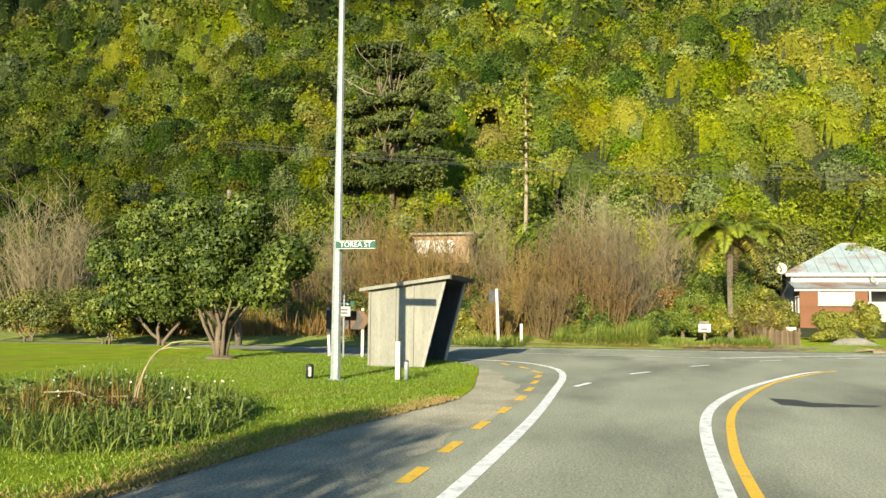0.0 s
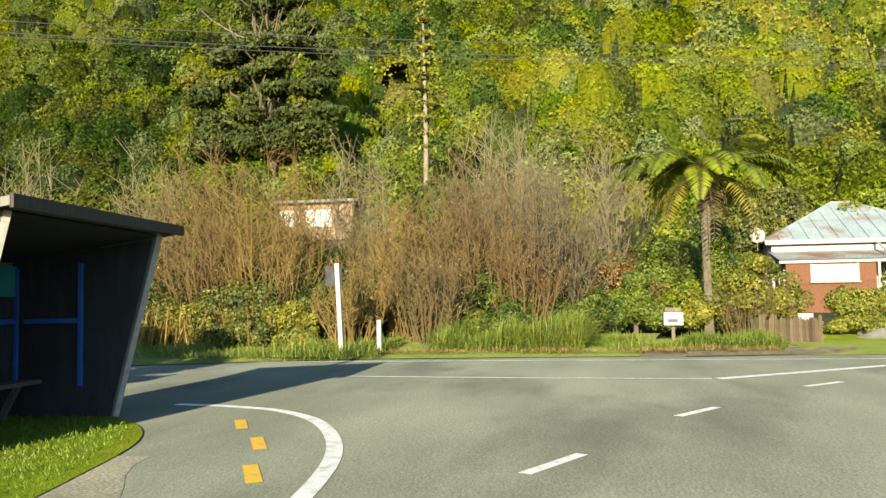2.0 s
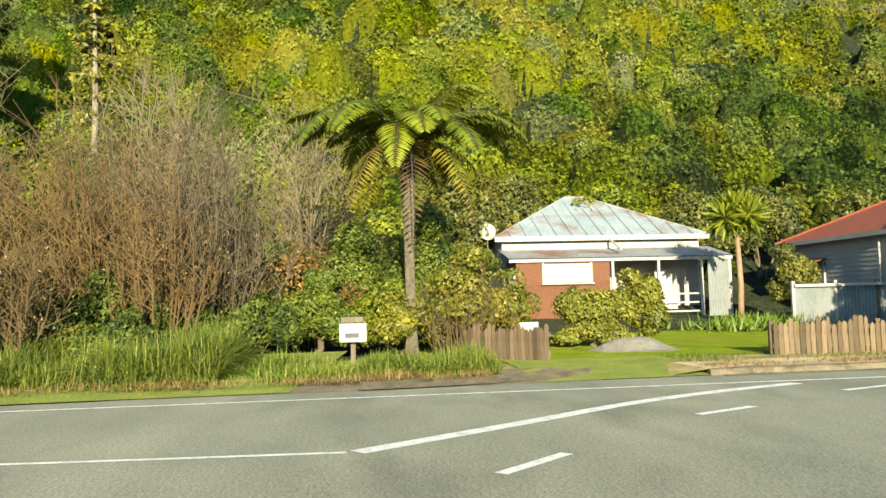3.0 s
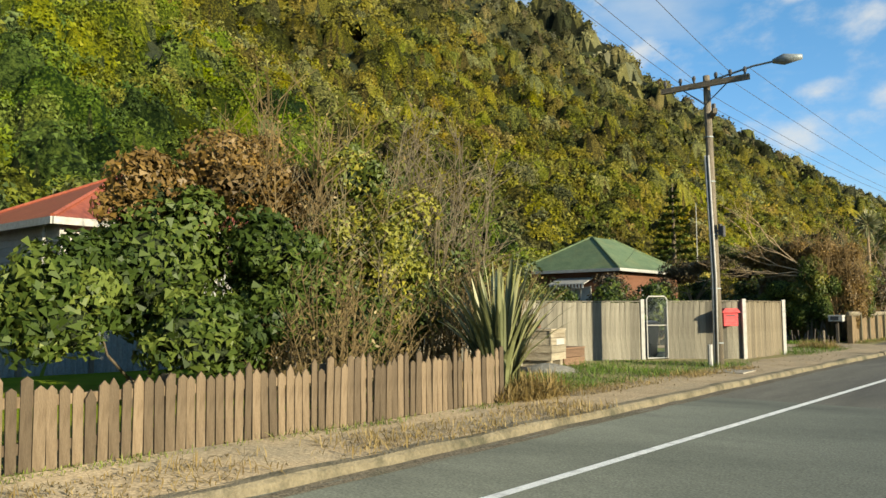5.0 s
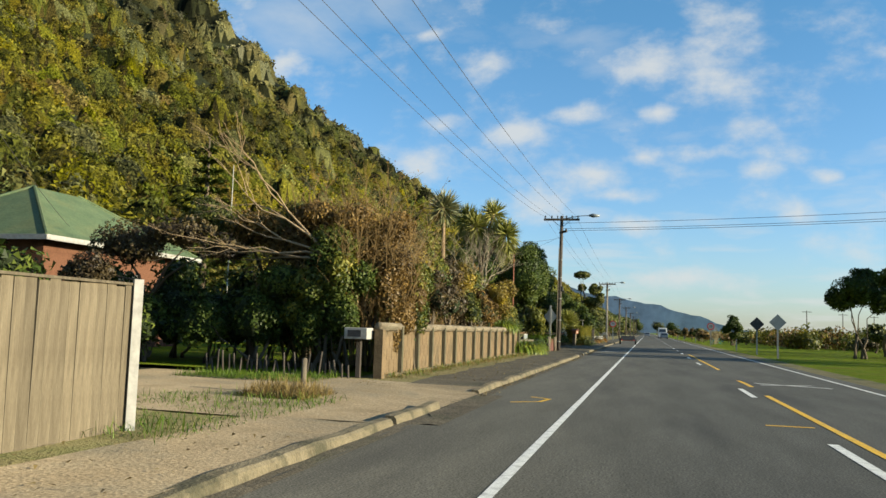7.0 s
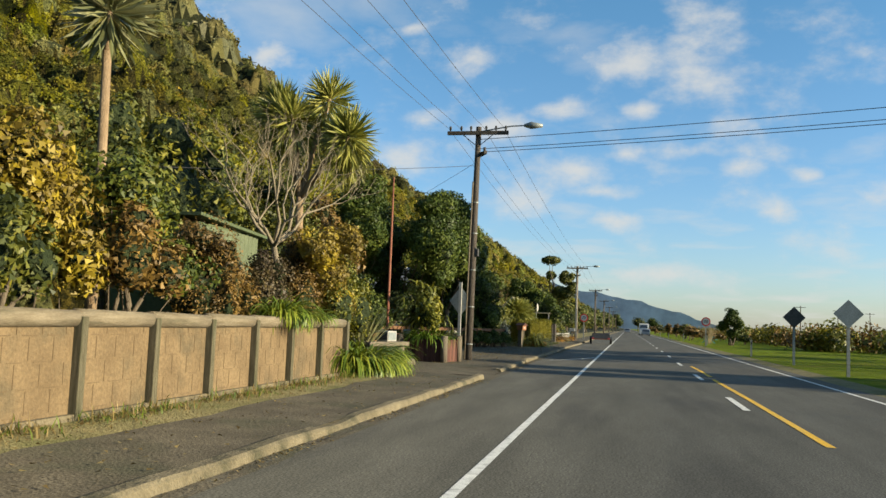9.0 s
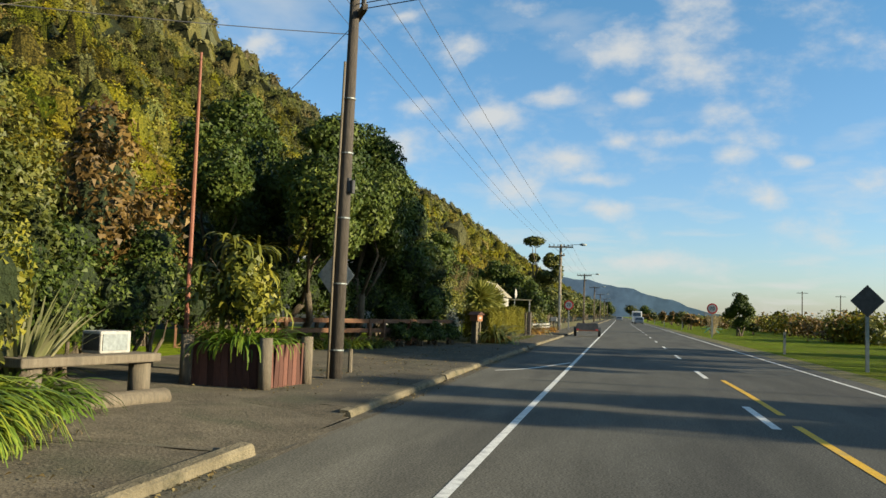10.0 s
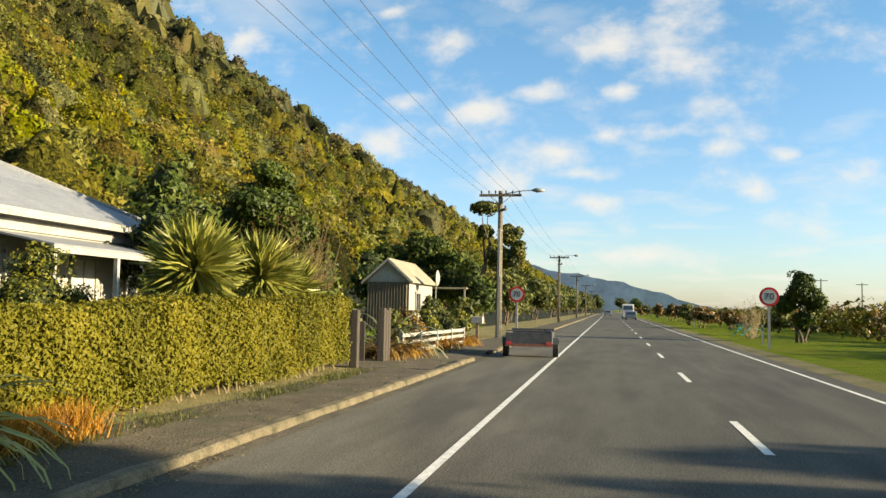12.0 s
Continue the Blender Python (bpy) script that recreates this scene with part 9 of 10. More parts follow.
# solid darker slab behind the leaves, painting the shade inside the hedge
part("inner_foliage", Shape().prism([(-5.4, 69.0, 0.4), (-5.4, 82.5, 0.4), (-5.4, 82.5, 1.66), (-5.4, 69.0, 1.36)], (0.9, 0, 0)), M_HEDGESHADE, hd)
for k in range(70):
    y = 68.8 + 0.198 * k
    part("stem", Shape().tube([(-4.75 + random.uniform(-0.2, 0.2), y, 0.1), (-4.8 + random.uniform(-0.2, 0.2), y + random.uniform(-0.1, 0.1), 0.6)], 0.018, 4), M_TWIGPALE, hd)
pp = np.column_stack([rng.normal(-4.25, 0.18, 4200), rng.uniform(68.8, 72.2, 4200), np.full(4200, 0.1)])
tagged(new("orange_groundcover", blades("orange_groundcover", pp, 0.42, 0.011, L_ORANGE, 0.5)), "orange-brown ferny groundcover along the hedge", "groundcover", kind="stuff")
longgrass(2200, -4.2, -3.6, 68, 83, 0.12, L_OLIVE, "low weeds between hedge and footpath", 0.11)
clump(-4.25, 69.3, 0.55, 1.35, L_SPIKE, "spiky yellow-green flax at the hedge's end", 190, 0.028, "flax")

# white villa behind the hedge
hv = thing("house", 0, 0, 0, 0, "white villa with grey iron roof and a deep verandah", "house")
part("wall", Shape().box((-16.0, 84.0, 2.0), (7.0, 8.0, 3.6)), M_WHITE, hv)
boards(hv, (-19.5, 79.98), (-12.5, 79.98), 0.4, 3.6, 0.16, M_WHITE)
rf, ra, rb = hip(-19.5, -12.5, 80.0, 88.0, 3.75, 1.9, 0.4)
rp = part("roof", rf, M_TINGREY, hv)
for e, q in ((ra, (-12.1, 79.6)), (ra, (-19.9, 79.6)), (rb, (-12.1, 88.4))):
    part("ridge_cap", Shape().tube([(*e, 5.67), (*q, 3.78)], 0.06, 6), M_TINGREY, rp)
part("fascia", Shape().box((-16, 79.58, 3.69), (7.9, 0.05, 0.2)).box((-12.08, 84.0, 3.69), (0.05, 8.8, 0.2)), M_WHITE, hv, "white gutter boards")
part("frieze", Shape().box((-12.46, 84, 3.42), (0.06, 8.0, 0.25)), M_WHITE, hv)
part("verandah_roof", Shape().prism([(-12.5, 80.2, 3.2), (-10.6, 80.2, 2.85), (-10.6, 88.0, 2.85), (-12.5, 88.0, 3.2)], (0, 0, 0.05)), M_TINGREY, hv)
part("verandah_beam", Shape().box((-10.65, 84.1, 2.78), (0.08, 7.8, 0.16)), M_WHITE, hv)
for y in (80.3, 82.8, 85.4, 87.9):
    part("verandah_post", Shape().box((-10.68, y, 1.6), (0.11, 0.11, 2.4)), M_WHITE, hv)
for y in (81.5, 84.0, 86.6):
    window(hv, (-12.47, y, 2.0), 1.1, 1.5, "x", M_GLASS if y != 84.0 else M_CURTAIN, 1)
for k in range(30):
    part("baluster", Shape().box((-10.68, 83.0 + 0.165 * k, 0.95), (0.04, 0.06, 0.75)), M_WHITE, hv)
part("handrail", Shape().box((-10.68, 85.4, 1.35), (0.09, 5.0, 0.07)), M_WHITE, hv)
part("verandah_floor", Shape().box((-11.6, 84.1, 0.45), (2.0, 7.9, 0.15)), M_POLEW, hv)
bush(-9.6, 78.2, 1.4, 2.7, L_YELLOW, "rounded yellow-green shrub before the villa", 7000, 0.06)
bush(-9.8, 75.0, 1.5, 2.5, L_OLIVE, "rounded green shrub before the villa", 6500, 0.06)
rail_fence([(-7.2, 72.5), (-7.0, 79.5)], (0.9, 1.15), "grey wire and rail fence behind the hedge", M_STEEL, 1.25, 0.06, 1.4, 0.03, 0.04)
def yucca(x, y, z, r, n, label):
    ob = thing("cabbage_tree", x, y, z, 0, label, "tree")
    part("trunk", Shape().tube([(0, 0, -z), (0, 0, 0.2)], [0.16, 0.12], 8), M_BARK, ob, smooth=True)
    d = unit(rng.normal(size=(n, 3)) + np.array([0, 0, 0.35]))
    lg = r * rng.uniform(0.42, 0.55, n)
    part("head", leaf_mesh("head", d * (lg * 1.02)[:, None], np.cross(d, rng.normal(size=(n, 3))), lg, np.full(n, 0.045), rng.uniform(0, 1, n), L_SPIKE, d), L_SPIKE, ob)
    return ob


yucca(-6.6, 79.2, 2.3, 1.2, 620, "broad spiky cabbage tree head over the hedge")
yucca(-6.6, 82.4, 2.3, 1.2, 620, "broad spiky cabbage tree head over the hedge")
yucca(-6.6, 84.4, 2.0, 1.05, 420, "smaller spiky cabbage tree beside the hedge")
bush(-7.6, 89.5, 1.4, 2.2, L_DARK, "dark green shrub beyond the cabbage trees", 4500)
bush(-9.0, 92.0, 1.5, 2.4, L_OLIVE, "green shrub before the small cottage", 4500)

# gate posts and dark gate beyond the hedge
ge = thing("driveway_gate", -4.35, 84.6, 0.1, 90, "dark timber posts beside an open dark gate", "gate")
for k, x in enumerate((-1.5, 0.95, 1.2, 1.45)):
    part("post", Shape().box((x, 0, 0.7), (0.2, 0.2, 1.45 + 0.1 * (k % 2))), M_POLED, ge, bevel=0.02)
part("gate_leaf", Shape().box((-0.3, 1.1, 0.6), (0.05, 2.0, 1.0)), M_POLED, ge)
clump(-4.6, 87.0, 0.7, 0.8, L_RUST, "bronze strappy plants by the gate post", 260)
rail_fence([(-4.4, 88.0), (-3.9, 96.0)], (0.15, 0.4, 0.62), "low white rail fence with plants behind", M_WHITE, 0.75, 0.1, 2.0, 0.04, 0.11)
for y, m, lab in ((89.5, L_YELLOW, "yellow-green flowering shrub behind the white rails"), (92, L_RUST, "bronze shrub behind the white rails"), (95, L_YELLOW, "yellow-green shrub behind the white rails"), (98.5, L_OLIVE, "green shrub along the footpath"), (102, L_YELLOW, "yellow-green shrub along the footpath")):
    bush(-5.2, y, 0.9, 1.5, m, lab, 2600, 0.06)

for y, x, m in ((88.0, -4.4, L_ORANGE), (90.2, -4.75, L_RUST), (92.6, -4.2, L_ORANGE), (94.6, -4.5, L_RUST), (96.6, -4.1, L_ORANGE)):
    clump(x, y, 0.6, 0.75, m, "bronze and orange strappy plants before the white rails", 220)
bush(-8.5, 110.5, 1.0, 2.3, L_OLIVE, "olive shrub beside the small cottage", 2600, 0.08)
bush(-5.7, 86.3, 0.9, 1.4, L_DARK, "dark shrub inside the open gate", 2400, 0.06)
clump(-4.9, 88.6, 0.6, 1.5, L_FLAX, "spiky flax behind the white rails", 120, 0.04, "flax")
lx = thing("letterbox", -3.75, 98.5, 0.1, 0, "small pale letterbox on a timber post", "letterbox")
part("post", Shape().box((0, 0, 0.42), (0.12, 0.12, 0.84)), M_POLEW, lx)
part("box", Shape().box((0, 0, 1.0), (0.5, 0.36, 0.3)), M_WHITE, lx, bevel=0.02)

# small cottage
hc = thing("house", 0, 0, 0, 0, "small white cottage with a pale gabled iron roof", "house")
M_CREAMROOF = surface("cream roofing iron", (0.27, 0.235, 0.165), (0.34, 0.30, 0.215), 1.5, 0.6, 0.15, fine=12, c3=(0.2, 0.16, 0.1), scale3=0.8)
part("wall", Shape().box((-11.4, 115.6, 1.6), (2.6, 6.6, 3.1)), M_WHITE, hc)
part("gable", Shape().prism([(-12.7, 112.28, 3.15), (-10.1, 112.28, 3.15), (-11.4, 112.28, 4.35)], (0, 0.1, 0)), M_WHITE, hc)
part("roof", Shape().prism([(-13.0, 112.0, 3.02), (-11.4, 112.0, 4.45), (-11.4, 119.2, 4.45), (-13.0, 119.2, 3.02)], (0, 0, 0.06)).prism([(-11.4, 112.0, 4.45), (-9.8, 112.0, 3.02), (-9.8, 119.2, 3.02), (-11.4, 119.2, 4.45)], (0, 0, 0.06)), M_CREAMROOF, hc)
for sg_ in (-1, 1):
    part("bargeboard", Shape().prism([(-11.4, 111.97, 4.47), (-11.4, 111.97, 4.32), (-11.4 + sg_ * 1.6, 111.97, 2.9), (-11.4 + sg_ * 1.6, 111.97, 3.04)], (0, -0.04, 0)), M_WHITE, hc)
corrugate((-12.68, 112.24, 0.3), (-10.12, 112.24, 0.3), (-10.12, 112.24, 3.05), (-12.68, 112.24, 3.05), 14, M_POLEW, "cladding", hc, "brown and white vertical boards", 0.05)
window(hc, (-10.08, 114.5, 1.9), 1.2, 1.1, "x", M_GLASS, 1)
part("porch_roof", Shape().box((-9.0, 120.4, 2.9), (2.4, 2.4, 0.1)), M_CREAMROOF, hc)
part("porch_post", Shape().box((-7.95, 119.4, 1.5), (0.1, 0.1, 2.8)), M_WHITE, hc)
sd = thing("satellite_dish", -8.9, 114.4, 2.5, 0, "white satellite dish by the cottage", "satellite dish")
part("bowl", dish_s, M_WHITE, sd, smooth=True)
part("mast", Shape().tube([(0, 0, -2.4), (0, 0, 0.9)], 0.03, 6), M_STEEL, sd)

# trees along the road further on
FAR = [(-10.9, 100, 1.7, 2.5, L_YELLOW), (-9.8, 125, 2.8, 6.2, L_DARK), (-6.0, 108, 1.2, 2.1, L_OLIVE), (-15.5, 122, 2.8, 6.0, L_DARK), (-12.5, 126, 2.8, 6.6, L_OLIVE), (-14, 103, 3.0, 6.5, L_DARK), (-17, 95, 3.4, 7.0, L_DARK), (-20, 76, 3.6, 8.5, L_DARK), (-24, 86, 3.6, 8.0, L_DARK), (-18, 70, 3.0, 6.5, L_OLIVE), (-16, 63, 3.0, 7.0, L_OLIVE), (-8, 122, 2.6, 5.2, L_DARK), (-11, 128, 3.0, 6.5, L_DARK), (-7, 134, 2.4, 4.8, L_OLIVE),
       (-8, 144, 2.8, 5.6, L_OLIVE), (-9, 156, 3.0, 6.0, L_DARK), (-7.5, 170, 3.0, 5.5, L_OLIVE), (-9, 185, 3.4, 6.5, L_DARK), (-8, 205, 3.4, 6.0, L_OLIVE), (-9, 230, 4.0, 7.0, L_DARK), (-8, 260, 4.0, 7.0, L_OLIVE), (-9, 300, 4.5, 8.0, L_DARK), (-8, 350, 5.0, 8.0, L_OLIVE), (-9, 410, 5.5, 9.0, L_DARK), (-10, 480, 6.0, 10, L_DARK), (-6, 560, 6, 11, L_DARK), (8, 620, 7, 10, L_OLIVE), (16, 560, 6, 9, L_DARK)]
for x, y, r, h, m in FAR:
    bush(x, y, r, h, m, "leafy green roadside tree further along", 5200, 0.11 + 0.0004 * y, "roadside_tree", stems=2)
um = thing("umbrella_tree", -9.9, 140, 0.1, 0, "tall tree with a small flat dark crown above the others", "tree")
part("trunk", branchwork((0, 0, 0), [(0, -0.6, 10.6), (0.3, 0.8, 10.8), (0.6, 0, 8.0), (0.5, 1.6, 7.0)], 0.32, fork=0.6), M_BARK, um, smooth=True)
c, nr, tn = crown([(0.2, -0.2, 10.7, 2.0, 1.9, 0.9), (2.3, 1.0, 8.2, 1.9, 1.8, 1.5), (1.8, 0.4, 6.0, 2.2, 1.8, 1.5), (0.2, 0.4, 8.6, 1.0, 1.2, 0.9), (3.2, 0, 6.8, 1.3, 1.3, 1.3)], 8500, 18, 0.45)
part("crown", leaf_mesh("crown", c, nr, 0.17, 0.09, tn, L_OLIVE), L_OLIVE, um)
tree("pohutukawa_tree", -13.2, 97.5, 0.3, [(0, 0, 5.4, 2.6, 2.6, 2.0), (1.3, 0.4, 4.4, 1.8, 1.8, 1.5), (-1.4, 0, 4.6, 1.9, 1.9, 1.6), (0.3, 0, 6.9, 1.6, 1.6, 1.0)], 14000, 0.12, L_DARK, "rounded dark green tree behind the villa garden", 0.26, sub=24, lump=0.36, stems=3)
tree("roadside_tree", -12.2, 126, 0.3, [(0, 0, 5.6, 3.0, 2.6, 2.2), (2.0, 0, 4.6, 2.0, 2.0, 1.9), (-2.4, 0, 5.0, 2.2, 2.2, 1.8)], 10000, 0.15, L_DARK, "tall dark green trees behind the cottage", 0.26, sub=24, lump=0.36, stems=3)
twigs(-12, 98, 0.5, 5.5, 2.2, 60, M_TWIG, "rusty leafless tree behind the cottage", "bare_tree", r=0.03, side=10)


# ---- trailer, signs and the seaward side ----
tr = thing("box_trailer", -0.85, 91.2, 0.0, 2, "dark low box trailer with red tail lights parked at the roadside", "trailer")
M_TRAILER = surface("dark trailer steel", (0.05, 0.055, 0.06), (0.085, 0.09, 0.095), 3, 0.5, 0.2, fine=20, c3=(0.12, 0.06, 0.04), scale3=1.5)
M_TYRE = surface("tyre rubber", (0.018, 0.018, 0.018), (0.03, 0.03, 0.03), 6, 0.85, 0.2)
part("floor", Shape().box((0, 0.9, 0.46), (1.5, 2.4, 0.06)), M_TRAILER, tr)
for x in (-0.74, 0.74):
    part("side", Shape().box((x, 0.9, 0.66), (0.04, 2.4, 0.38)), M_TRAILER, tr, bevel=0.008)
    part("mudguard", Shape().prism([(x * 1.28, 0.5, 0.45), (x * 1.28, 0.62, 0.66), (x * 1.28, 1.18, 0.66), (x * 1.28, 1.3, 0.45), (x * 1.28, 1.22, 0.45), (x * 1.28, 1.14, 0.6), (x * 1.28, 0.66, 0.6), (x * 1.28, 0.58, 0.45)], (-0.2 if x > 0 else 0.2, 0, 0)), M_TRAILER, tr)
    wh = part("wheel", Shape().tube([(x * 1.02, 0.9, 0.29), (x * 1.26, 0.9, 0.29)], 0.29, 18), M_TYRE, tr, smooth=False)
    part("rim", Shape().tube([(x * 1.265, 0.9, 0.29), (x * 1.275, 0.9, 0.29)], 0.17, 14), M_STEEL, wh)
    part("tail_light", Shape().box((x * 0.88, -0.33, 0.5), (0.16, 0.04, 0.1)), M_RED, tr, "red tail light")
part("tailgate", Shape().box((0, -0.3, 0.66), (1.5, 0.04, 0.36)), M_TRAILER, tr)
part("headboard", Shape().box((0, 2.1, 0.7), (1.5, 0.04, 0.46)), M_TRAILER, tr)
part("rear_bar", Shape().box((0, -0.32, 0.44), (1.56, 0.05, 0.09)), M_REDBOARD, tr, "rust-red rear cross bar")
part("drawbar", Shape().tube([(-0.4, 2.1, 0.42), (0, 3.2, 0.42)], 0.04, 6).tube([(0.4, 2.1, 0.42), (0, 3.2, 0.42)], 0.04, 6), M_TRAILER, tr)
part("rack", Shape().tube([(-0.74, -0.28, 0.9), (0.74, -0.28, 0.9)], 0.025, 6).tube([(0.5, 0.1, 0.95), (0.74, -0.28, 0.9)], 0.03, 6), M_TRAILER, tr)


def limit_sign(x, y, label, z=2.35, post_h=2.75, post=None):
    """A round speed limit sign that faces the traffic from the south."""
    ob = thing("speed_limit_sign", x, y, 0.03, 0, label, "road sign")
    part("post", Shape().box((0, 0.06, post_h / 2), (0.11, 0.09, post_h)), post or M_WHITE, ob)
    part("disc", Shape().tube([(0, 0, z), (0, -0.012, z)], 0.43, 28), M_RED2, ob, "red ring")
    part("face", Shape().tube([(0, -0.013, z), (0, -0.017, z)], 0.32, 28), M_SIGNWHITE, ob)
    lettering("70", 0.42, (0, -0.022, z), 90, 0, M_BLACK, ob)
    return ob


M_RED2 = surface("red sign ring", (0.50, 0.02, 0.02), (0.56, 0.03, 0.03), 3, 0.4, 0.0)
limit_sign(8.75, 103.0, "round red-ringed 70 speed limit sign on a white post")
limit_sign(-3.2, 108.6, "round red-ringed 70 speed limit sign near the power pole")
pa = thing("plank_on_pole", -3.85, 106.3, 0.05, 0, "white board fixed up the power pole", "board")
part("board", Shape().box((0.0, -0.18, 1.6), (0.12, 0.03, 3.2)), M_WHITE, pa)
for x, y, face_back in ((8.9, 59.8, False), (8.95, 50.2, True)):
    sgn = thing("road_sign", x, y, 0.03, 0, "dark diamond sign seen from behind on a slim post" if not face_back else "white-edged sign seen nearly edge-on on a white post", "road sign")
    part("post", Shape().box((0, 0, 1.25), (0.1, 0.08, 2.5)), M_STEEL if not face_back else M_WHITE, sgn)
    part("plate", Shape().prism([(0, -0.06, 1.7), (0.5, -0.06, 2.2), (0, -0.06, 2.7), (-0.5, -0.06, 2.2)], (0, 0.015, 0)), M_IRON if not face_back else M_STEEL, sgn)
for x, y in ((8.7, 72), (9.3, 108.0), (9.0, 140), (8.6, 175), (8.6, 215)):
    mp = thing("marker_post", x, y, 0.03, 0, "slim white edge marker post on the grass", "marker post", "edge marker posts")
    part("post", Shape().box((0, 0, 0.5), (0.1, 0.06, 1.0)), M_WHITE, mp)
    part("reflector", Shape().box((0, -0.034, 0.8), (0.06, 0.008, 0.14)), M_IRON, mp)

SEA = "wind-shaped dark green coastal tree on the grass reserve"
tree("coastal_tree", 15.3, 57.5, 0.05, [(0, 0, 4.6, 2.4, 2.6, 1.8), (-1.2, 0.8, 3.9, 1.6, 1.8, 1.3), (1.2, -0.8, 4.0, 1.8, 1.8, 1.5), (0.4, 0.4, 5.6, 1.6, 1.8, 1.0)], 13000, 0.12, L_DARK, SEA, 0.2, stems=4, sub=24, lump=0.36, fork=0.3)
tree("coastal_tree", 12.2, 113.5, 0.05, [(0, 0, 2.7, 1.5, 1.5, 1.3), (-0.6, 0.4, 2.1, 1.1, 1.1, 1.0), (0.7, -0.4, 2.3, 1.1, 1.1, 1.1), (0.1, 0, 3.6, 1.0, 1.0, 0.65), (0.2, 0, 1.3, 1.1, 1.1, 0.8)], 12000, 0.1, L_DARK, SEA, 0.18, stems=4, sub=24, lump=0.36, fork=0.3)
for x, y, h_, s_ in ((22.5, 59.6, 17.0, 1.15), (23.5, 62.0, 17.0, 1.15), (21.5, 59.2, 10.5, 0.95), (21.5, 63.0, 10.5, 0.95), (19.4, 60.6, 7.2, 0.75), (24, 60.5, 12.5, 1.1), (27, 63.0, 12.5, 1.0), (20, 68.3, 6.8, 0.42), (26, 68.6, 9.2, 0.5), (33, 72.0, 8.4, 0.7), (34, 45.3, 10.8, 1.0), (35, 42.3, 10.6, 0.9), (21.0, 55.8, 9.6, 0.8), (21.0, 64.6, 10.5, 0.7)):
    tree("coastal_tree", x, y, 0.05, [(0, 0, h_ * 0.72, 2.4 * s_, 2.8 * s_, 2.0), (0.5, 1.8, h_ * 0.6, 1.7 * s_, 1.9 * s_, 1.6), (-0.5, -1.7, h_ * 0.62, 1.7 * s_, 1.9 * s_, 1.6), (0, 0, h_ * 0.88, 1.6, 1.9, 1.1)], 5200, 0.16, L_DARK, "tall dark coastal tree across the reserve", 0.25, stems=2, sub=22, lump=0.4, fork=0.4, core=0.5 if h_ < 11 and (x > 24.5 or x == 21.0) else 0)
for k in range(46):
    y = 128 + 6.5 * k + random.uniform(-3, 3)
    r = random.uniform(0.9, 1.9)
    bush(10.5 + random.uniform(0, 5) + 0.012 * y, y, r, r * random.uniform(0.9, 1.4), random.choice((L_OLIVE, L_RUST, L_MAROON, L_RUST, L_OLIVE)), "low reddish coastal scrub at the edge of the reserve", 1500, 0.10 + 0.0004 * y, "coastal_scrub", 0.05, 2)
for k in range(18):
    y = 92 + 4 * k + random.uniform(-2, 2)
    r = random.uniform(1.2, 2.2)
    bush(19 + random.uniform(0, 9) + 0.03 * y, y, r, r * random.uniform(0.9, 1.3), random.choice((L_OLIVE, L_DARK, L_MAROON)), "low coastal scrub beyond the reserve", 1900, 0.12, "coastal_scrub", 0.05, 2)
for k in range(34):
    y = 84 + 9.5 * k + random.uniform(-3, 3)
    x = 20 + random.uniform(-1.5, 9) + 0.02 * y
    r = random.uniform(1.2, 2.6)
    bush(x, y, r, r * random.uniform(1.0, 1.5), random.choice((L_OLIVE, L_DARK, L_OLIVE, L_MAROON)), "low coastal scrub beyond the reserve", 1900, 0.12 + 0.0004 * y, "coastal_scrub", 0.05, 2)
for k in range(16):
    y = 148 + 16 * k + random.uniform(-5, 5)
    bush(10.5 + random.uniform(0, 2.5), y, random.uniform(1.5, 2.4), random.uniform(2.2, 3.4), random.choice((L_RUST, L_RUST, L_OLIVE)), "reddish brown shrub along the reserve", 1700, 0.13 + 0.0003 * y, "roadside_shrub", 0.05, 2)
scrub_b = [(14.5 + 0.03 * y_ + 20 * random.random() ** 1.4, y_ + random.uniform(-2, 2), random.uniform(0.6, 1.1), random.uniform(1.6, 3.0), random.uniform(1.6, 3.2), random.uniform(1.3, 2.4)) for y_ in 96 + 330 * np.linspace(0, 1, 210) ** 1.5]
for lf_, k in ((L_DOME, 0), (L_RUST, 1), (L_OLIVE, 2), (L_HEDGE, 3)):
    c, nr, tn = crown(scrub_b[k::4], 15000, 16, 0.4)
    keep = c[:, 2] > 0.05
    tagged(new("scrub_belt", leaf_mesh("scrub_belt", c[keep], nr[keep], 0.2, 0.12, tn[keep], lf_, None, 3)), "unbroken belt of low olive and brown coastal scrub", "scrub", kind="stuff")
for k in range(6):
    x, y = 45 + 14 * k, 250 + 22 * k
    dp = thing("power_pole", x, y, 0.05, 0, "distant power pole across the scrub", "power pole", "distant poles")
    part("post", Shape().tube([(0, 0, 0), (0, 0, 9)], [0.16, 0.11], 7), M_POLED, dp)
    part("crossarm", Shape().box((0, 0, 8.6), (2.6, 0.12, 0.14)), M_POLED, dp)
ps = thing("picnic_table", 11.0, 125, 0.05, 20, "small blue-green picnic table on the reserve", "picnic table")
part("tabletop", Shape().box((0, 0, 0.74), (0.8, 1.6, 0.05)), M_TEAL, ps)
for x in (-0.65, 0.65):
    part("bench", Shape().box((x, 0, 0.45), (0.26, 1.6, 0.05)), M_TEAL, ps)
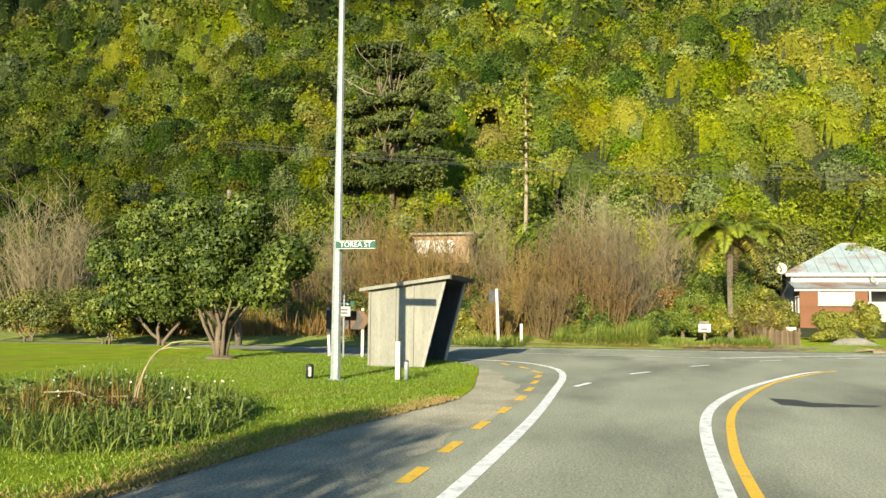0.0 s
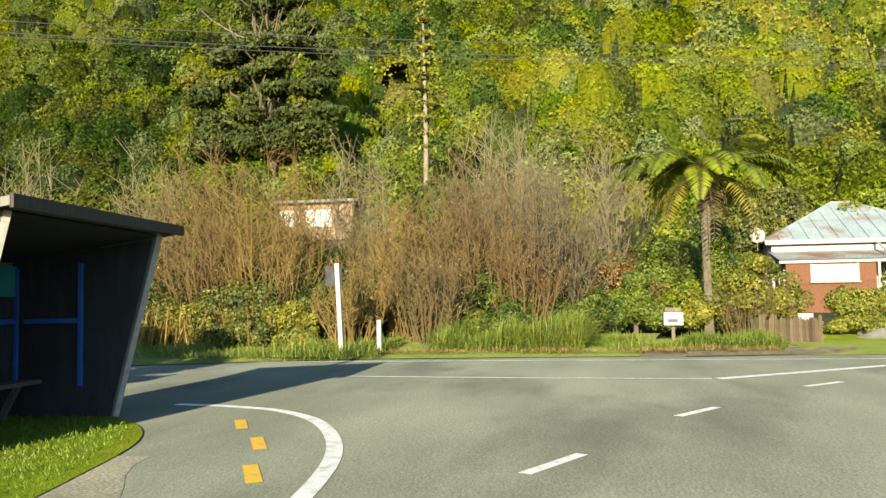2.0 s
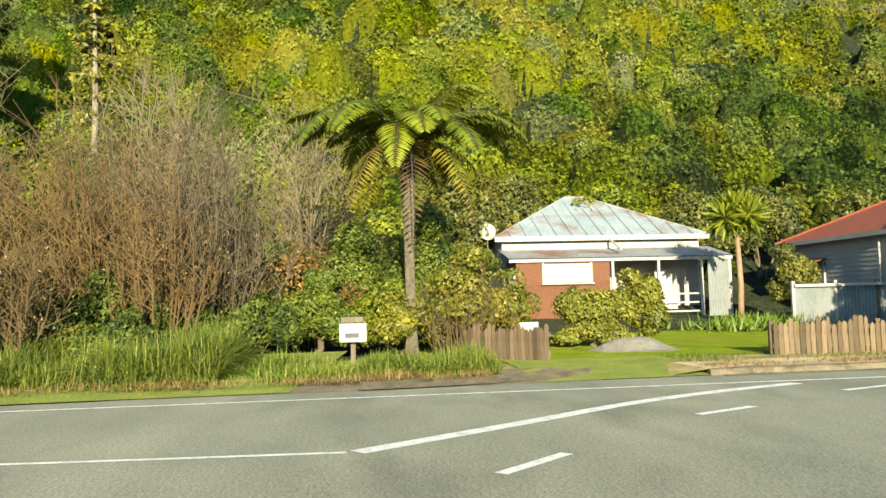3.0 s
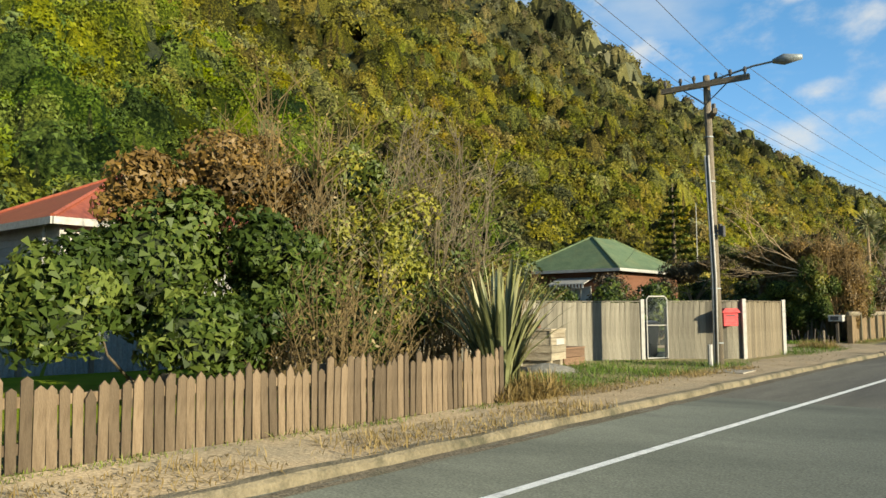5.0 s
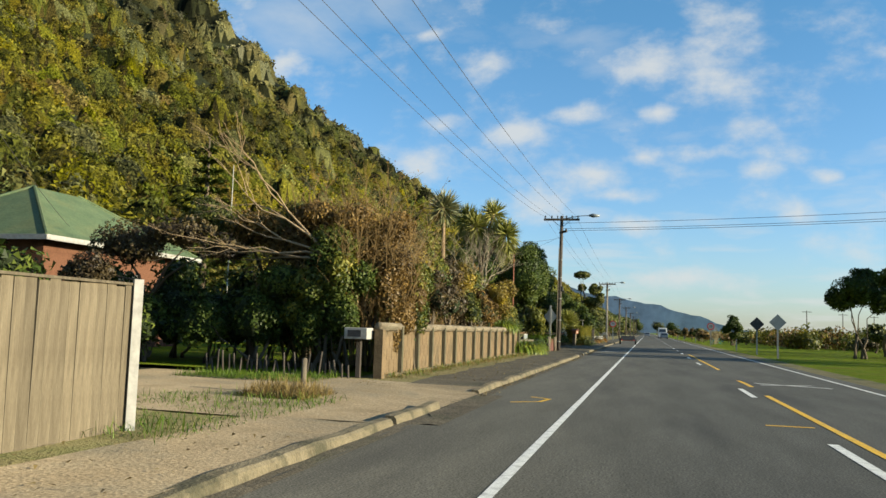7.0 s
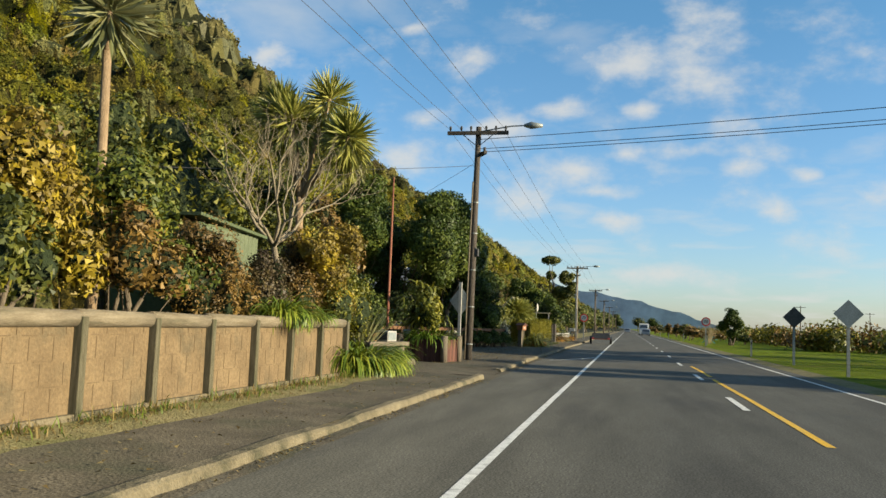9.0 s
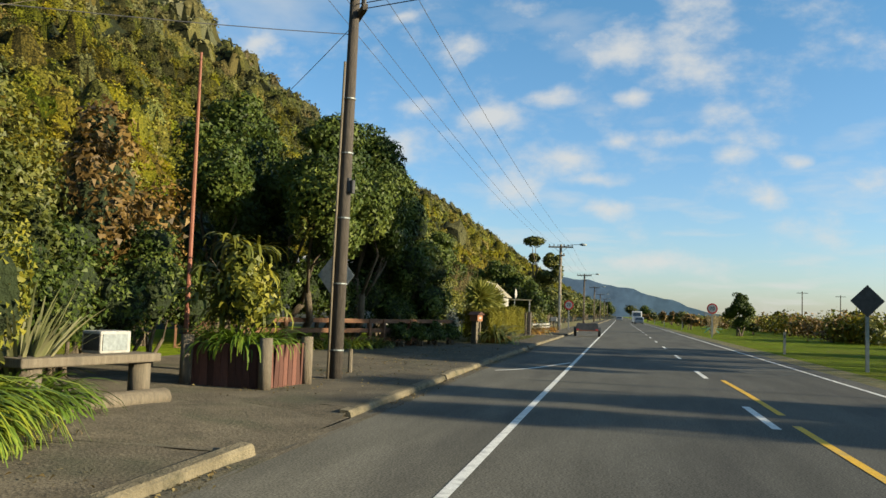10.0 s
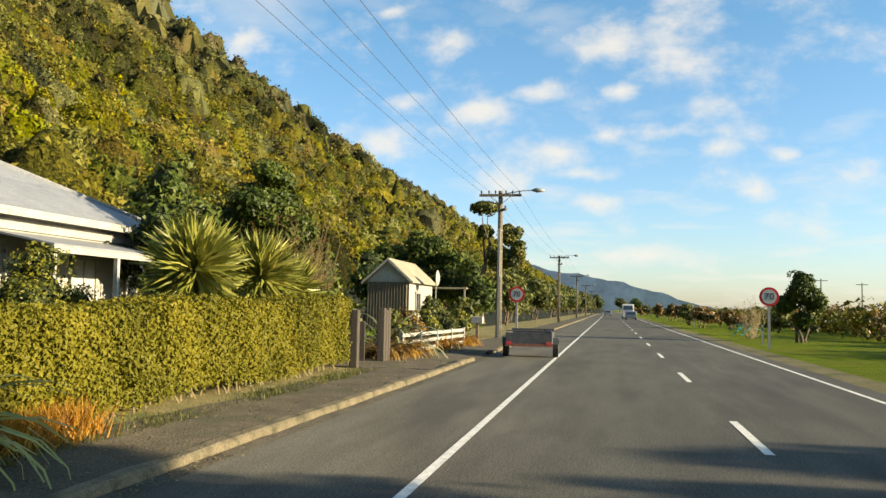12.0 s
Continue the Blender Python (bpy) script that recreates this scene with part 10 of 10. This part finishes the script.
for y in (-0.6, 0.6):
    part("leg", Shape().prism([(-0.6, y, 0), (-0.5, y, 0), (0.35, y, 0.72), (0.25, y, 0.72)], (0, 0.06, 0)).prism([(0.6, y, 0), (0.5, y, 0), (-0.35, y, 0.72), (-0.25, y, 0.72)], (0, 0.06, 0)), M_TEAL, ps)
twigs(10.3, 118, 0.05, 2.6, 0.9, 30, M_TWIGPALE, "small pale leafless sapling on the reserve", "bare_tree", r=0.02)

# far vehicles on the road
M_CARWHITE = surface("white vehicle paint", (0.62, 0.62, 0.62), (0.68, 0.68, 0.68), 2, 0.35, 0.0, spec=0.5)
M_CARGREY = surface("silver vehicle paint", (0.30, 0.31, 0.33), (0.36, 0.37, 0.39), 2, 0.3, 0.0, metal=0.5)


def vehicle(name, x, y, w, l, h, m, label, category):
    ob = thing(name, x, y, 0.0, 0, label, category)
    part("body", Shape().prism([(0 - w / 2, -l / 2, 0.3), (-w / 2, l / 2, 0.3), (-w / 2, l / 2, h * 0.62), (-w / 2, l * 0.36, h), (-w / 2, -l * 0.46, h), (-w / 2, -l / 2, h * 0.6)], (w, 0, 0)), m, ob, bevel=0.08)
    part("windscreen", Shape().prism([(-w * 0.42, -l * 0.503, h * 0.6), (w * 0.42, -l * 0.503, h * 0.6), (w * 0.38, -l * 0.48, h * 0.9), (-w * 0.38, -l * 0.48, h * 0.9)], (0, -0.02, 0)), M_GLASS, ob)
    for sx in (-1, 1):
        for sy in (-0.32, 0.32):
            wh = part("wheel", Shape().tube([(sx * w * 0.4, sy * l, 0.33), (sx * w * 0.5, sy * l, 0.33)], 0.33, 14), M_TYRE, ob)
            part("rim", Shape().tube([(sx * w * 0.501, sy * l, 0.33), (sx * w * 0.506, sy * l, 0.33)], 0.2, 12), M_STEEL, wh)
    return ob


vehicle("van", 5.2, 232, 2.2, 5.6, 2.8, M_CARWHITE, "white van coming along the highway in the distance", "van")
vehicle("car", 5.3, 212, 1.8, 4.3, 1.5, M_CARGREY, "silver car on the highway in the distance", "car")
vehicle("car", 1.2, 290, 1.8, 4.3, 1.5, M_CARGREY, "grey car on the highway in the distance", "car")

# fallen leaves on the footpath
pts = np.column_stack([rng.uniform(-5.6, -2.35, 3600), rng.uniform(-26, 90, 3600), np.full(3600, 0.135)])
pts = pts[(np.abs(pts[:, 1] - 9.5) > 5) & (np.abs(pts[:, 1] - 41) > 3.2)]
pts[:, 0] = -2.35 - np.abs(pts[:, 0] + 2.35) ** 1.0
tagged(new("leaf_litter", leaf_mesh("leaf_litter", pts, rng.normal(0, 0.25, pts.shape) + np.array([0, 0, 1.0]), 0.035, 0.018, rng.random(len(pts)), L_DRYLEAF, None, 3)), "scattered dry leaves on the footpath", "leaf litter", kind="stuff")
n_ = 5200
yy_ = rng.uniform(12, 72, n_)
kx_ = np.interp(yy_, [p[1] for p in kerb_line], [p[0] for p in kerb_line])
near_wall = rng.random(n_) < 0.5
pts = np.column_stack([np.where(near_wall, -4.7 + np.abs(rng.normal(0, 0.35, n_)), kx_ + 0.04 + np.abs(rng.normal(0, 0.10, n_))), yy_, np.where(near_wall, 0.13, 0.022)])
pts = pts[(np.abs(pts[:, 1] - 41) > 2.2) & (np.sin(pts[:, 1] * 1.7) + rng.normal(0, 0.6, n_) > -0.3)]
tagged(new("leaf_litter", leaf_mesh("leaf_litter", pts, rng.normal(0, 0.35, pts.shape) + np.array([0, 0, 1.0]), 0.024, 0.013, rng.random(len(pts)), L_DRYLEAF, None, 3)), "brown leaf litter in the gutter and along the wall", "leaf litter", kind="stuff")
